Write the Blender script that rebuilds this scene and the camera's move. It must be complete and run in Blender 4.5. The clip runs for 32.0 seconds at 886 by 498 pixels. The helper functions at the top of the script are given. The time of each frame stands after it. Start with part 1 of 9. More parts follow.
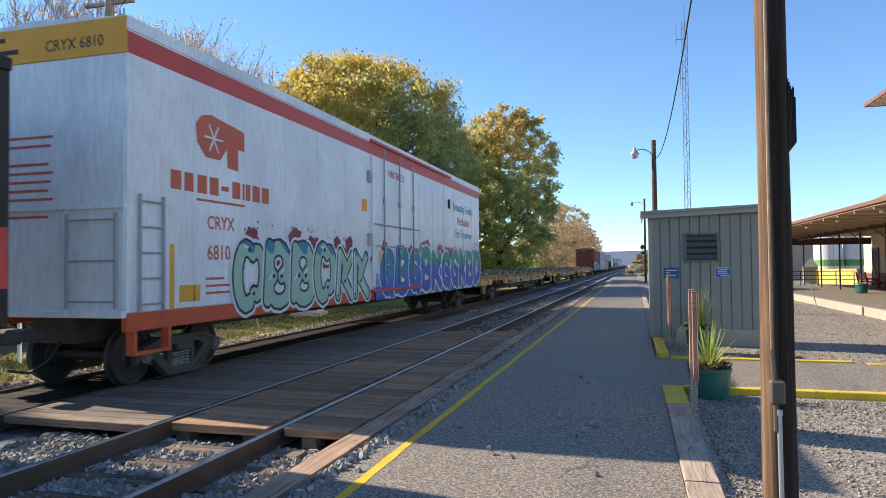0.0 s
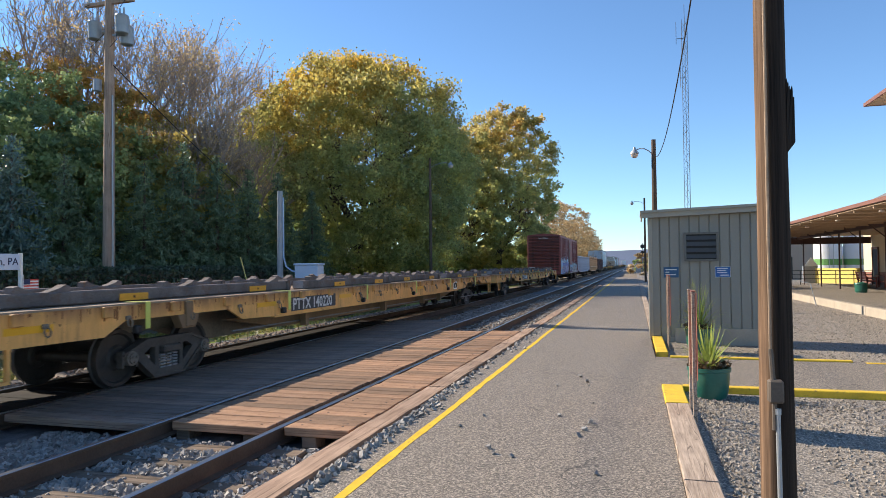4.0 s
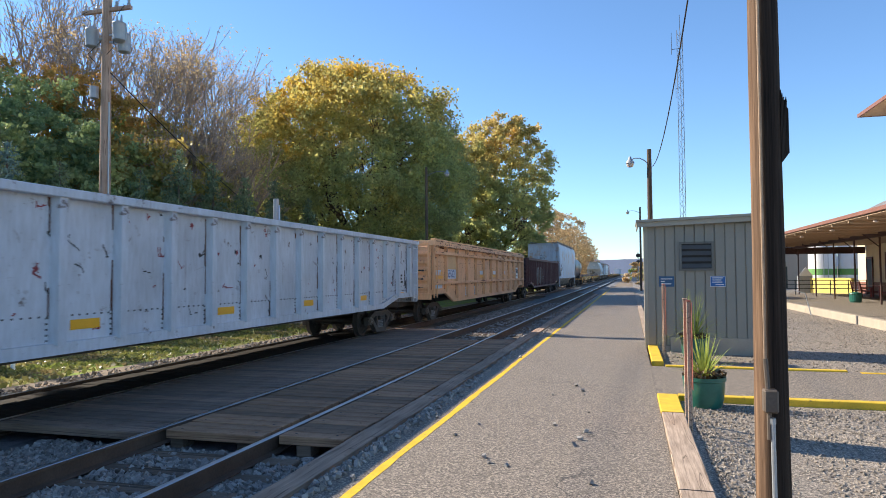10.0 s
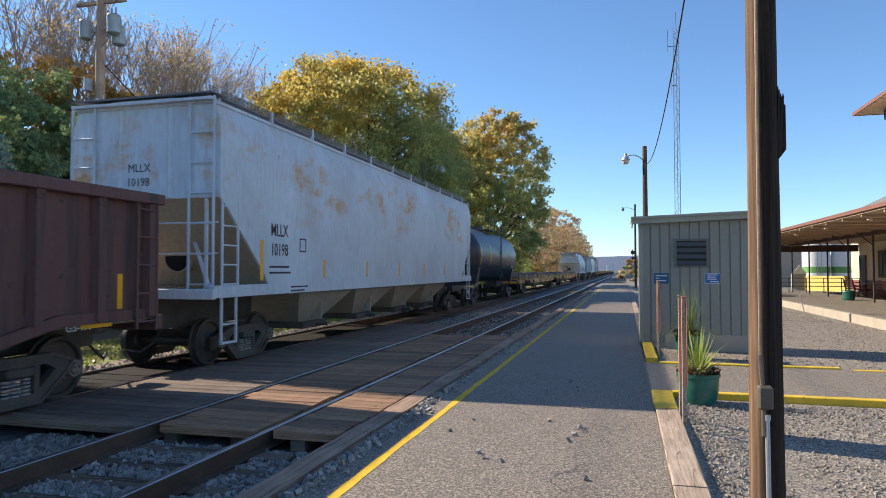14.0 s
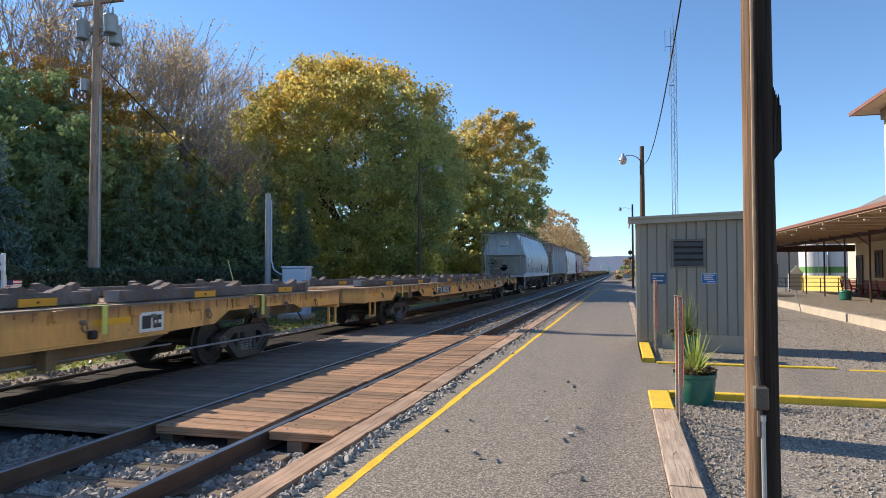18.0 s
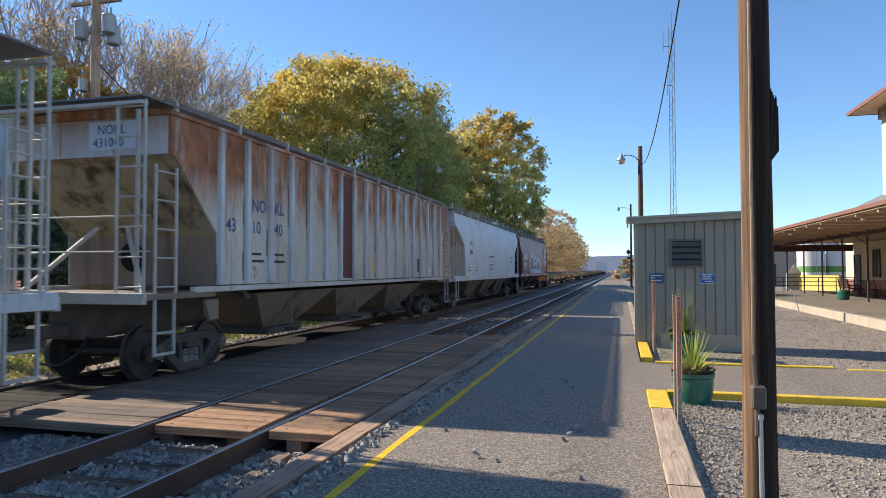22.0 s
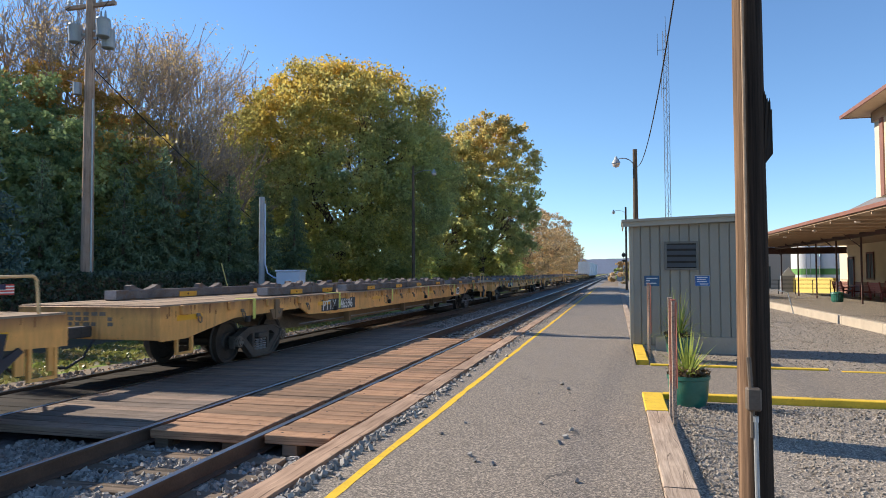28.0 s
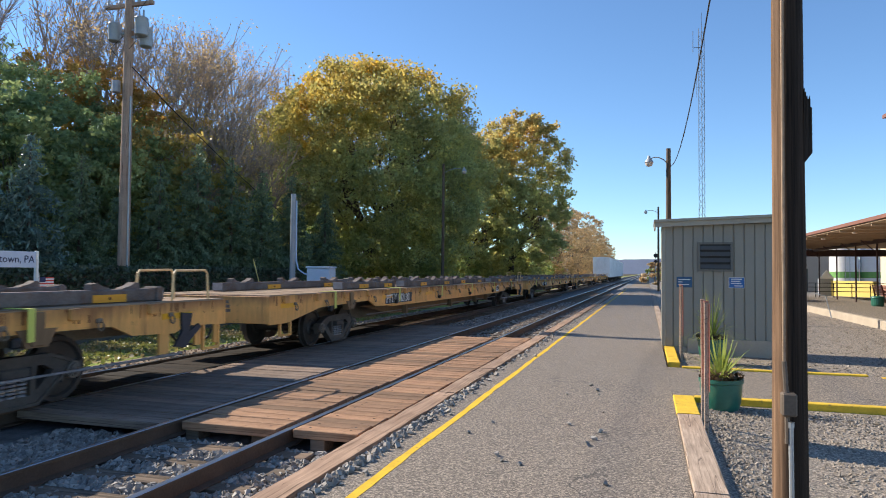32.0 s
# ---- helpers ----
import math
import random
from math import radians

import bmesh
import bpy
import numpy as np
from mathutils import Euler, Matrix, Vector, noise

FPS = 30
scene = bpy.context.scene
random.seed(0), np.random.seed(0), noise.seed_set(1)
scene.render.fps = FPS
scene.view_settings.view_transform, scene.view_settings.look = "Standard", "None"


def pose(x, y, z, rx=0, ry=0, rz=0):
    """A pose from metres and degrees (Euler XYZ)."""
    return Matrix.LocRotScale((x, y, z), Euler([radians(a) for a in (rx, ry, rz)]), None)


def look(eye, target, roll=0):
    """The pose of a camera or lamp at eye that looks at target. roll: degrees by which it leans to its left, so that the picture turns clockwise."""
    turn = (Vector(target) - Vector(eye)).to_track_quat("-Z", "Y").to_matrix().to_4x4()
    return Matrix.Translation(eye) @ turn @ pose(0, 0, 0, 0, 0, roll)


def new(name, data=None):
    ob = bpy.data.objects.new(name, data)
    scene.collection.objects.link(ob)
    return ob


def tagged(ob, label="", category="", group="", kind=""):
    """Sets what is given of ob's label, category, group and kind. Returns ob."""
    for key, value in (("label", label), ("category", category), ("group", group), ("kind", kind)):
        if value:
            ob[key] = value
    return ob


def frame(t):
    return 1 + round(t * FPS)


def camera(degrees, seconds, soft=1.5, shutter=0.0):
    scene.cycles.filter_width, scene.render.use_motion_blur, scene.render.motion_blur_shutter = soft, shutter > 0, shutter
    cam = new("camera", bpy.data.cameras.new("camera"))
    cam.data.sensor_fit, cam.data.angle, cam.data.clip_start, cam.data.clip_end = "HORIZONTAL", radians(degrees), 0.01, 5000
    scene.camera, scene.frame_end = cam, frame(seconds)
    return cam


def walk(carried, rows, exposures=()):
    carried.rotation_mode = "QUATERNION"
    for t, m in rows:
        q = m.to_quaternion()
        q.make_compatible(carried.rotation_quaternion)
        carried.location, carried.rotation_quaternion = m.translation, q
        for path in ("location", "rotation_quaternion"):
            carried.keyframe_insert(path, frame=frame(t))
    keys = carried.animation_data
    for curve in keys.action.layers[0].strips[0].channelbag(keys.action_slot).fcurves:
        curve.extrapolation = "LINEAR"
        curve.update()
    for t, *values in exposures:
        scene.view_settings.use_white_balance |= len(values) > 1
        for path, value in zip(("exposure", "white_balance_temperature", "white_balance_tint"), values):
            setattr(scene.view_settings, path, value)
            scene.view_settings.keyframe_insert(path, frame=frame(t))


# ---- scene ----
# The eye stays on one spot; yaw (left of the track), pitch and roll in degrees, then small shifts in metres.
EYE = 1.80
cam = camera(67.0, 32.0, soft=0.9, shutter=0.08)
PATH = [
    (0, 15.95, 1.52, -0.56, 0, 0.008, 0.002),
    (0.5, 15.97, 1.57, -0.65, 0.002, -0.006, 0.003),
    (1, 15.97, 1.59, -0.7, 0.005, 0.001, 0.008),
    (1.5, 15.96, 1.62, -0.53, 0.002, -0.007, 0.006),
    (2, 15.98, 1.56, -0.34, 0.002, -0.005, 0.004),
    (2.5, 16, 1.49, -0.32, 0.004, 0.004, -0),
    (3, 16, 1.4, -0.53, 0.006, 0.003, 0.005),
    (3.5, 15.94, 1.42, -0.66, 0.006, -0.009, 0.006),
    (5.5, 15.96, 1.6, -0.01, 0.003, 0.001, -0),
    (6, 15.85, 1.55, -0.1, 0, 0, 0),
    (6.5, 15.8, 1.67, -0.32, 0.002, 0.003, 0.002),
    (7, 15.84, 1.76, -0.32, 0.007, -0.003, 0.004),
    (7.5, 15.75, 1.77, -0.26, 0.005, -0.009, 0.01),
    (8, 15.73, 1.92, -0.14, 0.005, -0.004, 0.001),
    (8.5, 15.65, 1.96, -0.24, 0.007, -0.007, 0.004),
    (9, 15.59, 2.01, -0.21, 0.002, -0.016, 0.006),
    (9.5, 15.61, 2.14, -0.33, 0.007, -0.007, 0.005),
    (10, 15.6, 2.17, -0.35, 0.008, -0.013, 0.006),
    (10.5, 15.65, 2.21, -0.29, 0.008, -0.007, 0.009),
    (11, 15.67, 2.18, -0.07, 0.005, 0.001, 0.003),
    (11.5, 15.65, 2.15, -0.1, 0.004, -0.004, -0.001),
    (12, 15.66, 2.05, -0.11, 0.007, -0.005, 0.006),
    (12.5, 15.49, 1.98, 0.09, 0.004, -0.002, -0.002),
    (13, 15.3, 1.81, 0.17, 0.004, 0.008, 0.003),
    (13.5, 15.23, 1.81, -0.01, -0.002, 0.004, -0.002),
    (14, 15.18, 1.82, -0.03, -0.002, 0.005, -0.002),
    (14.5, 15.21, 1.85, -0.16, 0.005, -0.005, 0.006),
    (16.5, 15.11, 2.21, -0.16, 0.006, -0.007, 0.002),
    (17, 15.04, 2.02, -0.05, 0.008, 0.004, -0.002),
    (17.5, 15, 1.86, 0, 0.004, 0, 0.002),
    (18, 14.98, 1.82, -0.05, 0.009, 0.01, 0.003),
    (18.5, 14.92, 1.8, 0.02, 0.007, 0.001, -0.001),
    (19, 14.89, 1.73, 0.14, 0.003, 0.003, 0.004),
    (19.5, 14.84, 1.67, 0.05, 0.005, 0.001, -0.004),
    (20, 14.82, 1.69, -0.09, 0.006, -0.002, -0),
    (20.5, 14.79, 1.73, -0.18, 0.007, -0, 0),
    (21, 14.8, 1.72, -0.18, 0.01, 0, 0.003),
    (21.5, 14.8, 1.73, -0.25, 0.011, -0.011, 0.008),
    (22, 14.85, 1.8, -0.09, 0.009, -0.014, 0.006),
    (22.5, 14.86, 1.88, 0.08, 0.007, -0.02, 0.008),
    (23, 14.8, 2, -0.02, 0.001, -0.013, -0.002),
    (23.5, 14.8, 1.95, -0.22, 0.009, 0.004, 0.002),
    (24, 14.8, 1.88, -0.12, 0.005, -0.001, -0.004),
    (24.5, 14.83, 1.83, -0.05, 0.005, 0.001, -0),
    (25, 14.83, 1.78, -0.04, 0.005, -0.004, 0),
    (25.5, 14.81, 1.75, -0.04, 0.002, -0.007, 0.002),
    (27.5, 14.54, 1.99, -0.41, 0.01, -0.01, 0.005),
    (28, 14.46, 2.08, -0.23, 0.008, -0.018, 0.005),
    (28.5, 14.52, 2.28, -0.28, 0.009, 0.005, 0.015),
    (29, 14.48, 2.46, -0.28, 0.008, -0.004, 0.009),
    (29.5, 14.54, 2.62, -0.35, 0.009, -0.003, 0.012),
    (30, 15.22, 2.68, -0.32, 0.006, 0.014, 0.011),
    (30.2, 21.2, 2.16, -0.42, 0.012, 0.01, 0.013),
    (30.5, 26.34, 2.34, -0.57, 0.021, 0.007, 0.016),
    (31, 26.36, 2.07, -0.4, 0.026, -0.03, 0.028),
    (31.5, 25.93, 2.02, -0.29, 0.034, -0.053, 0.02),
    (31.7, 22.6, 1.75, 0, 0.025, -0.03, 0.012),
    (32, 16.99, 1.93, 0.5, 0.008, 0.002, 0.002),
]


def eye_pose(yaw, pitch, roll, dx, dy, dz):
    e = Vector((dx, dy, EYE + dz))
    a, b = radians(yaw), radians(pitch)
    return look(e, e + Vector((-math.sin(a) * math.cos(b), math.cos(a) * math.cos(b), math.sin(b))), roll)


walk(cam, [(r[0], eye_pose(*r[1:])) for r in PATH], [(0, 0.72), (1.6, 0.72), (3.5, 0.6), (6, 0.5), (8.2, 0.5), (9.3, 0.72), (10.2, 0.72), (11.5, 0.55), (13, 0.52), (17, 0.52), (20, 0.5), (23, 0.58), (25.5, 0.58), (28, 0.48), (30, 0.5), (30.7, 0.62), (31.4, 0.62), (32, 0.52)])

# ---- light: low autumn sun from across the tracks, clear sky ----
SUN = Vector((-1.53, 0.25, 1.0)).normalized()
world = bpy.data.worlds.new("sky")
scene.world = world
world.use_nodes = True
wn = world.node_tree.nodes
sky = wn.new("ShaderNodeTexSky")
sky.sky_type, sky.sun_disc = "NISHITA", False
sky.sun_elevation, sky.sun_rotation = math.asin(SUN.z), math.atan2(SUN.x, SUN.y)
sky.air_density, sky.dust_density, sky.ozone_density = 0.9, 0.0, 4.0
# the clear blue of dry autumn air
deep = wn.new("ShaderNodeMixRGB")
deep.blend_type = "MULTIPLY"
deep.inputs[0].default_value, deep.inputs[2].default_value = 1.0, (0.81, 0.925, 1.0, 1)
world.node_tree.links.new(sky.outputs[0], deep.inputs[1])
world.node_tree.links.new(deep.outputs[0], wn["Background"].inputs[0])
wn["Background"].inputs[1].default_value = 0.138
sun = new("sun", bpy.data.lights.new("sun", "SUN"))
sun.data.energy, sun.data.angle, sun.data.color = 5.3, radians(0.55), (1.0, 0.9, 0.76)
sun.matrix_world = look(SUN * 50, (0, 0, 0))

# ---- mesh and material helpers ----
class Shape:
    """Collects vertices and faces of one part."""

    def __init__(self):
        self.v, self.f = [], []

    def add(self, vs, fs):
        n = len(self.v)
        self.v += [tuple(p) for p in vs]
        self.f += [tuple(i + n for i in q) for q in fs]
        return self

    def box(self, x0, x1, y0, y1, z0, z1, c=0.0):
        if c <= 0:
            return self.add([(x, y, z) for z in (z0, z1) for y in (y0, y1) for x in (x0, x1)],
                            [(0, 2, 3, 1), (4, 5, 7, 6), (0, 1, 5, 4), (2, 6, 7, 3), (0, 4, 6, 2), (1, 3, 7, 5)])
        vs, lo, hi = [], (x0, y0, z0), (x1, y1, z1)
        idx = {}
        for k in range(8):
            s = [(k >> a) & 1 for a in range(3)]
            for a in range(3):
                p = []
                for b in range(3):
                    e = hi[b] if s[b] else lo[b]
                    p.append(e if b == a else e + (-c if s[b] else c))
                idx[k, a] = len(vs)
                vs.append(p)
        fs = []
        for a in range(3):
            b, d = (a + 1) % 3, (a + 2) % 3
            for s in (0, 1):
                q = [idx[(s << a) | (i << b) | (j << d), a] for i, j in ((0, 0), (1, 0), (1, 1), (0, 1))]
                fs.append(q if s else q[::-1])
            for i in (0, 1):
                for j in (0, 1):
                    k0 = (i << b) | (j << d)
                    k1 = k0 | (1 << a)
                    q = [idx[k0, b], idx[k1, b], idx[k1, d], idx[k0, d]]
                    fs.append(q if i == j else q[::-1])
        for k in range(8):
            q = [idx[k, 0], idx[k, 1], idx[k, 2]]
            fs.append(q if bin(k).count("1") % 2 else q[::-1])
        return self.add(vs, fs)

    def cyl(self, p, q, r, r2=None, n=12, caps=True):
        p, q = Vector(p), Vector(q)
        r2 = r if r2 is None else r2
        w = (q - p).normalized()
        u = w.orthogonal().normalized()
        t = w.cross(u)
        ring = [(math.cos(2 * math.pi * i / n), math.sin(2 * math.pi * i / n)) for i in range(n)]
        vs = [p + r * (c * u + s * t) for c, s in ring] + [q + r2 * (c * u + s * t) for c, s in ring]
        fs = [(i, (i + 1) % n, n + (i + 1) % n, n + i) for i in range(n)]
        if caps:
            fs += [tuple(range(n))[::-1], tuple(range(n, 2 * n))]
        return self.add(vs, fs)

    def tube(self, pts, r, n=6):
        pts = [Vector(p) for p in pts]
        u = (pts[1] - pts[0]).normalized().orthogonal().normalized()
        rings = []
        for i, p in enumerate(pts):
            w = (pts[min(i + 1, len(pts) - 1)] - pts[max(i - 1, 0)]).normalized()
            u = (u - w * u.dot(w)).normalized()
            t = w.cross(u)
            rings.append([p + r * (math.cos(2 * math.pi * k / n) * u + math.sin(2 * math.pi * k / n) * t) for k in range(n)])
        return self.loft(rings)

    def prism(self, poly, axis, a, b):
        """A polygon of two coordinates, stretched along axis from a to b."""
        def put(p, h):
            q = list(p)
            q.insert("xyz".index(axis), h)
            return q
        n = len(poly)
        return self.add([put(p, a) for p in poly] + [put(p, b) for p in poly],
                        [tuple(range(n))[::-1], tuple(range(n, 2 * n))] + [(i, (i + 1) % n, n + (i + 1) % n, n + i) for i in range(n)])

    def lathe(self, prof, n=24, c=(0, 0, 0)):
        """Rings of (radius, height) round the z axis."""
        vs = [(c[0] + r * math.cos(2 * math.pi * i / n), c[1] + r * math.sin(2 * math.pi * i / n), c[2] + z) for r, z in prof for i in range(n)]
        fs = [(k * n + i, k * n + (i + 1) % n, (k + 1) * n + (i + 1) % n, (k + 1) * n + i) for k in range(len(prof) - 1) for i in range(n)]
        fs += [tuple(range(n))[::-1], tuple(range((len(prof) - 1) * n, len(prof) * n))]
        return self.add(vs, fs)

    def loft(self, rings, close=True):
        """Rings of equal length joined one to the next; capped at both ends."""
        n = len(rings[0])
        vs = [p for r in rings for p in r]
        fs = [(k * n + i, k * n + (i + 1) % n, (k + 1) * n + (i + 1) % n, (k + 1) * n + i) for k in range(len(rings) - 1) for i in range(n)]
        if close:
            fs += [tuple(range(n))[::-1], tuple(range((len(rings) - 1) * n, len(rings) * n))]
        return self.add(vs, fs)

    def mesh(self, name, material, smooth=False, fix=True):
        me = bpy.data.meshes.new(name)
        me.from_pydata(self.v, [], self.f)
        if fix:
            bm = bmesh.new()
            bm.from_mesh(me)
            bmesh.ops.recalc_face_normals(bm, faces=bm.faces)
            bm.to_mesh(me)
            bm.free()
        if smooth:
            me.polygons.foreach_set("use_smooth", [True] * len(me.polygons))
            me.set_sharp_from_angle(angle=radians(40))
        me.materials.append(material)
        return me


def part(name, shape, material, parent=None, label="", at=None, smooth=False, fix=True):
    """One mesh object, under a thing or a part of it."""
    ob = new(name, shape if isinstance(shape, bpy.types.Mesh) else shape.mesh(name, material, smooth, fix))
    ob.parent = parent
    if at:
        ob.location = at
    return tagged(ob, label)


def thing(name, label, category, at=(0, 0, 0), group="", turn=0):
    ob = new(name)
    ob.empty_display_size = 0.2
    ob.matrix_world = pose(*at, 0, 0, turn)
    return tagged(ob, label, category, group)


def setting(name, shape, material, label="", smooth=False, fix=True, category=""):
    return tagged(part(name, shape, material, None, "", None, smooth, fix), label, category, "", "structure")


def words(text, size, material, parent, at, turn=(90, 0, 90), wide=1.0, name="lettering", label="", bold=0.0):
    """Raised lettering in the built-in font, as a mesh; at is its lower left corner."""
    cu = bpy.data.curves.new("text", "FONT")
    cu.body, cu.size, cu.extrude, cu.offset = text, size, 0.002, bold
    cu.resolution_u = 2
    tmp = bpy.data.objects.new("text", cu)
    me = bpy.data.meshes.new_from_object(tmp)
    bpy.data.objects.remove(tmp)
    me.transform(Matrix.Diagonal((wide, 1, 1, 1)))
    me.materials.clear()
    me.materials.append(material)
    ob = new(name, me)
    ob.parent = parent
    ob.matrix_local = pose(*at, *turn)
    return tagged(ob, label)


class Net:
    """Short notation for shader nodes."""

    def __init__(self, name):
        self.m = bpy.data.materials.new(name)
        self.m.use_nodes = True
        self.t = self.m.node_tree
        self.b = self.t.nodes["Principled BSDF"]

    def n(self, kind, **props):
        node = self.t.nodes.new("ShaderNode" + kind)
        for k, v in props.items():
            if k == "blend_type":
                node.blend_type = v
            elif k == "data_type":
                node.data_type = v
            elif k == "operation":
                node.operation = v
            elif k == "feature":
                node.feature = v
        return node

    def link(self, a, b):
        self.t.links.new(a, b)

    def coord(self, scale=(1, 1, 1)):
        c, m = self.n("TexCoord"), self.n("Mapping")
        m.inputs["Scale"].default_value = scale
        self.link(c.outputs["Object"], m.inputs[0])
        return m.outputs[0]

    def noise(self, scale, detail=4, stretch=(1, 1, 1), rough=0.55):
        x = self.n("TexNoise")
        x.inputs["Scale"].default_value, x.inputs["Detail"].default_value, x.inputs["Roughness"].default_value = scale, detail, rough
        self.link(self.coord(stretch), x.inputs["Vector"])
        return x.outputs["Fac"]

    def ramp(self, fac, stops):
        r = self.n("ValToRGB")
        e = r.color_ramp.elements
        while len(e) < len(stops):
            e.new(0.5)
        for k, (p, c) in enumerate(stops):
            e[k].position = p
            e[k].color = (*c, 1) if len(c) == 3 else c
        self.link(fac, r.inputs[0])
        return r.outputs[0]

    def mix(self, fac, a, b, how="MIX"):
        x = self.n("MixRGB", blend_type=how)
        for s, v in zip(x.inputs, (fac, a, b)):
            if isinstance(v, (int, float)):
                s.default_value = v
            elif isinstance(v, tuple):
                s.default_value = (*v, 1)
            else:
                self.link(v, s)
        return x.outputs[0]

    def bump(self, height, strength=0.3, distance=0.01):
        x = self.n("Bump")
        x.inputs["Strength"].default_value, x.inputs["Distance"].default_value = strength, distance
        self.link(height, x.inputs["Height"])
        self.link(x.outputs[0], self.b.inputs["Normal"])

    def done(self, col, rough=0.7, metal=0.0):
        if isinstance(col, tuple):
            self.b.inputs["Base Color"].default_value = (*col, 1)
        else:
            self.link(col, self.b.inputs["Base Color"])
        if isinstance(rough, float):
            self.b.inputs["Roughness"].default_value = rough
        else:
            self.link(rough, self.b.inputs["Roughness"])
        self.b.inputs["Metallic"].default_value = metal
        if isinstance(rough, float) and rough >= 0.8 and not metal:
            self.b.inputs["Specular IOR Level"].default_value = 0.18
        return self.m


def tone(c, k):
    return tuple(min(1.0, v * k) for v in c)


def plain(name, col, rough=0.7, metal=0.0, var=0.2, big=1.3, fine=30.0, bump=0.15, rand=0.0, dirt=None, dirt_at=0.6):
    """A surface with large and fine variation, and dirt or rust in patches."""
    k = Net(name)
    c = k.ramp(k.noise(big, 5), [(0.3, tone(col, 1 - var)), (0.7, tone(col, 1 + var))])
    f = k.noise(fine, 3)
    c = k.mix(0.35, c, k.ramp(f, [(0.3, tone(col, 1 - var)), (0.7, tone(col, 1 + var))]))
    if dirt:
        c = k.mix(k.ramp(k.noise(big * 2.3, 8, rough=0.7), [(dirt_at, (0, 0, 0)), (dirt_at + 0.15, (1, 1, 1))]), c, dirt)
    if rand:
        o = k.n("ObjectInfo")
        c = k.mix(1.0, c, k.ramp(o.outputs["Random"], [(0, (1 - rand,) * 3), (1, (1 + 0 * rand, 1 - rand * 0.15, 1 - rand * 0.25))]), "MULTIPLY")
    if bump:
        k.bump(f, bump, 0.01)
    return k.done(c, rough, metal)


def streaked(name, col, rust, amount=0.5, rough=0.55, grime=(0.09, 0.075, 0.06), metal=0.0, chips=0.67, top=None, blot=None):
    """Railcar paint: faded patches, rust running down the sheets from seams and eaves, chips, grime."""
    k = Net(name)
    c = k.ramp(k.noise(0.5, 5), [(0.3, tone(col, 0.86)), (0.7, tone(col, 1.1))])
    run = k.noise(1.0, 6, (2.5, 2.5, 0.28), 0.65)
    c = k.mix(k.ramp(run, [(1 - amount * 0.85, (0, 0, 0)), (1.12 - amount * 0.8, (0.9, 0.9, 0.9))]), c, rust)
    if top:
        z = k.n("SeparateXYZ")
        k.link(k.coord(), z.inputs[0])
        m = k.n("MapRange")
        for s, v in zip(m.inputs[1:5], (top[0], top[1], 0.0, 1.0)):
            s.default_value = v
        k.link(z.outputs[2], m.inputs[0])
        f = k.mix(1.0, m.outputs[0], k.ramp(k.noise(1.3, 6, (1.6, 1.6, 0.4), 0.7), [(0.3, (0, 0, 0)), (0.52, (1, 1, 1))]), "MULTIPLY")
        c = k.mix(f, c, k.ramp(k.noise(2.6, 5), [(0.35, tone(rust, 0.65)), (0.65, tone(rust, 1.3))]))
    if blot:
        z = k.n("SeparateXYZ")
        k.link(k.coord(), z.inputs[0])
        m = k.n("MapRange")
        for s, v in zip(m.inputs[1:5], (blot[0], blot[1], 0.0, 1.0)):
            s.default_value = v
        k.link(z.outputs[2], m.inputs[0])
        band = k.ramp(m.outputs[0], [(0.0, (0, 0, 0)), (0.25, (1, 1, 1)), (0.8, (1, 1, 1)), (1.0, (0.3, 0.3, 0.3))])
        f = k.mix(1.0, band, k.ramp(k.noise(0.95, 5, (1.0, 0.8, 1.3), 0.6), [(0.51, (0, 0, 0)), (0.64, (0.95, 0.95, 0.95))]), "MULTIPLY")
        f = k.mix(1.0, f, k.ramp(k.noise(4.0, 6, (1.0, 0.6, 2.5), 0.7), [(0.36, (0.2, 0.2, 0.2)), (0.5, (1, 1, 1))]), "MULTIPLY")
        c = k.mix(f, c, blot[2])
    spots = k.noise(3.2, 8, (1, 1, 1), 0.75)
    c = k.mix(k.ramp(spots, [(chips, (0, 0, 0)), (chips + 0.05, (0.85, 0.85, 0.85))]), c, tone(rust, 0.6))
    dirt = k.noise(0.9, 4, (1, 1, 0.6))
    c = k.mix(k.ramp(dirt, [(0.45, (0, 0, 0)), (0.8, (0.45, 0.45, 0.45))]), c, grime)
    fine = k.noise(5.0, 6, (3, 3, 0.5), 0.7)
    c = k.mix(1.0, c, k.ramp(fine, [(0.3, (0.83, 0.82, 0.8)), (0.62, (1.03, 1.03, 1.03))]), "MULTIPLY")
    speck = k.noise(14.0, 5, (1, 1, 1), 0.75)
    c = k.mix(k.ramp(speck, [(0.62, (0, 0, 0)), (0.7, (0.55, 0.55, 0.55))]), c, tone(grime, 0.8))
    c = k.mix(k.ramp(k.noise(2.2, 7, (0.5, 0.5, 2.2), 0.75), [(0.64, (0, 0, 0)), (0.72, (0.5, 0.5, 0.5))]), c, tone(rust, 0.9))
    k.bump(k.noise(1.6, 3), 0.25, 0.03)
    return k.done(c, rough, metal)

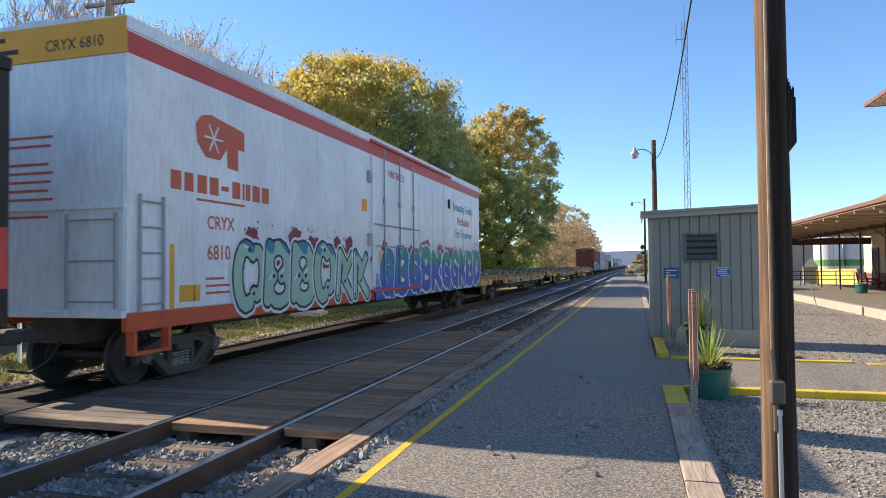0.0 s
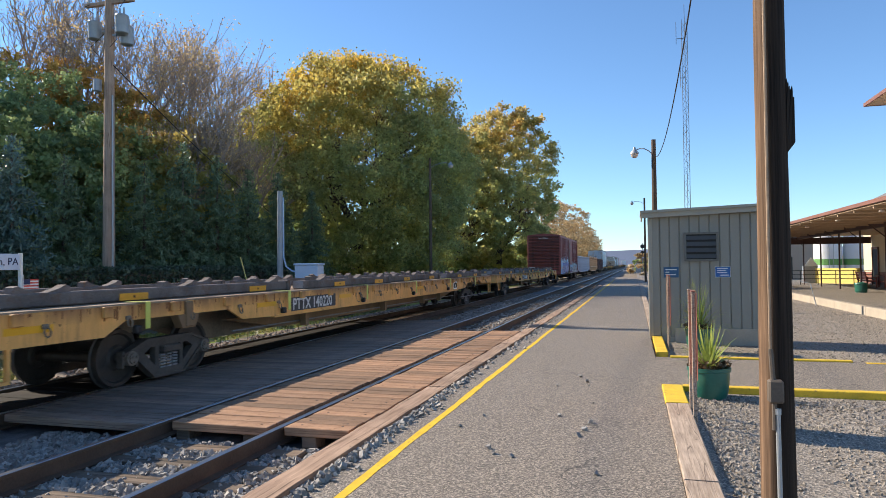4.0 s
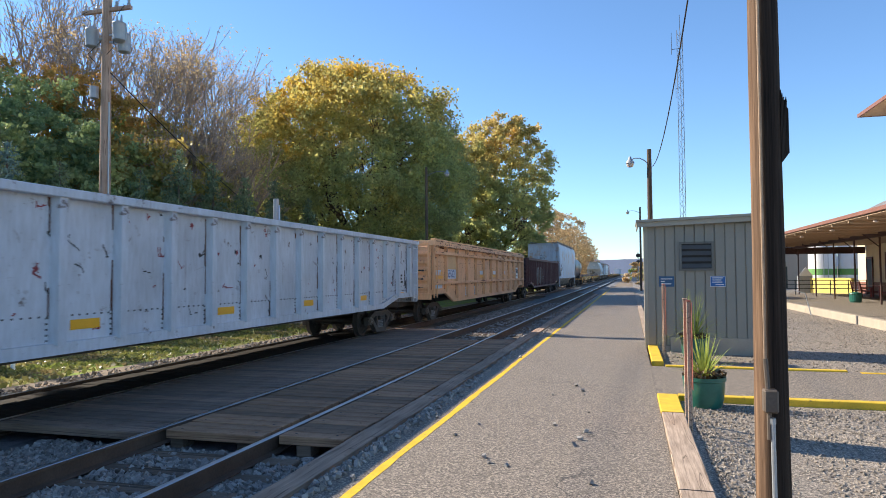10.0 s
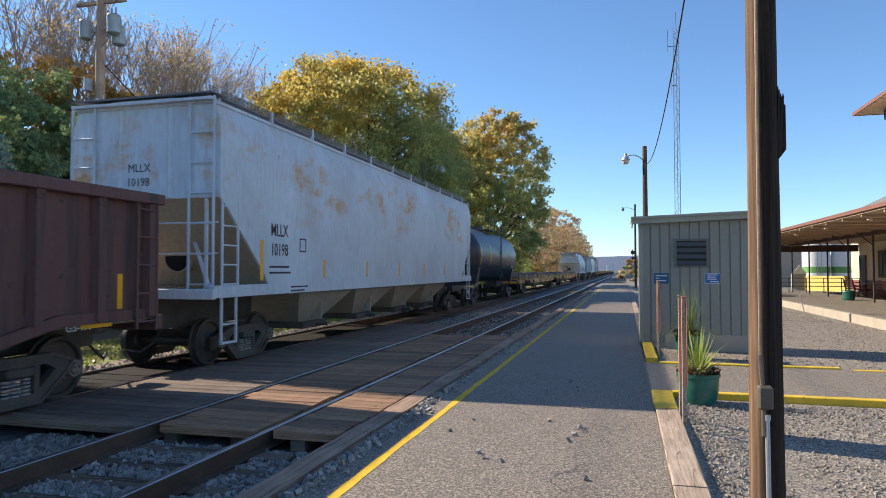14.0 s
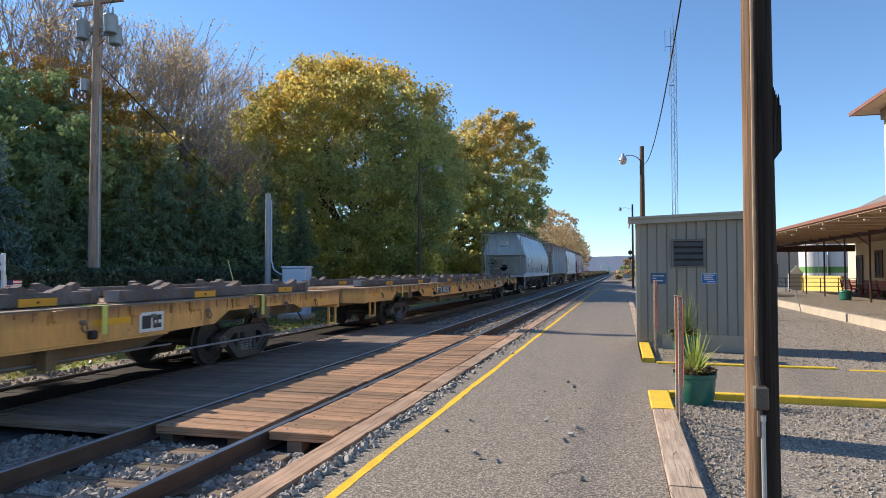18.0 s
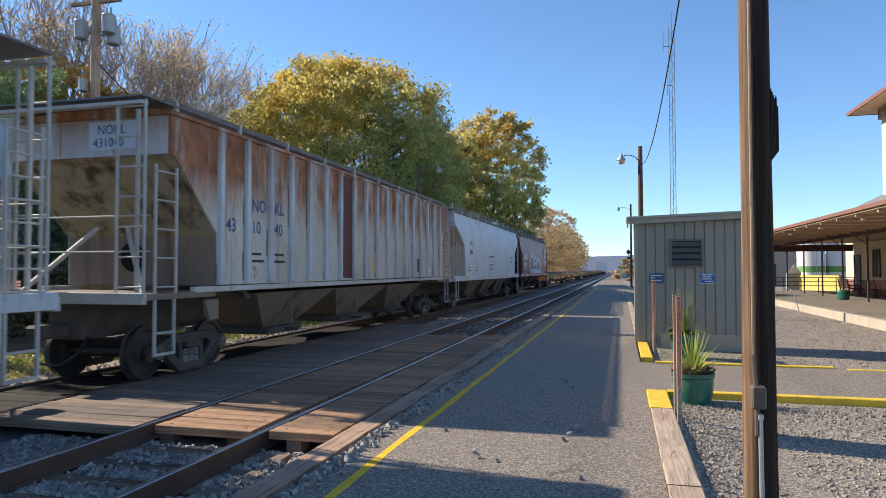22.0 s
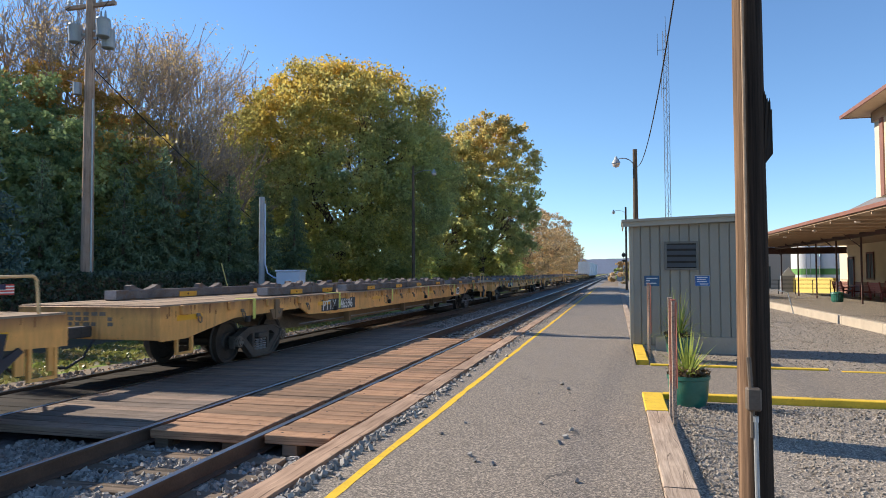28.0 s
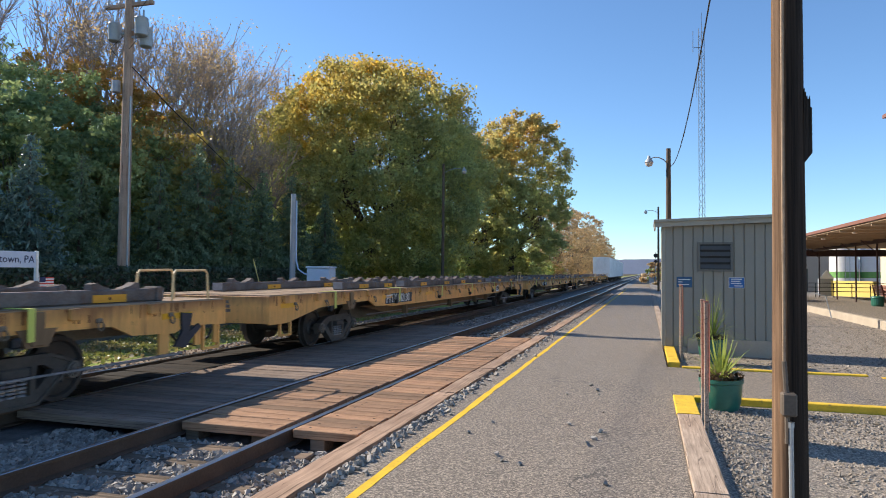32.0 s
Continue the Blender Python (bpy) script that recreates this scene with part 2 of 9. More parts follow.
# ---- materials ----
def make_asphalt(name, col, speck, grain=1.0):
    """Worn paving: aggregate that shows, wear, stains and a few cracks."""
    k = Net(name)
    c = k.ramp(k.noise(0.3, 6), [(0.3, tone(col, 0.78)), (0.7, tone(col, 1.18))])
    c = k.mix(0.5, c, k.ramp(k.noise(2.2, 6, (1, 0.6, 1), 0.7), [(0.3, tone(col, 0.7)), (0.7, tone(col, 1.25))]))
    v = k.n("TexVoronoi")
    v.inputs["Scale"].default_value = 78.0 * grain
    k.link(k.coord(), v.inputs["Vector"])
    cell = k.n("SeparateColor")
    k.link(v.outputs["Color"], cell.inputs[0])
    c = k.mix(0.85, c, k.ramp(cell.outputs[0], [(0.0, tone(col, 0.04)), (0.3, tone(col, 0.5)), (0.65, tone(col, 1.1)), (0.92, tone(speck, 1.45))]))
    s = k.noise(30.0 * grain, 5, (1, 1, 1), 0.7)
    c = k.mix(0.45, c, k.ramp(s, [(0.4, tone(col, 0.3)), (0.5, col), (0.62, speck)]))
    crack = k.n("TexVoronoi", feature="DISTANCE_TO_EDGE")
    crack.inputs["Scale"].default_value = 0.3
    warp = k.n("VectorMath", operation="ADD")
    wob = k.n("TexNoise")
    wob.inputs["Scale"].default_value, wob.inputs["Detail"].default_value = 1.6, 6
    k.link(k.coord(), wob.inputs["Vector"])
    k.link(k.coord((0.8, 1.2, 1)), warp.inputs[0])
    k.link(wob.outputs["Color"], warp.inputs[1])
    k.link(warp.outputs[0], crack.inputs["Vector"])
    patchy = k.ramp(k.noise(0.6, 2), [(0.5, (0, 0, 0)), (0.55, (1, 1, 1))])
    line = k.ramp(crack.outputs["Distance"], [(0.0, (1, 1, 1)), (0.004, (0, 0, 0))])
    c = k.mix(k.mix(1.0, line, patchy, "MULTIPLY"), c, tone(col, 0.2))
    k.bump(cell.outputs[0], 1.0, 0.006)
    m = k.done(c, 0.72)
    k.b.inputs["Specular IOR Level"].default_value = 0.7
    return m


ASPHALT = make_asphalt("asphalt", (0.188, 0.152, 0.114), (0.48, 0.39, 0.295))
FORECOURT = make_asphalt("worn_forecourt", (0.2, 0.165, 0.125), (0.45, 0.38, 0.29))
GRAVEL = make_asphalt("gravel", (0.22, 0.183, 0.14), (0.58, 0.48, 0.37), 0.95)
BALLAST = plain("ballast", (0.2, 0.195, 0.19), 0.9, 0, 0.45, 6, 45, 0.9)


def make_stone(name="crushed_stone", tones=((0.11, 0.1, 0.087), (0.3, 0.275, 0.245), (0.56, 0.52, 0.46))):
    k = Net(name)
    g = k.n("NewGeometry")
    c = k.ramp(g.outputs["Random Per Island"], [(0, tones[0]), (0.5, tones[1]), (1, tones[2])])
    c = k.mix(0.5, c, k.ramp(k.noise(25, 4), [(0.3, tone(tones[1], 0.6)), (0.7, tone(tones[1], 1.35))]))
    return k.done(c, 0.85)


CRUSHED = make_stone()
PEBBLE = make_stone("pebble_gravel", ((0.1, 0.083, 0.065), (0.28, 0.24, 0.195), (0.52, 0.46, 0.39)))


def make_wood(name, dark, light, grain=(1, 30, 30), rand=0.35, rough=0.8):
    k = Net(name)
    w = k.noise(1.6, 7, grain, 0.65)
    c = k.ramp(w, [(0.28, dark), (0.72, light)])
    c = k.mix(0.35, c, k.ramp(k.noise(1.2, 4), [(0.3, tone(dark, 0.8)), (0.7, light)]))
    split = k.noise(2.6, 5, tuple(g * 1.3 for g in grain), 0.8)
    c = k.mix(k.ramp(split, [(0.3, (1, 1, 1)), (0.37, (0, 0, 0))]), c, tone(dark, 0.25))
    # long open cracks and knots
    crack = k.noise(1.0, 1, tuple(g * 0.42 if g > 5 else g * 0.35 for g in grain), 0.4)
    c = k.mix(k.ramp(crack, [(0.485, (0, 0, 0)), (0.498, (0.75, 0.75, 0.75)), (0.502, (0.75, 0.75, 0.75)), (0.515, (0, 0, 0))]), c, tone(dark, 0.4))
    c = k.mix(k.ramp(k.noise(7.0, 2), [(0.7, (0, 0, 0)), (0.76, (0.8, 0.8, 0.8))]), c, tone(dark, 0.35))
    o = k.n("ObjectInfo")
    c = k.mix(1.0, c, k.ramp(o.outputs["Random"], [(0, (1 - rand,) * 3), (1, (1.0, 1 - rand * 0.2, 1 - rand * 0.35))]), "MULTIPLY")
    k.bump(w, 0.6, 0.006)
    return k.done(c, rough)


PLANK = make_wood("crossing_plank", (0.16, 0.09, 0.055), (0.72, 0.47, 0.3), (1.0, 26, 26), 0.5)
# same plank wood, darkened: the passing train's shade is put into its colour
SHADE_PLANK = make_wood("shaded_crossing_plank", (0.1, 0.075, 0.06), (0.5, 0.39, 0.31), (1.0, 26, 26), 0.4)
TIMBER = make_wood("edge_timber", (0.19, 0.12, 0.08), (0.64, 0.45, 0.32), (22, 0.8, 22), 0.2)
GREY_TIMBER = make_wood("weathered_timber", (0.17, 0.12, 0.085), (0.76, 0.59, 0.45), (30, 1.4, 30), 0.15)
TIE = make_wood("tie_wood", (0.12, 0.09, 0.065), (0.36, 0.28, 0.21), (0.8, 24, 24), 0.4)
def make_pole(name):
    """Tarred pole wood; the sunlit side is put into the colour as brighter brown."""
    k = Net(name)
    w = k.noise(1.6, 7, (24, 24, 0.5), 0.65)
    tar = k.ramp(w, [(0.3, (0.006, 0.005, 0.0045)), (0.72, (0.06, 0.04, 0.028))])
    # brighter brown stands for sunlight on the left face, blended in by position
    bare = k.ramp(w, [(0.28, (0.09, 0.05, 0.03)), (0.7, (0.38, 0.235, 0.14))])
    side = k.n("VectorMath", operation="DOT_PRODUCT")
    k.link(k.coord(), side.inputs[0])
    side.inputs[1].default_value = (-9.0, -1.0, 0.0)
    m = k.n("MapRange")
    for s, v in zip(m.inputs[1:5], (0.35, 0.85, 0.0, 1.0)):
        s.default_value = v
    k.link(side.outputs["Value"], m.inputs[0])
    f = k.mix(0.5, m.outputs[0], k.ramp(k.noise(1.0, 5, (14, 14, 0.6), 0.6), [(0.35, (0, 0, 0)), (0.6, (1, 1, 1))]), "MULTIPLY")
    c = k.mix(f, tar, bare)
    k.bump(w, 0.9, 0.01)
    return k.done(c, 0.8)


POLE_WOOD = make_pole("pole_wood")
GREY_POLE = make_wood("grey_pole_wood", (0.27, 0.17, 0.115), (0.66, 0.47, 0.35), (20, 20, 0.5), 0.1)
RAIL_SIDE = plain("rusty_rail", (0.115, 0.07, 0.045), 0.8, 0.2, 0.35, 3, 40, 0.3)
RAIL_TOP = plain("polished_rail", (0.55, 0.55, 0.56), 0.28, 1.0, 0.1, 4, 60, 0.05)
YELLOW = plain("yellow_paint", (0.74, 0.47, 0.035), 0.75, 0, 0.18, 5, 45, 0.3, dirt=(0.2, 0.13, 0.06), dirt_at=0.58)
LINE_YELLOW = plain("yellow_line_paint", (0.74, 0.47, 0.045), 0.85, 0, 0.2, 4, 90, 0.4, dirt=(0.16, 0.13, 0.09), dirt_at=0.58)
CONCRETE = plain("concrete", (0.42, 0.355, 0.275), 0.85, 0, 0.15, 1.5, 40, 0.25, dirt=(0.25, 0.22, 0.18))
SHED_PAINT = plain("shed_siding_paint", (0.29, 0.27, 0.22), 0.6, 0, 0.07, 1.2, 20, 0.06)
SHED_TRIM = plain("shed_trim_paint", (0.36, 0.33, 0.26), 0.55, 0, 0.1, 2, 20, 0.05)
DARK = plain("dark_steel", (0.035, 0.032, 0.03), 0.6, 0.3, 0.3, 3, 30, 0.2)
BLACK = plain("black_void", (0.012, 0.012, 0.012), 0.8, 0, 0.1, 3, 30, 0)
GALV = plain("galvanised_steel", (0.42, 0.44, 0.45), 0.5, 0.6, 0.15, 4, 30, 0.08)
STEEL_GREY = plain("grey_paint_steel", (0.36, 0.38, 0.4), 0.55, 0.2, 0.15, 3, 25, 0.1)
BLUE = plain("blue_sign", (0.02, 0.12, 0.36), 0.45, 0, 0.08, 4, 30, 0)
BLUE2 = plain("dark_blue_sign", (0.03, 0.10, 0.2), 0.5, 0, 0.08, 4, 30, 0)
WHITE = plain("white_paint", (0.78, 0.78, 0.76), 0.55, 0, 0.06, 3, 20, 0.05)
WHITE_LETTER = plain("white_lettering", (0.7, 0.7, 0.68), 0.6, 0, 0.08, 4, 20, 0)
RED_POST = plain("faded_red_paint", (0.44, 0.15, 0.105), 0.65, 0, 0.25, 5, 40, 0.15, dirt=(0.5, 0.36, 0.3), dirt_at=0.55)
TERRA_GREEN = plain("green_glazed_pot", (0.025, 0.13, 0.095), 0.3, 0, 0.2, 5, 25, 0.05)
SOIL = plain("potting_soil", (0.05, 0.035, 0.025), 0.95, 0, 0.4, 12, 60, 0.8)
GRASS_GROUND = plain("grass_ground", (0.2, 0.26, 0.05), 0.95, 0, 0.45, 0.9, 14, 0.6, dirt=(0.27, 0.21, 0.105), dirt_at=0.46)
DIRT = plain("trackside_dirt", (0.24, 0.19, 0.14), 0.95, 0, 0.3, 2, 30, 0.7)
FOREST_FLOOR = plain("forest_floor", (0.09, 0.075, 0.045), 0.95, 0, 0.4, 0.6, 8, 0.5)
BARK = plain("bark", (0.12, 0.095, 0.075), 0.9, 0, 0.35, 6, 30, 0.6)
TWIG = plain("bare_twigs", (0.36, 0.28, 0.225), 0.9, 0, 0.3, 1.5, 12, 0.2)


def make_leaf(name, stops, scale=0.25, glow=0.35, tops=None):
    """Leaf colours by noise through the crown, every leaf a little different."""
    k = Net(name)
    g = k.n("NewGeometry")
    c = k.ramp(k.noise(scale, 3), stops)
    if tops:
        # autumn colour by height in the crown, leaned sunward to paint in the lit side
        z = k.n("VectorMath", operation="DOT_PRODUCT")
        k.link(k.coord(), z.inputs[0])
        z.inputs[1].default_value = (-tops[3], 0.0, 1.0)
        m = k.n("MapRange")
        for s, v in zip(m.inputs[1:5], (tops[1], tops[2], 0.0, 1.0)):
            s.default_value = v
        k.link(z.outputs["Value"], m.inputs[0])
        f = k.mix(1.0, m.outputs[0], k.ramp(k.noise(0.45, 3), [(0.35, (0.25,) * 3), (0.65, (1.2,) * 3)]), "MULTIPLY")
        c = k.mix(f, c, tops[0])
    c = k.mix(1.0, c, k.ramp(k.noise(scale * 3.5, 2), [(0.35, (0.76, 0.8, 0.8)), (0.65, (1.16, 1.14, 1.12))]), "MULTIPLY")
    c = k.mix(1.0, c, k.ramp(g.outputs["Random Per Island"], [(0, (0.84, 0.86, 0.8)), (1, (1.24, 1.22, 1.15))]), "MULTIPLY")
    k.done(c, 0.46)
    t = k.n("BsdfTranslucent")
    k.link(c, t.inputs[0])
    x = k.n("MixShader")
    x.inputs[0].default_value = glow
    k.link(k.b.outputs[0], x.inputs[1])
    k.link(t.outputs[0], x.inputs[2])
    k.link(x.outputs[0], k.t.nodes["Material Output"].inputs[0])
    return k.m


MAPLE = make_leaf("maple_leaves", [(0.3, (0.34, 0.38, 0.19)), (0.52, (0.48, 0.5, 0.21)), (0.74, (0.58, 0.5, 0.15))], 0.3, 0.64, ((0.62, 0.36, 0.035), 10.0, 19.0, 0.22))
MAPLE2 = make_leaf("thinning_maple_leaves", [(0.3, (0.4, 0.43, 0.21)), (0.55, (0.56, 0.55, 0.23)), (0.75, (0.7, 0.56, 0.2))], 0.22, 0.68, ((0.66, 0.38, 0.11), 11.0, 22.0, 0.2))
SPRUCE = make_leaf("spruce_needles", [(0.3, (0.12, 0.17, 0.09)), (0.7, (0.22, 0.29, 0.16))], 0.4, 0.15)
BLUE_SPRUCE = make_leaf("blue_spruce_needles", [(0.3, (0.1, 0.165, 0.145)), (0.7, (0.2, 0.29, 0.26))], 0.4, 0.15)
WOODS = make_leaf("woodland_leaves", [(0.3, (0.27, 0.35, 0.14)), (0.5, (0.46, 0.5, 0.17)), (0.72, (0.76, 0.57, 0.16))], 0.16, 0.58)
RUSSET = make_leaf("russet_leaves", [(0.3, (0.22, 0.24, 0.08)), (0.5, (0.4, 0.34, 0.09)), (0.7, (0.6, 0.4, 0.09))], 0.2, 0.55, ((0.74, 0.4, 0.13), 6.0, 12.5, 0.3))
# darker copy of WOODS for the left-hand trees: their shade is in the leaf colour
SHADED_WOODS = make_leaf("shaded_woodland_leaves", [(0.3, (0.21, 0.29, 0.14)), (0.5, (0.36, 0.42, 0.18)), (0.74, (0.62, 0.54, 0.19))], 0.16, 0.5)
YEW = make_leaf("yew_leaves", [(0.3, (0.045, 0.065, 0.04)), (0.7, (0.085, 0.11, 0.06))], 0.6, 0.1)
TAN_LEAF = make_leaf("sparse_brown_leaves", [(0.3, (0.46, 0.33, 0.2)), (0.55, (0.62, 0.44, 0.24)), (0.75, (0.72, 0.44, 0.15))], 0.12, 0.5)
YUCCA = make_leaf("yucca_leaves", [(0.3, (0.24, 0.32, 0.06)), (0.7, (0.5, 0.52, 0.14))], 5.0, 0.35)

# railcar paints
P_WHITE = streaked("white_car_paint", (0.84, 0.85, 0.86), (0.62, 0.52, 0.46), 0.22, 0.36, (0.56, 0.56, 0.57))
P_RED = plain("red_band_paint", (0.58, 0.065, 0.05), 0.5, 0, 0.12, 1, 20, 0.05)
P_ORANGE = plain("orange_sill_paint", (0.62, 0.10, 0.035), 0.55, 0, 0.15, 1.5, 20, 0.1, dirt=(0.2, 0.08, 0.05))
P_AMBER = plain("amber_end_paint", (0.85, 0.38, 0.03), 0.55, 0, 0.1, 1.5, 20, 0.05)
P_YELLOW = streaked("flatcar_yellow_paint", (0.9, 0.46, 0.13), (0.27, 0.115, 0.045), 0.5, 0.65, (0.2, 0.13, 0.08), chips=0.63, top=(1.08, 1.3))
P_DECK = make_wood("flatcar_deck", (0.24, 0.16, 0.1), (0.55, 0.42, 0.3), (24, 0.6, 24), 0.2)
P_BROWN = streaked("oxide_red_paint", (0.31, 0.088, 0.078), (0.15, 0.055, 0.048), 0.5, 0.6, (0.1, 0.065, 0.055))
P_GON = streaked("pale_grey_gondola_paint", (0.6, 0.64, 0.7), (0.2, 0.11, 0.075), 0.42, 0.6, (0.22, 0.22, 0.23), chips=0.61)
P_TAN = streaked("tan_gondola_paint", (0.86, 0.5, 0.26), (0.22, 0.085, 0.045), 0.42, 0.65, (0.45, 0.26, 0.14), chips=0.6)
P_DARK = streaked("dark_brown_gondola_paint", (0.155, 0.07, 0.062), (0.055, 0.038, 0.038), 0.62, 0.65, (0.04, 0.034, 0.036), chips=0.62)
P_HOPPER = streaked("pale_hopper_paint", (0.58, 0.66, 0.74), (0.56, 0.4, 0.24), 0.36, 0.5, (0.42, 0.42, 0.42), blot=(2.7, 4.6, (0.62, 0.31, 0.07)))
P_GREY = streaked("grey_hopper_paint", (0.56, 0.65, 0.7), (0.4, 0.28, 0.18), 0.25, 0.45, (0.25, 0.24, 0.22))
P_RUSTY = streaked("rusty_hopper_paint", (0.66, 0.63, 0.55), (0.33, 0.12, 0.045), 0.5, 0.65, (0.36, 0.27, 0.18), top=(2.7, 3.55), chips=0.61)
P_RIB = streaked("pale_rib_paint", (0.62, 0.66, 0.69), (0.34, 0.15, 0.07), 0.42, 0.6, (0.3, 0.22, 0.16), top=(3.6, 4.6))
P_CEFX = streaked("clean_hopper_paint", (0.66, 0.69, 0.73), (0.6, 0.56, 0.5), 0.15, 0.45, (0.45, 0.44, 0.43))
P_MAROON = streaked("maroon_hopper_paint", (0.3, 0.075, 0.08), (0.2, 0.065, 0.065), 0.3, 0.45, (0.1, 0.04, 0.04))
P_TANK = streaked("black_tank_paint", (0.035, 0.042, 0.056), (0.06, 0.045, 0.04), 0.25, 0.35, (0.05, 0.045, 0.045))
P_TANSLOPE = streaked("dusty_tan_slope", (0.44, 0.37, 0.27), (0.3, 0.22, 0.14), 0.35, 0.8, (0.3, 0.27, 0.22))
P_GREYSLOPE = streaked("dusty_grey_slope", (0.55, 0.52, 0.45), (0.36, 0.28, 0.2), 0.35, 0.75, (0.36, 0.33, 0.28))
P_SOOTSLOPE = streaked("soot_stained_slope", (0.4, 0.35, 0.25), (0.07, 0.045, 0.03), 0.6, 0.8, (0.1, 0.08, 0.06))
P_PALEUNDER = streaked("dusty_pale_bays", (0.42, 0.37, 0.3), (0.2, 0.12, 0.07), 0.42, 0.8, (0.2, 0.17, 0.14))
P_LADDER = plain("pale_ladder_paint", (0.46, 0.45, 0.42), 0.65, 0, 0.2, 3, 20, 0.1, dirt=(0.25, 0.19, 0.13), dirt_at=0.6)
P_UNDER = plain("dusty_underframe", (0.24, 0.195, 0.145), 0.85, 0, 0.4, 1.5, 20, 0.3)
P_TRUCK = plain("grimy_cast_steel", (0.088, 0.074, 0.062), 0.8, 0.1, 0.4, 3, 30, 0.3)
P_WHEEL = plain("wheel_steel", (0.075, 0.065, 0.058), 0.6, 0.5, 0.3, 4, 30, 0.2)
P_GREYBAR = plain("grey_rack_steel", (0.27, 0.26, 0.26), 0.65, 0.2, 0.35, 3, 30, 0.2)
REFLECTOR = plain("yellow_reflector", (0.85, 0.42, 0.02), 0.4, 0, 0.06, 3, 20, 0)
WHITE_REFL = plain("white_reflector", (0.8, 0.8, 0.78), 0.4, 0, 0.06, 3, 20, 0)
STRAP = plain("lime_strap", (0.62, 0.66, 0.14), 0.6, 0, 0.1, 3, 20, 0)
PLACARD = plain("black_number_board", (0.05, 0.05, 0.052), 0.6, 0, 0.15, 3, 20, 0)

# ---- ground and tracks ----
XN, XF = -4.66, -8.48          # middles of the near and the far track
HALF = 0.755                   # rail head from the middle


def sheet(name, xs, ys, height, material, label):
    """A grid of ground with height(x, y)."""
    vs = [(x, y, height(x, y)) for y in ys for x in xs]
    n = len(xs)
    fs = [(j * n + i, j * n + i + 1, (j + 1) * n + i + 1, (j + 1) * n + i) for j in range(len(ys) - 1) for i in range(n - 1)]
    s = Shape().add(vs, fs)
    ob = setting(name, s, material, label, True, False)
    return ob


def steps(a, b, d):
    n = max(1, round((b - a) / d))
    return [a + (b - a) * i / n for i in range(n + 1)]


def hill(x, y):
    """The wooded slope across the tracks."""
    up = max(0.0, -x - 24.0)
    return -0.35 + 0.30 * up * min(1, up / 14) * (1 if y < 60 else max(0.25, 1 - (y - 60) / 160)) + 0.15 * noise.noise(Vector((x * 0.2, y * 0.2, 0)))


def flat_noise(z, amp=0.02, f=0.8):
    return lambda x, y: z + amp * noise.noise(Vector((x * f, y * f, 3.1)))


FAR_Y = [-60, -30, -10, 0, 10, 20, 35, 50, 70, 100, 150, 220, 320, 480, 700, 1100, 1800]
sheet("ground", [-1500, -700, -300, -150, -90, -60, -45, -38, -32, -28, -24, -21, -18, -15], FAR_Y,
      lambda x, y: hill(x, y) if y < 900 else -0.35, FOREST_FLOOR, "leaf-strewn wooded slope rising across the tracks")
sheet("grass_verge", [-15, -14, -13, -12.3, -11.6], FAR_Y, flat_noise(-0.33, 0.06), GRASS_GROUND, "patchy green grass verge beyond the tracks")
sheet("trackside_dirt", [-11.6, -11.2, -10.8, -10.2], FAR_Y, flat_noise(-0.32, 0.05), DIRT, "strip of bare stony dirt beside the far track")
sheet("ballast_bed", [-10.2, -9.6, -8.5, -7.2, -6.4, -5.4, -4.6, -3.8, -3.2, -2.4], steps(-20, 40, 1.0) + [50, 70, 100, 150, 220, 320, 480, 700, 1100, 1800],
      flat_noise(-0.235, 0.03, 1.7), BALLAST, "grey crushed stone ballast between and beside the rails")
sheet("gravel_lot", [0.34, 0.64, 0.9, 1.3, 1.8, 3, 5, 8, 12, 20, 40, 90, 200, 600, 1500], [-60, -20, 0, 4, 6, 8, 8.5, 9, 9.5, 10.0, 10.36],
      lambda x, y: -0.05 - 0.13 * min(1, max(0, x - 0.64) / 0.9) * max(0.12, min(1, (9.9 - y) / 1.6)) + 0.012 * noise.noise(Vector((x, y, 0))), GRAVEL, "compacted grey gravel lot")
sheet("gravel_yard", [0.36, 0.64, 0.9, 1.3, 1.8, 3, 5, 8.8, 12, 20, 40, 90, 200, 600, 1500], [13.5, 15, 17, 20, 25, 32, 45, 70, 100, 150, 220, 320, 480, 700, 1100, 1800],
      lambda x, y: -0.08 - 0.08 * min(1, max(0, x - 0.64) / 0.9) + 0.02 * noise.noise(Vector((x, y, 0))), GRAVEL, "compacted grey gravel yard by the station")


def slab(name, x0, x1, y0, y1, top, thick, material, label):
    s = Shape()
    xs, ys = steps(x0, x1, 1.2), steps(y0, y1, 1.2 if y1 - y0 < 60 else 4)
    z = lambda x, y: top + (0.0 if name == "platform" else 0.008) * noise.noise(Vector((x * 0.7, y * 0.5, 9)))
    n, m = len(xs), len(ys)
    s.add([(x, y, z(x, y)) for y in ys for x in xs], [(j * n + i, j * n + i + 1, (j + 1) * n + i + 1, (j + 1) * n + i) for j in range(m - 1) for i in range(n - 1)])
    s.box(x0, x1, y0, y1, top - thick, top - 0.02)
    return setting(name, s, material, label, False, False)


sheet("track_end_ground", [-2.4, -1.6, -0.8, 0, 0.64], [94.5, 110, 140, 190, 260, 400, 700, 1100, 1800], flat_noise(-0.2, 0.04), DIRT, "stony ground past the end of the platform")
slab("platform", -2.62, 0.36, -30, 95, 0.0, 0.3, ASPHALT, "worn grey asphalt station platform with fine cracks")
slab("walkway", 0.36, 40, 10.42, 13.72, -0.004, 0.3, ASPHALT, "grey asphalt walkway from the platform to the station")

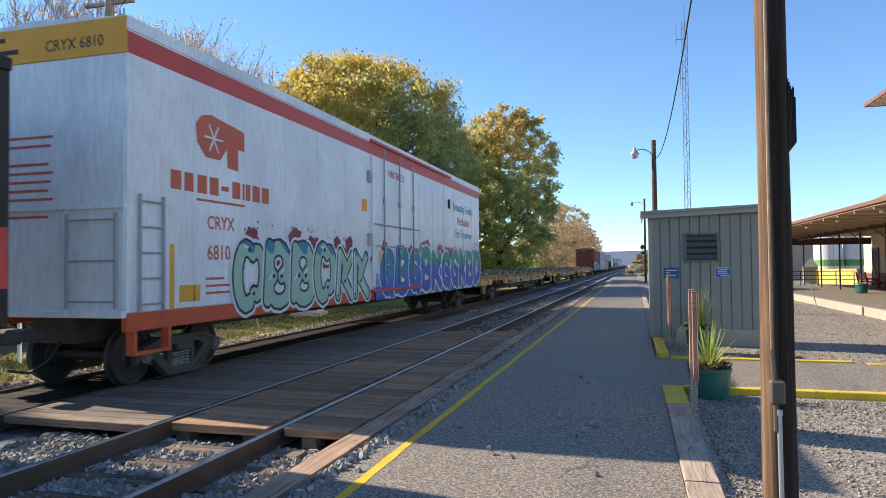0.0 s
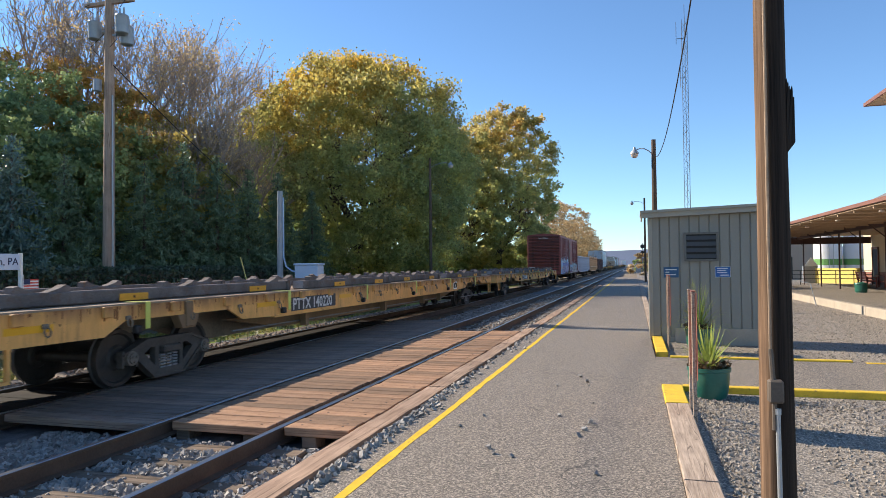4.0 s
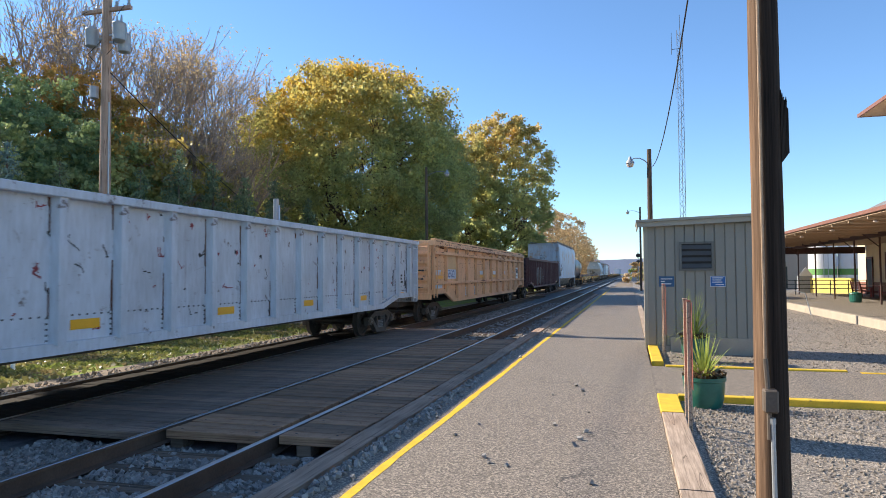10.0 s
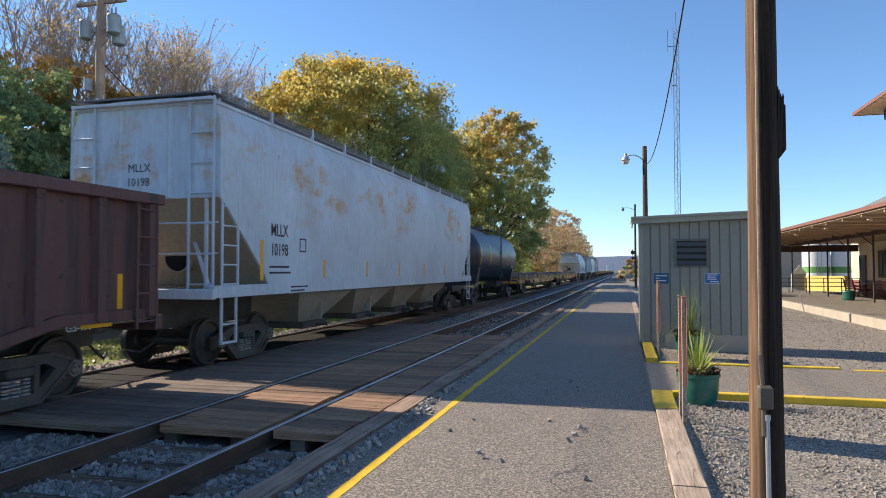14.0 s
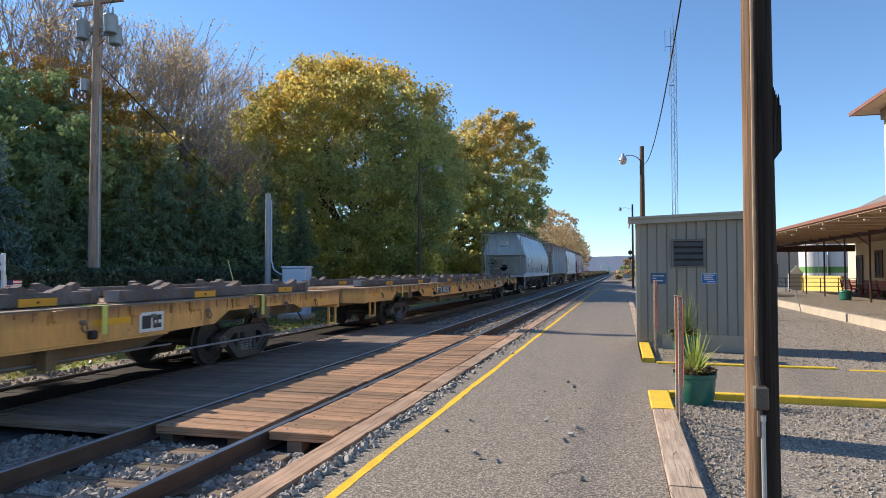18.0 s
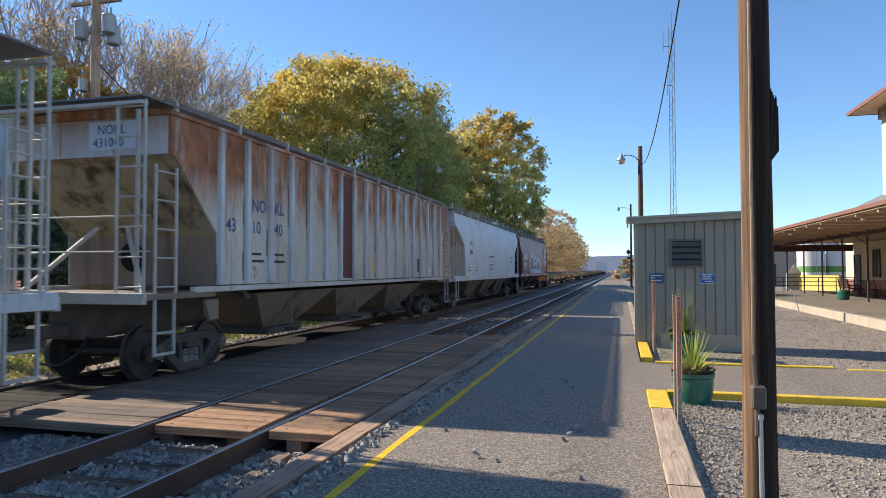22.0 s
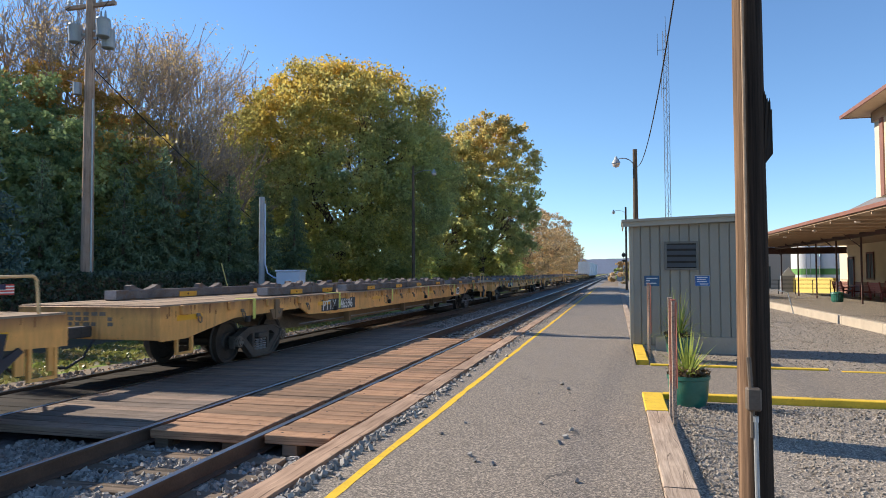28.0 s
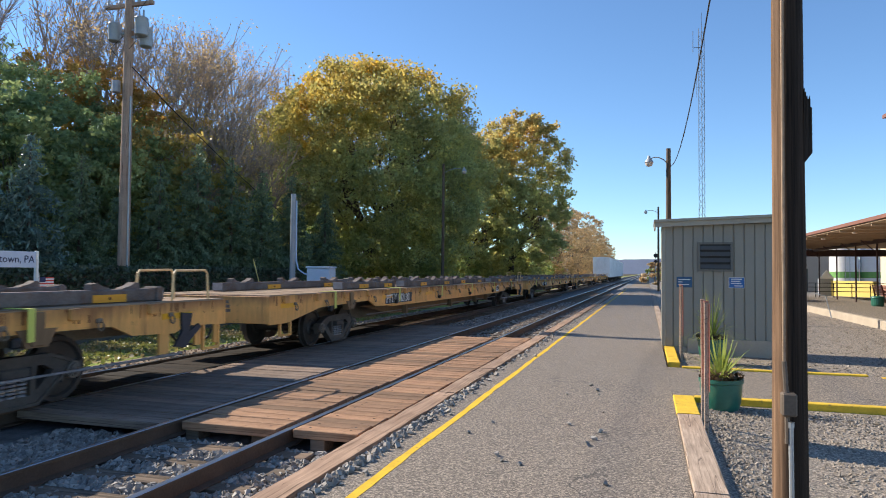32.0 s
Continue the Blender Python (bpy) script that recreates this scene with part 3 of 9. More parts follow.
# yellow safety line along the platform edge
def safety_line():
    s = Shape()
    rnd = random.Random(4)
    ys = steps(-10, 80, 0.25)
    vs = []
    for y in ys:
        w = 0.046 + rnd.uniform(-0.007, 0.007)
        x = -2.25 + 0.006 * math.sin(y * 1.7)
        vs += [(x - w, y, 0.003), (x + w, y, 0.003)]
    s.add(vs, [(2 * i, 2 * i + 1, 2 * i + 3, 2 * i + 2) for i in range(len(ys) - 1)])
    setting("safety_line", s, LINE_YELLOW, "worn yellow safety line painted along the platform edge", False, False)


safety_line()


def rail(name, x, y0=-40.0, y1=900.0):
    """A flat-bottomed rail: head, web and foot, with a polished running surface."""
    prof = [(-0.075, -0.19), (0.075, -0.19), (0.075, -0.178), (0.012, -0.16), (0.012, -0.045), (0.037, -0.035), (0.037, -0.006),
            (-0.037, -0.006), (-0.037, -0.035), (-0.012, -0.045), (-0.012, -0.16), (-0.075, -0.178)]
    ob = setting(name, Shape().prism([(x + a, b) for a, b in prof], "y", y0, y1), RAIL_SIDE, "rusty steel rail with a polished head")
    part("running_surface", Shape().prism([(x - 0.034, -0.006), (x + 0.034, -0.006), (x + 0.026, 0.0), (x - 0.026, 0.0)], "y", y0, y1), RAIL_TOP, ob, "bright polished rail head")
    return ob


for k, x in enumerate((XN + HALF, XN - HALF, XF + HALF, XF - HALF)):
    rail("rail", x)


def ties(x, y0, y1, skip):
    rnd = random.Random(round(x * 10))
    made, places = [], []
    y, n = y0, 0
    while y < y1:
        if not (skip[0] < y < skip[1]):
            w, l = rnd.uniform(0.2, 0.23), rnd.uniform(2.45, 2.62)
            if not made or len(made) < 6:
                made.append(Shape().box(-l / 2, l / 2, -w / 2, w / 2, -0.09, 0.09, 0.012).mesh("tie", TIE))
            ob = tagged(new("tie", made[n % len(made)]), "weathered wooden railway tie", "tie", "railway ties", "structure")
            ob.matrix_world = pose(x + rnd.uniform(-0.06, 0.06), y, -0.279, 0, rnd.uniform(-0.4, 0.4), rnd.uniform(-1.5, 1.5))
            places.append(y)
            n += 1
        y += 0.56 + rnd.uniform(-0.04, 0.04)
    return places


NEAR_TIES = ties(XN, -2.0, 70.0, (6.9, 18.3))
ties(XF, -2.0, 60.0, (4.5, 20.0))


def stones():
    """Loose crushed stone, where it can be told apart."""
    rnd = np.random.RandomState(7)
    # a chipped block: eight corners of a cube, each pulled in or out
    base = np.array([(x, y, z) for z in (-1, 1) for y in (-1, 1) for x in (-1, 1)], float) * 0.7
    tri = np.array([(0, 2, 3), (0, 3, 1), (4, 5, 7), (4, 7, 6), (0, 1, 5), (0, 5, 4), (2, 6, 7), (2, 7, 3), (0, 4, 6), (0, 6, 2), (1, 3, 7), (1, 7, 5)])

    def heap(name, n, place, size, label, material=CRUSHED):
        vs, fs = [], []
        for i in range(n):
            x, y, z = place(rnd)
            r = size * rnd.uniform(0.5, 1.35)
            q, _ = np.linalg.qr(rnd.normal(size=(3, 3)))
            vs.append((base * rnd.uniform(0.6, 1.25, (8, 1)) * r * np.array([1.2, 0.95, 0.72])) @ q + (x, y, z + 0.25 * r))
            fs.append(tri + 8 * i)
        me = bpy.data.meshes.new(name)
        me.from_pydata(np.concatenate(vs).tolist(), [], np.concatenate(fs).tolist())
        me.materials.append(material)
        tagged(new(name, me), label, "ballast", "", "stuff")

    def bed(r):
        while True:
            x, y = r.uniform(-6.9, -2.95), r.uniform(2.2, 6.7)
            on_tie = abs(x - XN) < 1.3 and min(abs(y - t) for t in NEAR_TIES) < 0.12
            if abs(abs(x - XN) - HALF) > 0.08 and (not on_tie or r.rand() < 0.1):
                return x, y, -0.235 + (0.02 if r.rand() < 0.5 else 0)
    heap("ballast_stones", 12000, bed, 0.034, "loose grey crushed stone between the rails")

    def side(r):
        x = -2.7 + min(0.4, abs(r.normal()) * 0.1)
        y = 3.5 + (r.rand() ** 1.4 * 7 if r.rand() < 0.6 else r.rand() * 36)
        return x, y, 0.004 if x > -2.63 else -0.05
    heap("edge_stones", 1500, side, 0.031, "crushed stones strewn along the platform edge timber")

    def mid(r):
        while True:
            x, y = r.uniform(-7.0, -3.0), r.uniform(18.3, 46)
            if abs(abs(x - XN) - HALF) > 0.08:
                return x, y, -0.235
    heap("far_ballast_stones", 6500, mid, 0.045, "loose grey crushed stone beyond the crossing")

    def verge(r):
        return r.uniform(-11.2, -9.4), r.uniform(2, 40), -0.28
    heap("verge_stones", 3000, verge, 0.035, "stony edge of the far track", PEBBLE)

    def few(r):
        return r.uniform(-2.2, -0.3), 5.6 + r.rand() * 5.5, 0.006
    heap("strewn_stones", 15, few, 0.03, "a few loose stones on the asphalt")

    def lot(r):
        x, y = 0.75 + r.rand() ** 1.5 * 5, r.uniform(4.5, 10.2)
        return x, y, -0.05 - 0.13 * min(1, max(0, x - 0.64) / 0.9) * max(0.12, min(1, (9.9 - y) / 1.6))
    heap("lot_stones", 8000, lot, 0.015, "loose gravel on the lot", PEBBLE)

    def yard(r):
        x, y = r.uniform(0.8, 8.1), 13.8 + r.rand() ** 1.3 * 22
        return x, y, -0.08 - 0.08 * min(1, max(0, x - 0.64) / 0.9)
    heap("yard_stones", 6000, yard, 0.019, "loose gravel and small stones on the yard", PEBBLE)


stones()


BOLT = Shape().lathe([(0.015, -0.01), (0.015, 0.002), (0.008, 0.004)], 8).mesh("bolt_head", DARK)


# near-black wood: deep shade below the train is painted into the colour
UNDERTRAIN_PLANK = make_wood("undertrain_shade_plank", (0.012, 0.01, 0.009), (0.06, 0.048, 0.04), (1.0, 26, 26), 0.4)


def crossing():
    """Plank crossing over the near track: cross-laid planks between and outside the rails, flush with the rail heads."""
    rnd = random.Random(11)

    def panel(name, x0, x1, y0, y1, material, label, w=0.235, top=0.004):
        # added dark board below the planks stands for the shaded gap under them
        root = tagged(new(name, Shape().box(x0 + 0.1, x1 - 0.1, y0 + 0.5, y1 - 0.3, -0.2, -0.11).mesh(name, DARK)), label, "", "", "structure")
        kinds = [Shape().box(-(x1 - x0) / 2 + rnd.uniform(0, 0.02), (x1 - x0) / 2 - rnd.uniform(0, 0.03), -w / 2 + 0.005 + rnd.uniform(0, 0.008), w / 2 - 0.005, -0.1, 0, 0.008).mesh("plank", material) for _ in range(4)]
        y, n = y0 + w / 2, 0
        while y < y1:
            ob = new("plank", kinds[rnd.randrange(4)])
            ob.parent = root
            ob.matrix_local = pose((x0 + x1) / 2 + rnd.uniform(-0.008, 0.008), y, top - rnd.uniform(0, 0.014), 0, rnd.uniform(-0.25, 0.25), rnd.uniform(-0.25, 0.25))
            if material is PLANK:
                for sx in (-1, 1) if rnd.random() < 0.6 else ():
                    bolt = new("bolt_head", BOLT)
                    bolt.parent, bolt.location = ob, (sx * ((x1 - x0) / 2 - 0.16), rnd.uniform(-0.05, 0.05), 0.0)
            y += w
            n += 1
        return root

    panel("crossing_inner", XN - HALF + 0.1, XN + HALF - 0.115, 6.78, 18.0, PLANK, "reddish weathered planks laid across between the rails")
    panel("crossing_outer", XN + HALF + 0.06, -3.03, 6.82, 18.3, PLANK, "reddish weathered planks beside the near rail")
    panel("crossing_middle", XF + HALF + 0.07, XN - HALF - 0.06, 6.6, 21.5, SHADE_PLANK, "weathered planks between the two tracks with the train shade in their colour", 0.26)
    panel("crossing_far", XF - HALF + 0.12, XF + HALF - 0.12, 6.6, 21.5, UNDERTRAIN_PLANK, "black planks between the far rails with the train shade in their colour", 0.26, -0.03)
    # sleepers that carry the plank ends
    for x in (XN - 0.55, XN + 0.35, -3.55):
        b = tagged(new("crossing_block", Shape().box(x - 0.09, x + 0.09, 6.86, 7.1, -0.24, -0.1, 0.01).mesh("crossing_block", TIE)), "dark wooden block under the crossing", "", "", "structure")


crossing()


def edge_timbers():
    rnd = random.Random(5)
    root = tagged(new("edge_timber_row", Shape().box(-2.95, -2.72, -8, 60, -0.3, -0.13).mesh("edge_timber_row", DARK)), "row of reddish timbers along the platform edge", "", "", "structure")
    y = -6.0
    while y < 58:
        l = rnd.choice((2.4, 2.6, 3.0))
        s = Shape()
        # slightly sagging, splintered timber
        n = 8
        rings = []
        for i in range(n + 1):
            yy = y + 0.012 + (l - 0.024) * i / n
            j = [rnd.uniform(-0.008, 0.008) for _ in range(4)]
            rings.append([(-3.0 + j[0], yy, -0.13), (-2.72 + j[1], yy, -0.13), (-2.725 + j[1], yy, 0.008 + j[2]), (-2.985 + j[0], yy, 0.012 + j[3])])
        s.loft(rings)
        ob = part("timber", s, TIMBER, root)
        y += l


edge_timbers()


def kerb_timbers():
    rnd = random.Random(8)

    def log(name, x0, x1, y0, y1, z0, z1, material, label, n=10):
        rings = []
        along = (y1 - y0) > (x1 - x0)
        for i in range(n + 1):
            f = i / n
            j = [rnd.uniform(-0.0025, 0.0025) for _ in range(4)]
            if along:
                y = y0 + (y1 - y0) * f
                rings.append([(x0 + j[0], y, z0), (x1 + j[1], y, z0), (x1 + j[1], y, z1 + j[2] - 0.008), (x1 - 0.012 + j[1], y, z1 + j[2]), (x0 + 0.012 + j[0], y, z1 + j[3]), (x0 + j[0], y, z1 + j[3] - 0.008)])
            else:
                x = x0 + (x1 - x0) * f
                rings.append([(x, y0 + j[0], z0), (x, y0 + j[0], z1 + j[2] - 0.01), (x, y0 + 0.01 + j[0], z1 + j[2]), (x, y1 - 0.01 + j[1], z1 + j[3]), (x, y1 + j[1], z1 + j[3] - 0.01), (x, y1 + j[1], z0)])
        return setting(name, Shape().loft(rings), material, label, category="timber kerb")

    log("kerb_timber", 0.365, 0.645, -8, -2.9, -0.25, 0.03, GREY_TIMBER, "cracked weathered brown timber kerb along the platform", 14)
    log("kerb_timber", 0.365, 0.645, -2.87, 2.17, -0.25, 0.03, GREY_TIMBER, "cracked weathered brown timber kerb along the platform", 14)
    log("kerb_timber", 0.365, 0.645, 2.2, 5.86, -0.25, 0.03, GREY_TIMBER, "cracked weathered brown timber kerb along the platform", 14)
    log("kerb_timber", 0.365, 0.645, 5.89, 9.07, -0.25, 0.028, GREY_TIMBER, "cracked weathered brown timber kerb along the platform", 14)
    log("kerb_timber", 0.362, 0.648, 9.09, 10.42, -0.25, 0.032, YELLOW, "end of a timber kerb painted yellow", 8)
    log("kerb_timber", 0.66, 6.3, 10.36, 10.52, -0.3, 0.03, YELLOW, "yellow painted timber edge of the walkway", 14)
    log("kerb_timber", 6.33, 12, 10.36, 10.52, -0.3, 0.03, YELLOW, "yellow painted timber edge of the walkway", 14)
    log("kerb_timber", 0.64, 3.75, 13.62, 13.74, -0.3, 0.03, YELLOW, "yellow painted timber edge of the walkway", 10)
    log("kerb_timber", 3.95, 9, 13.5, 13.62, -0.3, 0.01, YELLOW, "yellow painted timber edge of the walkway", 10)
    log("kerb_timber", 0.4, 0.63, 14.2, 15.15, -0.25, 0.032, YELLOW, "yellow painted end of a timber kerb", 6)
    log("kerb_timber", 0.4, 0.63, 15.17, 17.6, -0.25, 0.032, YELLOW, "yellow painted timber kerb beside the shed", 6)
    log("kerb_timber", 0.37, 0.6, 17.7, 60, -0.25, 0.02, GREY_TIMBER, "weathered timber kerb along the platform", 30)


kerb_timbers()

# ---- shed, poles, station ----
def shed():
    X0, X1, Y0, Y1, ZT = 0.38, 3.2, 17.3, 18.62, 3.06
    root = thing("equipment_shed", "grey-green metal-sided equipment shed with a louvred vent", "shed", (X0, Y0, 0))
    w, d = X1 - X0, Y1 - Y0
    part("base", Shape().box(-0.02, w + 0.02, -0.02, d + 0.02, -0.2, 0.02, 0.01).box(0.55, w + 0.06, -0.06, -0.02, -0.2, 0.24, 0.008), CONCRETE, root, "pale concrete base")
    part("wall", Shape().box(0, w, 0, d, 0.02, ZT), SHED_PAINT, root)
    # ribbed siding panels with their seams
    pitch = 0.228
    panel = Shape().box(0.012, pitch - 0.012, -0.03, 0.0, 0.04, ZT - 0.06, 0.006).mesh("siding_panel", SHED_PAINT)
    for i in range(12):
        ob = new("siding_panel", panel)
        ob.parent = root
        ob.location = (i * pitch, 0, 0)
    side = Shape().box(-0.03, 0.0, 0.012, pitch - 0.012, 0.04, ZT - 0.06, 0.006).mesh("siding_panel", SHED_PAINT)
    for i in range(5):
        ob = new("siding_panel", side)
        ob.parent = root
        ob.location = (0, i * pitch, 0)
    part("corner_trim", Shape().box(-0.045, 0.05, -0.045, 0.02, 0.02, ZT - 0.03, 0.006), SHED_TRIM, root)
    # shallow roof with a fascia
    part("roof", Shape().prism([(-0.22, ZT - 0.01), (-0.22, ZT + 0.05), (w + 0.25, ZT + 0.16), (w + 0.25, ZT + 0.1)], "y", -0.25, d + 0.2), SHED_TRIM, root)
    part("fascia", Shape().prism([(-0.2, ZT - 0.13), (-0.2, ZT - 0.012), (w + 0.2, ZT + 0.095), (w + 0.2, ZT - 0.02)], "y", -0.2, -0.17), SHED_TRIM, root)
    part("side_fascia", Shape().box(-0.2, -0.17, -0.168, d + 0.18, ZT - 0.13, ZT - 0.012), SHED_TRIM, root)
    vx, vz, vw, vh = 0.84, 1.91, 0.68, 0.6
    vent = part("vent", Shape().box(vx - 0.04, vx + vw + 0.04, -0.06, -0.035, vz - 0.04, vz + vh + 0.04, 0.004), DARK, root, "dark louvred vent")
    for i in range(4):
        z = vz + 0.02 + i * vh / 4
        part("slat", Shape().prism([(-0.115, z), (-0.105, z), (-0.06, z + 0.1), (-0.07, z + 0.1)], "x", vx, vx + vw), VENT_GREY, vent)
    part("frame", Shape().box(vx - 0.05, vx, -0.1, -0.03, vz - 0.05, vz + vh + 0.05).box(vx + vw, vx + vw + 0.05, -0.1, -0.03, vz - 0.05, vz + vh + 0.05).box(vx, vx + vw, -0.1, -0.03, vz + vh, vz + vh + 0.05).box(vx, vx + vw, -0.1, -0.03, vz - 0.05, vz), VENT_RIM, vent)
    for (sx, sz, m, bars) in ((0.31, 1.47, BLUE2, ((0.04, 0.31, 0.18), (0.04, 0.13, 0.12), (0.04, 0.28, 0.06))), (1.48, 1.47, BLUE, ((0.05, 0.29, 0.2), (0.05, 0.25, 0.15), (0.05, 0.27, 0.1), (0.12, 0.31, 0.04)))):
        sg = tagged(new("wall_sign", Shape().box(0, 0.35, -0.045, -0.033, 0, 0.255, 0.004).mesh("wall_sign", m)), "small blue sign with white lines of text on the shed wall", "sign")
        sg.location = (X0 + sx, Y0, sz)
        for a, b, z in bars:
            part("text_line", Shape().box(a, b, -0.049, -0.046, z, z + 0.022), WHITE_LETTER, sg)
        if m is BLUE:
            part("border", Shape().box(0.0, 0.35, -0.048, -0.046, 0.246, 0.255).box(0, 0.35, -0.048, -0.046, 0, 0.009).box(0, 0.009, -0.048, -0.046, 0.009, 0.246).box(0.341, 0.35, -0.048, -0.046, 0.009, 0.246), WHITE_LETTER, sg)


VENT_RIM = plain("vent_rim", (0.16, 0.15, 0.125), 0.6, 0, 0.1, 3, 20, 0)
VENT_GREY = plain("vent_grey", (0.085, 0.08, 0.072), 0.6, 0, 0.1, 3, 20, 0)
shed()


def near_pole():
    root = thing("utility_pole", "weathered dark brown wooden utility pole with conduit", "utility pole", (0.973, 5.29, -0.2))
    rnd = random.Random(2)
    n, rings = 22, []
    for k in range(24):
        z = 8.2 * k / 23
        r = 0.117 - 0.004 * z
        rings.append([((r + 0.006 * noise.noise(Vector((math.cos(a) * 3, math.sin(a) * 3, z * 0.7)))) * math.cos(a), (r + 0.006 * noise.noise(Vector((math.cos(a) * 4, math.sin(a) * 4, z * 0.3)))) * math.sin(a), z) for a in (2 * math.pi * i / n for i in range(n))])
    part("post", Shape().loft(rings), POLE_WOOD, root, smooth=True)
    part("conduit", Shape().tube([(-0.06, -0.135, 1.38), (-0.055, -0.135, 4.0), (-0.058, -0.13, 7.6)], 0.011, 8), make_rust, root, "thin brown conduit")
    part("junction_box", Shape().box(-0.085, 0.012, -0.2, -0.11, 1.03, 1.19, 0.012).cyl((-0.05, -0.15, 1.18), (-0.06, -0.14, 1.4), 0.017, n=8).cyl((-0.045, -0.15, 0.84), (-0.045, -0.15, 1.03), 0.017, n=8), BOX_BROWN, root, "rusty junction box")
    part("riser_pipe", Shape().cyl((-0.02, -0.155, 0.05), (-0.024, -0.155, 0.95), 0.017, n=10).cyl((-0.024, -0.155, 0.95), (-0.024, -0.155, 0.99), 0.022, n=10), GALV, root, "galvanised riser pipe")
    board = None
    for i in range(6):
        x, lo, hi = 0.096 + i * 0.0088, 2.79 + 0.012 * i, 3.29 - 0.012 * i
        t = [hi + rnd.uniform(-0.05, 0.035) for _ in range(4)]
        s = Shape().add([(x, -0.05, lo), (x + 0.008, -0.05, lo + 0.01), (x + 0.008, 0.07, lo + 0.01), (x, 0.07, lo), (x + 0.002, -0.05, t[0]), (x + 0.007, -0.05, t[1]), (x + 0.006, 0.07, t[2]), (x, 0.07, t[3])],
              [(0, 3, 2, 1), (4, 5, 6, 7), (0, 1, 5, 4), (1, 2, 6, 5), (2, 3, 7, 6), (3, 0, 4, 7)])
        ob = part("splinter" if board else "splintered_board", s, DARK_WOOD, board or root, "" if board else "dark splintered board nailed to the pole")
        board = board or ob


BOX_BROWN = plain("brown_box_paint", (0.13, 0.1, 0.075), 0.7, 0.2, 0.25, 8, 50, 0.2)
make_rust = plain("rusty_conduit", (0.36, 0.255, 0.17), 0.75, 0.3, 0.3, 8, 50, 0.2)
DARK_WOOD = make_wood("dark_board", (0.02, 0.017, 0.014), (0.07, 0.055, 0.045), (20, 20, 0.6), 0.1)
near_pole()


def panel_sign(at, label, tall):
    """A two-post board that is seen edge-on."""
    root = thing("platform_marker", label, "sign post", at, "platform markers")
    for y, c in ((0.0, RED_POST), (0.5, GREY_TIMBER)):
        part("post", Shape().box(-0.024, 0.024, y - 0.024, y + 0.024, -0.06, tall, 0.005), GREY_TIMBER, root)
        part("cap", Shape().box(-0.028, 0.028, y - 0.028, y + 0.028, tall, tall + 0.02, 0.005), c, root)
    part("board", Shape().box(0.026, 0.036, -0.05, 0.55, 0.5, tall - 0.01, 0.003), RED_POST, root, "faded red board")


panel_sign((0.66, 8.35, -0.06), "weathered two-post marker board with faded red and white edges", 1.53)
panel_sign((0.72, 15.6, -0.06), "weathered two-post marker board beside the shed", 1.6)


def planter(at, label, blades, reach, broad, arch=0.35):
    root = thing("planter", label, "planter", at, "planters")
    part("pot", Shape().lathe([(0.17, 0.0), (0.2, 0.03), (0.255, 0.22), (0.275, 0.41), (0.275, 0.47), (0.292, 0.48), (0.292, 0.53), (0.262, 0.53), (0.255, 0.46)], 32), TERRA_GREEN, root, "dark green glazed pot", smooth=True)
    part("soil", Shape().lathe([(0.255, 0.46), (0.2, 0.49), (0.05, 0.5)], 20), SOIL, root)
    rnd = random.Random(at[1])
    s = Shape()
    for i in range(blades):
        a, lean, l = rnd.uniform(0, 6.28), rnd.uniform(0.05, 1.05), reach * rnd.uniform(0.65, 1.1)
        d = Vector((math.cos(a), math.sin(a), 0))
        side = Vector((-d.y, d.x, 0)) * broad
        p = Vector((0, 0, 0.5)) + d * 0.03
        pts = []
        for k in range(5):
            f = k / 4
            q = p + l * (d * math.sin(lean) * f + Vector((0, 0, math.cos(lean) * f - arch * lean * f * f)))
            w = side * (1 - f) * (1 if f > 0 else 0.7)
            pts += [q - w, q + w]
        s.add(pts, [(2 * k, 2 * k + 1, 2 * k + 3, 2 * k + 2) for k in range(4)])
    tagged(part("leaf_tuft", s, YUCCA, root, fix=False), "spiky yellow-green leaves", kind="stuff")
    s = Shape()
    for i in range(320):
        a, r = rnd.uniform(0, 6.28), rnd.uniform(0.08, 0.3)
        c = Vector((r * math.cos(a), r * math.sin(a), 0.5 + rnd.uniform(0, 0.13)))
        u, v = Vector([rnd.uniform(-1, 1) for _ in range(3)]) * 0.035, Vector([rnd.uniform(-1, 1) for _ in range(3)]) * 0.03
        s.add([c - u, c - v, c + u, c + v], [(0, 1, 2, 3)])
    tagged(part("withered_bloom", s, DRIED, root, fix=False), "withered brown flowers", kind="stuff")


DRIED = make_leaf("withered_flowers", [(0.3, (0.06, 0.035, 0.02)), (0.6, (0.2, 0.12, 0.06)), (0.8, (0.12, 0.14, 0.04))], 8, 0.2)
planter((0.98, 10.05, -0.17), "green glazed planter with a spiky yucca and dried flowers", 60, 0.74, 0.024)
planter((1.34, 15.75, -0.15), "green planter with a spiky plant in front of the shed", 150, 1.25, 0.011, 0.75)


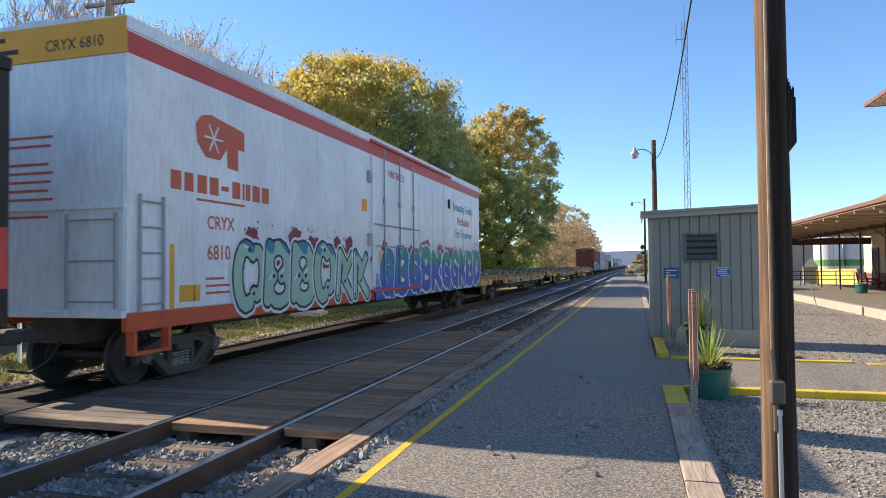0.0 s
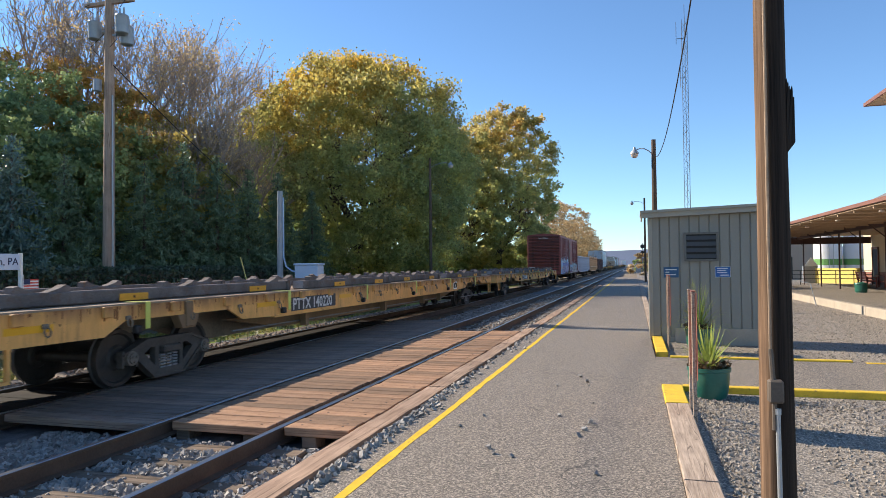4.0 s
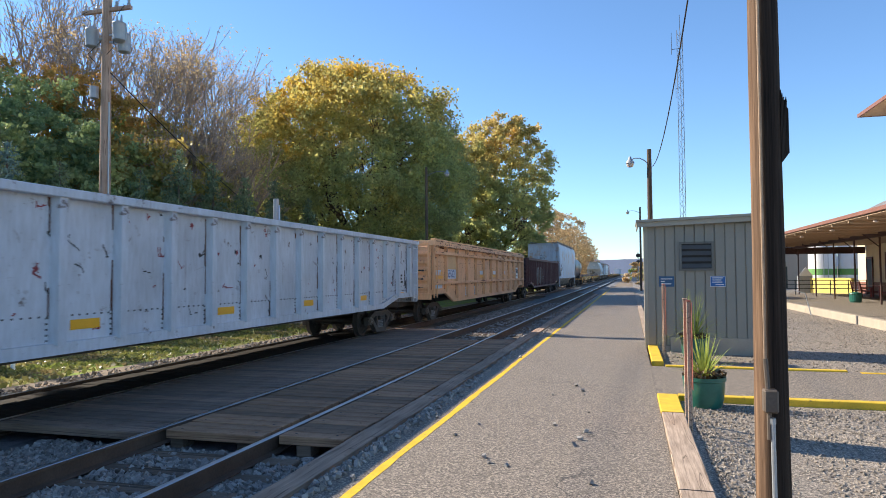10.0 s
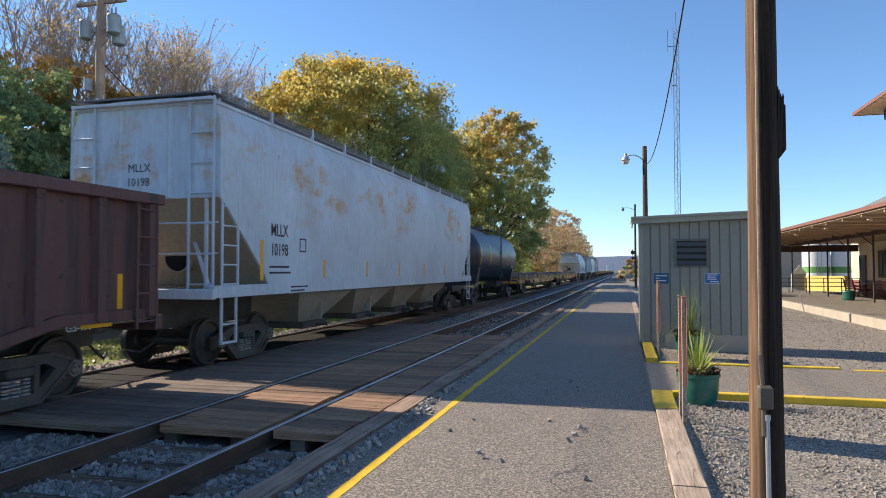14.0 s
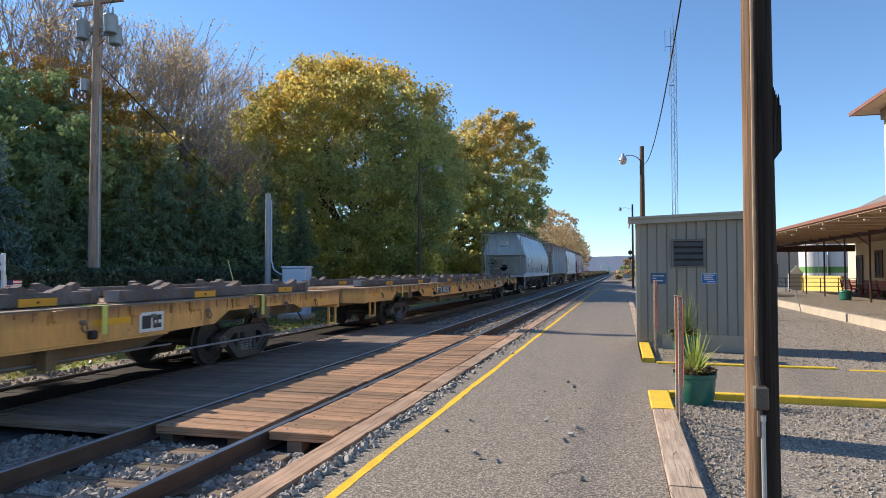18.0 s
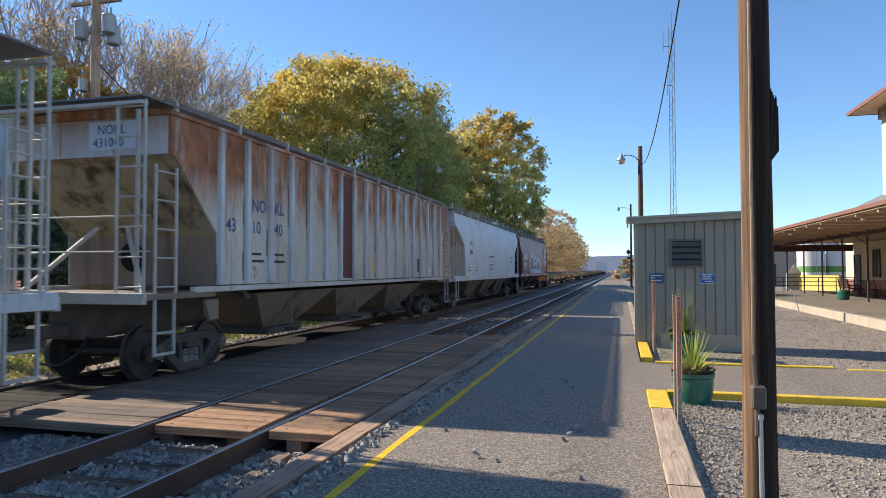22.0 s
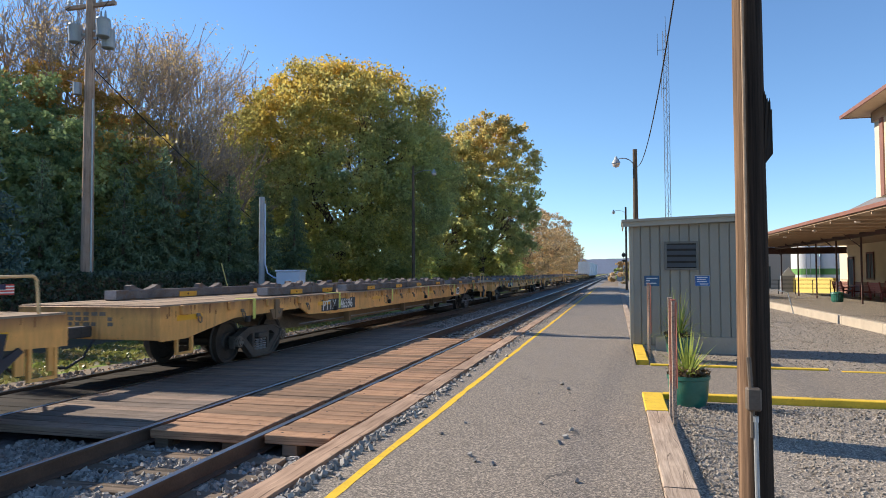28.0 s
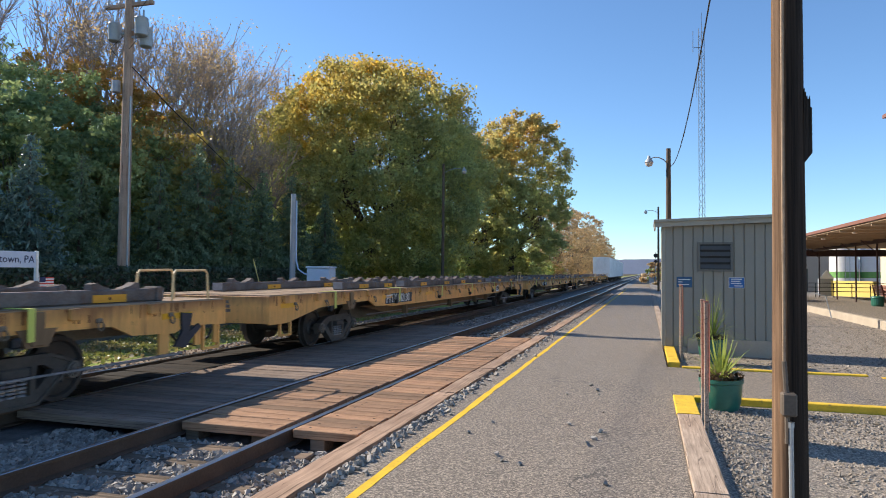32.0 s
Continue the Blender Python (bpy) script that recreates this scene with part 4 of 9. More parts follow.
def lamp_post(at, tall, arm, label, wood=GREY_POLE, r=0.13):
    """A pole with a curved arm and a round-hooded lamp on it."""
    root = thing("street_lamp", label, "street lamp", at, "platform lamps")
    part("pole", Shape().cyl((0, 0, -0.3), (0, 0, tall), r, r * 0.72, 12), wood, root)
    pts = [(math.copysign(0.05, arm), 0, tall - 0.62)] + [(arm * f, 0, tall - 0.62 + 0.28 * math.sin(f * 2.4)) for f in (0.25, 0.5, 0.75, 1.0)]
    part("arm", Shape().tube(pts, 0.022, 6), STEEL_GREY, root)
    e = pts[-1]
    lamp = part("lamp_head", Shape().lathe([(0.05, 0.16), (0.07, 0.05), (0.12, 0.0), (0.17, -0.08), (0.185, -0.13), (0.16, -0.13)], 16, e), STEEL_GREY, root, "grey lamp hood", smooth=True)
    part("globe", Shape().lathe([(0.15, -0.12), (0.155, -0.2), (0.11, -0.28), (0.02, -0.31)], 16, e), GLOBE, lamp, "pale plastic globe", smooth=True)


GLOBE = plain("pale_lamp_globe", (0.6, 0.5, 0.42), 0.4, 0, 0.08, 4, 20, 0)
BROWN_POLE = make_wood("brown_pole_wood", (0.06, 0.045, 0.035), (0.2, 0.145, 0.1), (20, 20, 0.5), 0.1)
lamp_post((0.86, 29.5, 0), 7.05, -0.78, "weathered wooden pole with a hooded platform lamp", BROWN_POLE)
lamp_post((1.15, 76, 0), 9.0, -1.3, "distant wooden pole with a platform lamp", BROWN_POLE)
lamp_post((-13.2, 43.2, -0.3), 9.4, 1.45, "slim pole with a lamp across the tracks", BROWN_POLE, 0.11)


def sag(a, b, drop, n=14):
    a, b = Vector(a), Vector(b)
    return [a.lerp(b, i / n) - Vector((0, 0, drop * 4 * (i / n) * (1 - i / n))) for i in range(n + 1)]


def wire(a, b, drop, r=0.012, n=14):
    tagged(part("overhead_wire", Shape().tube(sag(a, b, drop, n), r, 5), DARK, None), "thin black overhead wire", "wire", "overhead wires")


wire((0.95, 29.4, 6.3), (1.0, 5.2, 7.5), 1.2, 0.014, 30)


def tower():
    root = thing("radio_mast", "tall slender steel lattice radio mast with guy wires", "mast", (10.4, 141.5, 0))
    h, w = 51.0, 0.62
    legs = [(w * math.cos(a), w * math.sin(a)) for a in (0.5, 0.5 + 2.094, 0.5 + 4.189)]
    for x, y in legs:
        part("leg", Shape().cyl((x, y, 0), (x, y, h), 0.055, n=5), MAST_STEEL, root)
    s = Shape()
    z, k = 0.0, 0
    while z < h - 1.3:
        for i in range(3):
            a, b = legs[i], legs[(i + 1) % 3]
            if k % 2:
                a, b = b, a
            s.cyl((*a, z), (*b, z + 1.2), 0.03, n=4, caps=False)
        z, k = z + 1.2, k + 1
    part("bracing", s, MAST_STEEL, root, fix=False)
    part("antenna", Shape().cyl((0, 0, h), (0, 0, h + 3), 0.05, n=6), MAST_STEEL, root)
    part("antenna", Shape().cyl((-1.6, 0, h - 5), (-1.6, 0, h - 0.5), 0.05, n=6).box(-1.6, 0, -0.04, 0.04, h - 4, h - 3.9), MAST_STEEL, root)
    part("antenna", Shape().cyl((-0.9, 0, h - 14), (-0.9, 0, h - 9), 0.05, n=5).box(-0.9, 0, -0.04, 0.04, h - 12, h - 11.9), MAST_STEEL, root)


MAST_STEEL = plain("weathered_mast_steel", (0.11, 0.12, 0.135), 0.7, 0.2, 0.2, 2, 10, 0)
tower()


def upole():
    """Transformer pole across the tracks."""
    root = thing("transformer_pole", "tall weathered wooden pole carrying grey transformers", "utility pole", (-20.7, 22.6, -0.35))
    part("pole", Shape().cyl((0, 0, 0), (0, 0, 15.1), 0.25, 0.165, 14), GREY_POLE, root, smooth=True)
    for z, l in ((14.45, 1.75), (13.1, 1.2)):
        arm = part("crossarm", Shape().box(-l, l, -0.08, 0.08, z, z + 0.15, 0.01), GREY_POLE, root)
        for x in (-l + 0.12, -l * 0.4, l * 0.4, l - 0.12):
            part("insulator", Shape().lathe([(0.05, 0), (0.075, 0.08), (0.045, 0.14), (0.065, 0.2), (0.03, 0.26)], 8, (x, 0, z + 0.15)), STEEL_GREY, arm)
    for x, y, z in ((-0.6, -0.15, 11.58), (0.78, -0.18, 11.68), (0.6, 0.3, 11.38)):
        can = part("transformer", Shape().lathe([(0.2, 0.06), (0.25, 0.1), (0.26, 0.74), (0.275, 0.77), (0.25, 0.82), (0.07, 0.88)], 18, (x, y, z)), TRANSFORMER, root, "grey transformer can", smooth=True)
        for d in (0.1, -0.11):
            part("bushing", Shape().cyl((x + d, y, z + 0.85), (x + d, y, z + 1.14), 0.05, 0.03, 8), STEEL_GREY, can)
        part("bracket", Shape().box(min(x, 0), max(x, 0), -0.05, 0.05, z + 0.38, z + 0.46), STEEL_GREY, can)
    part("cutout", Shape().cyl((-0.46, -0.15, 9.5), (-0.46, -0.15, 9.98), 0.17, n=10).cyl((-0.9, -0.22, 10.1), (-0.3, -0.15, 9.9), 0.03, n=5), STEEL_GREY, root)
    part("guard", Shape().cyl((0.26, -0.07, 0), (0.22, -0.07, 9.3), 0.035, n=6), GALV, root)


TRANSFORMER = plain("transformer_grey", (0.33, 0.36, 0.38), 0.5, 0.2, 0.12, 3, 20, 0.05)
upole()
for a, m, b in (((-21.3, 22.4, 12.35), (-21.75, 22.4, 12.7), (-21.6, 22.6, 12.9)), ((-20.0, 22.4, 12.5), (-19.75, 22.5, 12.9), (-19.9, 22.6, 13.0)), ((-21.1, 22.45, 10.6), (-21.45, 22.4, 11.0), (-20.9, 22.5, 11.5)), ((-20.5, 22.4, 10.9), (-20.15, 22.4, 11.2), (-20.2, 22.4, 11.6))):
    tagged(part("jumper_wire", Shape().tube([a, Vector(a).lerp(Vector(m), 0.6), m, Vector(m).lerp(Vector(b), 0.5), b], 0.014, 5), DARK, None), "thin black wire looped between the transformers", "wire", "jumper wires")
wire((-20.5, 22.6, 10.2), (-21.8, 39.4, 4.5), 0.3, 0.025)
wire((-19.2, 22.6, 14.86), (-18.5, -20, 15), 0.9, 0.016)
wire((-22.2, 22.6, 14.86), (-21.5, -20, 15), 0.9, 0.016)


def station_sign():
    root = thing("station_sign", "blue and white platform name sign on two white posts", "sign", (-13.3, 10.6, -0.3), turn=90)
    w, z0, z1 = 2.5, 2.11, 2.47
    for x in (-w / 2 - 0.05, w / 2 - 0.0):
        part("post", Shape().box(x, x + 0.06, -0.04, 0.04, 0, z1 + 0.02, 0.004), WHITE, root)
    part("panel", Shape().box(-w / 2 + 0.02, w / 2 - 0.01, -0.03, 0.03, z0, z1, 0.005), PALE_BLUE, root)
    part("blue_field", Shape().add([(-w / 2 + 0.02, -0.034, z0), (-w / 2 + 0.55, -0.034, z0), (-w / 2 + 0.68, -0.034, z0 + 0.12), (-w / 2 + 0.8, -0.034, z0 + 0.3), (-w / 2 + 0.98, -0.034, z1), (-w / 2 + 0.02, -0.034, z1)], [(0, 1, 2, 3, 4, 5)]), BLUE, root, fix=False)
    part("emblem", Shape().box(-w / 2 + 0.24, -w / 2 + 0.68, -0.039, -0.036, z1 - 0.13, z1 - 0.07).add([(-w / 2 + 0.1, -0.038, z1 - 0.06), (-w / 2 + 0.14, -0.038, z1 - 0.13), (-w / 2 + 0.22, -0.038, z1 - 0.06)], [(0, 1, 2)]), WHITE_LETTER, root, "plain white emblem")
    words("Lewistown, PA", 0.235, NAVY, root, (-0.2, -0.036, z0 + 0.11), (90, 0, 0), 0.98)
    for x in (-w / 2 - 0.5, w / 2 + 0.06):
        f = part("flag", Shape().cyl((x, -0.05, 1.0), (x, -0.05, 2.0), 0.008, n=5), WHITE, root, "small striped flag on a stick")
        for i in range(7):
            part("stripe", Shape().box(x + 0.01, x + 0.4, -0.056, -0.05, 1.66 + i * 0.034, 1.694 + i * 0.034), WHITE if i % 2 else P_RED, f)
        part("canton", Shape().box(x + 0.01, x + 0.17, -0.06, -0.057, 1.78, 1.898), NAVY, f)


NAVY = plain("navy_letters", (0.02, 0.035, 0.1), 0.6, 0, 0.05, 3, 20, 0)
PALE_BLUE = plain("pale_sign_panel", (0.56, 0.64, 0.76), 0.5, 0, 0.05, 3, 20, 0)
station_sign()


def trackside_box():
    root = thing("relay_cabinet", "pale grey metal relay cabinet beside the tracks", "cabinet", (-13.7, 26.6, -0.3), turn=10)
    part("body", Shape().box(-0.52, 0.52, -0.45, 0.45, 0.2, 2.2, 0.03), PALE_BOX, root)
    part("roof", Shape().box(-0.56, 0.56, -0.5, 0.5, 2.2, 2.28, 0.02), PALE_BOX, root)
    part("door", Shape().box(0.0, 0.48, -0.47, -0.45, 0.3, 2.1, 0.006), PALE_BOX, root)
    part("base", Shape().box(-0.66, 0.66, -0.6, 0.6, -0.1, 0.2, 0.02), CONCRETE, root)
    pole = thing("conduit_pole", "grey steel pole with a curved cable pipe", "pole", (-15.3, 26.9, -0.35))
    part("pole", Shape().cyl((0, 0, 0), (0, 0, 5.6), 0.14, 0.12, 12), STEEL_GREY, pole)
    part("pipe", Shape().tube([(0.16, 0, 5.3), (0.18, 0, 2.6), (0.3, 0, 2.2), (0.6, 0, 2.0), (1.0, 0, 1.95)], 0.035, 6), PALE_BOX, pole)
    stake = thing("slanted_stake", "thin slanted yellow guy-wire guard", "stake", (-12.9, 21.2, -0.3))
    part("rod", Shape().cyl((0, 0, 0), (-0.95, 0.3, 2.5), 0.02, n=6), STAKE, stake)


PALE_BOX = plain("pale_blue_grey_metal", (0.5, 0.62, 0.78), 0.45, 0, 0.06, 2, 20, 0.03)
STAKE = plain("pale_stake", (0.55, 0.48, 0.16), 0.7, 0, 0.1, 3, 20, 0)
trackside_box()


# ---- station ----
CREAM = plain("cream_plaster", (0.72, 0.62, 0.44), 0.8, 0, 0.06, 1.2, 20, 0.05)
BROWN_TRIM = plain("red_brown_trim", (0.24, 0.11, 0.08), 0.6, 0, 0.12, 2, 20, 0.05)
POST_DARK = plain("dark_post_paint", (0.085, 0.042, 0.035), 0.6, 0, 0.15, 3, 20, 0.05)
SHINGLE = plain("roof_shingles", (0.2, 0.185, 0.18), 0.9, 0, 0.25, 2, 25, 0.4)
SOFFIT = plain("soffit_boards", (0.46, 0.33, 0.22), 0.75, 0, 0.1, 2, 20, 0.05)
BENCH_RED = plain("dark_red_bench", (0.33, 0.085, 0.07), 0.5, 0, 0.15, 3, 20, 0.05)
WARE = plain("tan_metal_wall", (0.45, 0.36, 0.28), 0.7, 0, 0.08, 0.6, 10, 0.05)
YELLOW_WALL = plain("pale_yellow_wall", (0.75, 0.58, 0.16), 0.7, 0, 0.06, 1, 15, 0.03)
SILO = plain("white_silo", (0.8, 0.8, 0.78), 0.45, 0, 0.05, 1, 15, 0)
BAND_GREEN = plain("green_band_paint", (0.16, 0.36, 0.1), 0.6, 0, 0.1, 2, 20, 0)
DOOR_DARK = plain("dark_green_door", (0.03, 0.035, 0.03), 0.5, 0, 0.1, 3, 20, 0)


def station():
    slab("station_platform", 8.4, 34, 12, 75, 0.15, 0.35, FORECOURT, "grey paved station forecourt under the canopy")
    for i in range(12):
        y = 12 + i * 4
        setting("platform_kerb", Shape().box(8.15, 8.4, y + 0.01, y + 3.99, -0.25, 0.16, 0.015), CONCRETE, "pale concrete kerb of the station platform")
    root = thing("station_building", "cream station building with a red-brown canopy", "building", (0, 0, 0.15))
    part("wall", Shape().box(17.2, 17.4, 15, 59.2, 0.9, 4.6).box(17.4, 26, 59.0, 59.2, 0.9, 4.6), CREAM, root)
    part("wainscot", Shape().box(17.17, 17.4, 14.97, 59.23, 0, 0.9), BROWN_TRIM, root, "dark red-brown wainscot")
    for y in (56.4, 47.0, 36.0):
        d = part("door", Shape().box(17.14, 17.2, y - 0.55, y + 0.55, 0.02, 2.6, 0.01), DOOR_DARK, root)
        part("door_frame", Shape().box(17.1, 17.16, y - 0.68, y - 0.56, 0.0, 2.75).box(17.1, 17.16, y + 0.56, y + 0.68, 0.0, 2.75).box(17.1, 17.16, y - 0.68, y + 0.68, 2.62, 2.75), BROWN_TRIM, d)
    for y in (52.5, 42.0, 31.0):
        w = part("window", Shape().box(17.15, 17.2, y - 0.6, y + 0.6, 1.2, 2.9), DOOR_DARK, root)
        part("window_frame", Shape().box(17.11, 17.16, y - 0.7, y - 0.58, 1.1, 3.0).box(17.11, 17.16, y + 0.58, y + 0.7, 1.1, 3.0).box(17.11, 17.16, y - 0.7, y + 0.7, 2.9, 3.02).box(17.11, 17.16, y - 0.7, y + 0.7, 1.1, 1.2).box(17.12, 17.16, y - 0.03, y + 0.03, 1.2, 2.9), BROWN_TRIM, w)
    # canopy roof: eaves, soffit, rafters and posts
    canopy = part("canopy_roof", Shape().prism([(8.2, 3.72), (8.2, 3.86), (13.5, 5.15), (17.6, 5.15), (17.6, 5.0), (13.5, 5.0)], "y", 13, 57.5), SHINGLE, root, "low-pitched brown shingle canopy roof")
    part("fascia", Shape().box(8.12, 8.2, 12.95, 57.55, 3.72, 3.87, 0.01), BROWN_TRIM, canopy, "red-brown fascia board")
    part("end_fascia", Shape().prism([(8.2, 3.6), (8.2, 3.84), (13.5, 5.13), (13.5, 4.85)], "y", 57.5, 57.6), BROWN_TRIM, canopy)
    part("soffit", Shape().box(8.2, 17.2, 13, 57.5, 3.66, 3.71), SOFFIT, canopy)
    for i in range(20):
        y = 14 + i * 2.2
        part("rafter_tail", Shape().box(8.25, 12.0, y - 0.05, y + 0.05, 3.56, 3.66), SOFFIT, canopy)
    part("beam", Shape().box(12.08, 12.3, 13, 57.4, 3.42, 3.65, 0.01), POST_DARK, root)
    part("end_beam", Shape().box(10.4, 17.1, 57.1, 57.3, 3.05, 3.55, 0.01), POST_DARK, root)
    for y in (15.5, 21.5, 27.5, 33.0, 38.5, 42.5, 46.5, 50.8, 55.6):
        post = part("post", Shape().box(12.15, 12.23, y - 0.04, y + 0.04, 0, 3.45, 0.01), POST_DARK, root)
        part("brace", Shape().cyl((12.19, y, 2.9), (11.4, y, 3.6), 0.03, n=5), POST_DARK, post)
    # upper storey with a hipped roof
    part("upper_wall", Shape().box(11.5, 22, 16, 34.2, 5.0, 8.95), CREAM, root)
    part("corner_board", Shape().box(11.44, 11.5, 33.1, 33.5, 5.0, 8.9).box(11.44, 11.5, 27.0, 27.3, 5.0, 8.9), BROWN_TRIM, root)
    part("frieze", Shape().box(11.4, 11.5, 16, 34.28, 8.45, 8.9).box(11.4, 22, 34.2, 34.3, 8.45, 8.9), SOFFIT, root)
    part("upper_roof", Shape().add([(10.45, 15, 9.02), (10.45, 35.3, 9.02), (23, 35.3, 9.02), (23, 15, 9.02), (16, 20, 11.6), (16, 30, 11.6)], [(0, 1, 5, 4), (1, 2, 5), (2, 3, 4, 5), (3, 0, 4), (3, 2, 1, 0)]), SHINGLE, root)
    part("upper_fascia", Shape().box(10.42, 10.5, 15, 35.35, 8.9, 9.06).box(10.5, 23, 35.27, 35.35, 8.9, 9.06), BROWN_TRIM, root)
    part("upper_soffit", Shape().box(10.5, 22.9, 15, 35.27, 8.92, 8.96), SOFFIT, root)
    part("lower_roof", Shape().add([(13.4, 13, 5.1), (13.4, 47.2, 5.1), (26, 47.2, 5.1), (26, 13, 5.1), (18, 20, 7.9), (18, 40.2, 7.9)], [(0, 1, 5, 4), (1, 2, 5), (2, 3, 4, 5), (3, 0, 4), (3, 2, 1, 0)]), SHINGLE, root)
    for i in range(7):
        lamp = tagged(part("canopy_lamp", Shape().lathe([(0.05, 0.08), (0.1, 0.03), (0.1, 0), (0.06, -0.02)], 10), GLOBE, None), "small pale lamp under the canopy", "lamp", "canopy lamps")
        lamp.location = (8.55, 16.5 + i * 5.4, 3.6)


station()


def bench(at, turn):
    root = thing("bench", "dark red slatted bench with curled iron ends", "bench", at, "station benches", turn)
    for i in range(4):
        part("seat_slat", Shape().box(-0.9, 0.9, -0.25 + i * 0.13, -0.14 + i * 0.13, 0.43, 0.46, 0.006), BENCH_RED, root)
    for i in range(5):
        part("back_slat", Shape().box(-0.9, 0.9, 0.27 + i * 0.03, 0.3 + i * 0.03, 0.52 + i * 0.1, 0.6 + i * 0.1, 0.006), BENCH_RED, root)
    for x in (-0.92, 0.88):
        part("end_frame", Shape().box(x, x + 0.05, -0.28, -0.2, 0, 0.62).box(x, x + 0.05, 0.24, 0.32, 0, 0.5).box(x, x + 0.05, -0.28, 0.32, 0.38, 0.44).box(x, x + 0.05, -0.3, 0.3, 0.6, 0.66).prism([(0.26, 0.45), (0.34, 0.45), (0.46, 1.05), (0.38, 1.05)], "x", x, x + 0.05), BENCH_RED, root)


bench((14.6, 49.6, 0.15), 90)
bench((16.55, 48.4, 0.15), -90)
bench((14.8, 43.6, 0.15), 90)
table = thing("outdoor_table", "dark red slatted table between the station benches", "table", (15.55, 49.2, 0.15))
for i in range(5):
    part("top_slat", Shape().box(-0.4 + i * 0.165, -0.25 + i * 0.165, -0.85, 0.85, 0.72, 0.76, 0.006), BENCH_RED, table)
for y in (-0.6, 0.55):
    part("leg_frame", Shape().box(-0.3, -0.22, y, y + 0.07, 0, 0.72).box(0.2, 0.28, y, y + 0.07, 0, 0.72).box(-0.3, 0.28, y, y + 0.07, 0.3, 0.38), BENCH_RED, table)
green_bin = thing("waste_bin", "small green round waste bin on the station platform", "bin", (11.75, 41.0, 0.15))
part("tub", Shape().lathe([(0.26, 0), (0.3, 0.1), (0.3, 0.42), (0.32, 0.45)], 18), TERRA_GREEN, green_bin)
part("lid", Shape().lathe([(0.33, 0.45), (0.3, 0.52), (0.1, 0.56)], 18), TERRA_GREEN, green_bin)


def yard():
    """What is seen past the station: warehouse, silos, wall and railing."""
    w = thing("warehouse", "tan metal-sided warehouse past the station", "building", (0, 0, 0))
    part("wall", Shape().box(6, 17.6, 76, 96, -0.2, 4.3), WARE, w)
    part("roof", Shape().prism([(5.7, 4.25), (11.8, 6.1), (17.9, 4.25)], "y", 75.6, 96), SHINGLE, w)
    part("door", Shape().box(14.2, 15.6, 75.93, 76, -0.2, 2.4), DOOR_DARK, w)
    for x, h, r in ((17.0, 5.2, 1.15), (19.6, 4.9, 1.3), (22.3, 5.1, 1.2)):
        s = thing("silo", "white steel silo with a green band", "silo", (x, 68.5, -0.2), "silos")
        part("barrel", Shape().lathe([(r, 0), (r, h), (r * 0.6, h + 0.5), (0.1, h + 0.7)], 24), SILO, s, smooth=True)
        part("band", Shape().lathe([(r + 0.01, 1.75), (r + 0.01, 2.3)], 24), BAND_GREEN, s)
        part("ladder", Shape().box(-0.2, -0.16, -r - 0.06, -r - 0.02, 0.5, h).box(0.16, 0.2, -r - 0.06, -r - 0.02, 0.5, h), GALV, s)
    tagged(part("yellow_wall", Shape().add([(x + d, y + e, z) for z in (-0.1, 1.35) for x, y in ((13.3, 60.5), (16.2, 56.63)) for d, e in ((0, 0), (0.16, 0.12))], [(0, 1, 3, 2), (4, 6, 7, 5), (0, 2, 6, 4), (1, 5, 7, 3), (0, 4, 5, 1), (2, 3, 7, 6)]), YELLOW_WALL, None), "low pale yellow wall behind the platform railing", "wall")
    r = thing("platform_railing", "dark metal railing along the platform end", "railing", (0, 0, 0.15))
    for z in (0.45, 0.75, 1.05):
        part("rail", Shape().cyl((8.3, 55, z), (16.5, 55, z), 0.025, n=6), DARK, r)
    for i in range(8):
        part("post", Shape().cyl((8.3 + i * 1.17, 55, 0), (8.3 + i * 1.17, 55, 1.07), 0.03, n=6), DARK, r)
    k = thing("information_post", "small white pitched board on a grey cabinet", "sign", (13.6, 60, 0))
    part("cabinet", Shape().box(-0.5, 0.5, -0.3, 0.3, 0, 1.5, 0.02), STEEL_GREY, k)
    part("board", Shape().prism([(-0.55, 1.5), (0.55, 1.5), (0.0, 2.2)], "y", -0.33, -0.28), WHITE, k)
    h = thing("handrail", "bent white handrail post at the kerb", "railing", (7.75, 34.3, -0.17))
    part("post", Shape().tube([(0.25, 0, 0), (0.05, 0.1, 1.0), (-0.35, 0.25, 1.12)], 0.025, 6), GALV, h)
    sg = thing("railway_signal", "distant railway signal mast with two round heads", "signal", (1.7, 150, 0))
    part("mast", Shape().cyl((0, 0, 0), (0, 0, 6.3), 0.1, n=8), STEEL_GREY, sg)
    for z in (5.6, 4.2):
        part("head", Shape().cyl((0, -0.25, z), (0, -0.1, z), 0.45, n=16), DARK, sg)
    part("cabinet", Shape().box(-1.4, -0.4, -0.4, 0.4, 0, 2.0, 0.02), STEEL_GREY, sg)


yard()

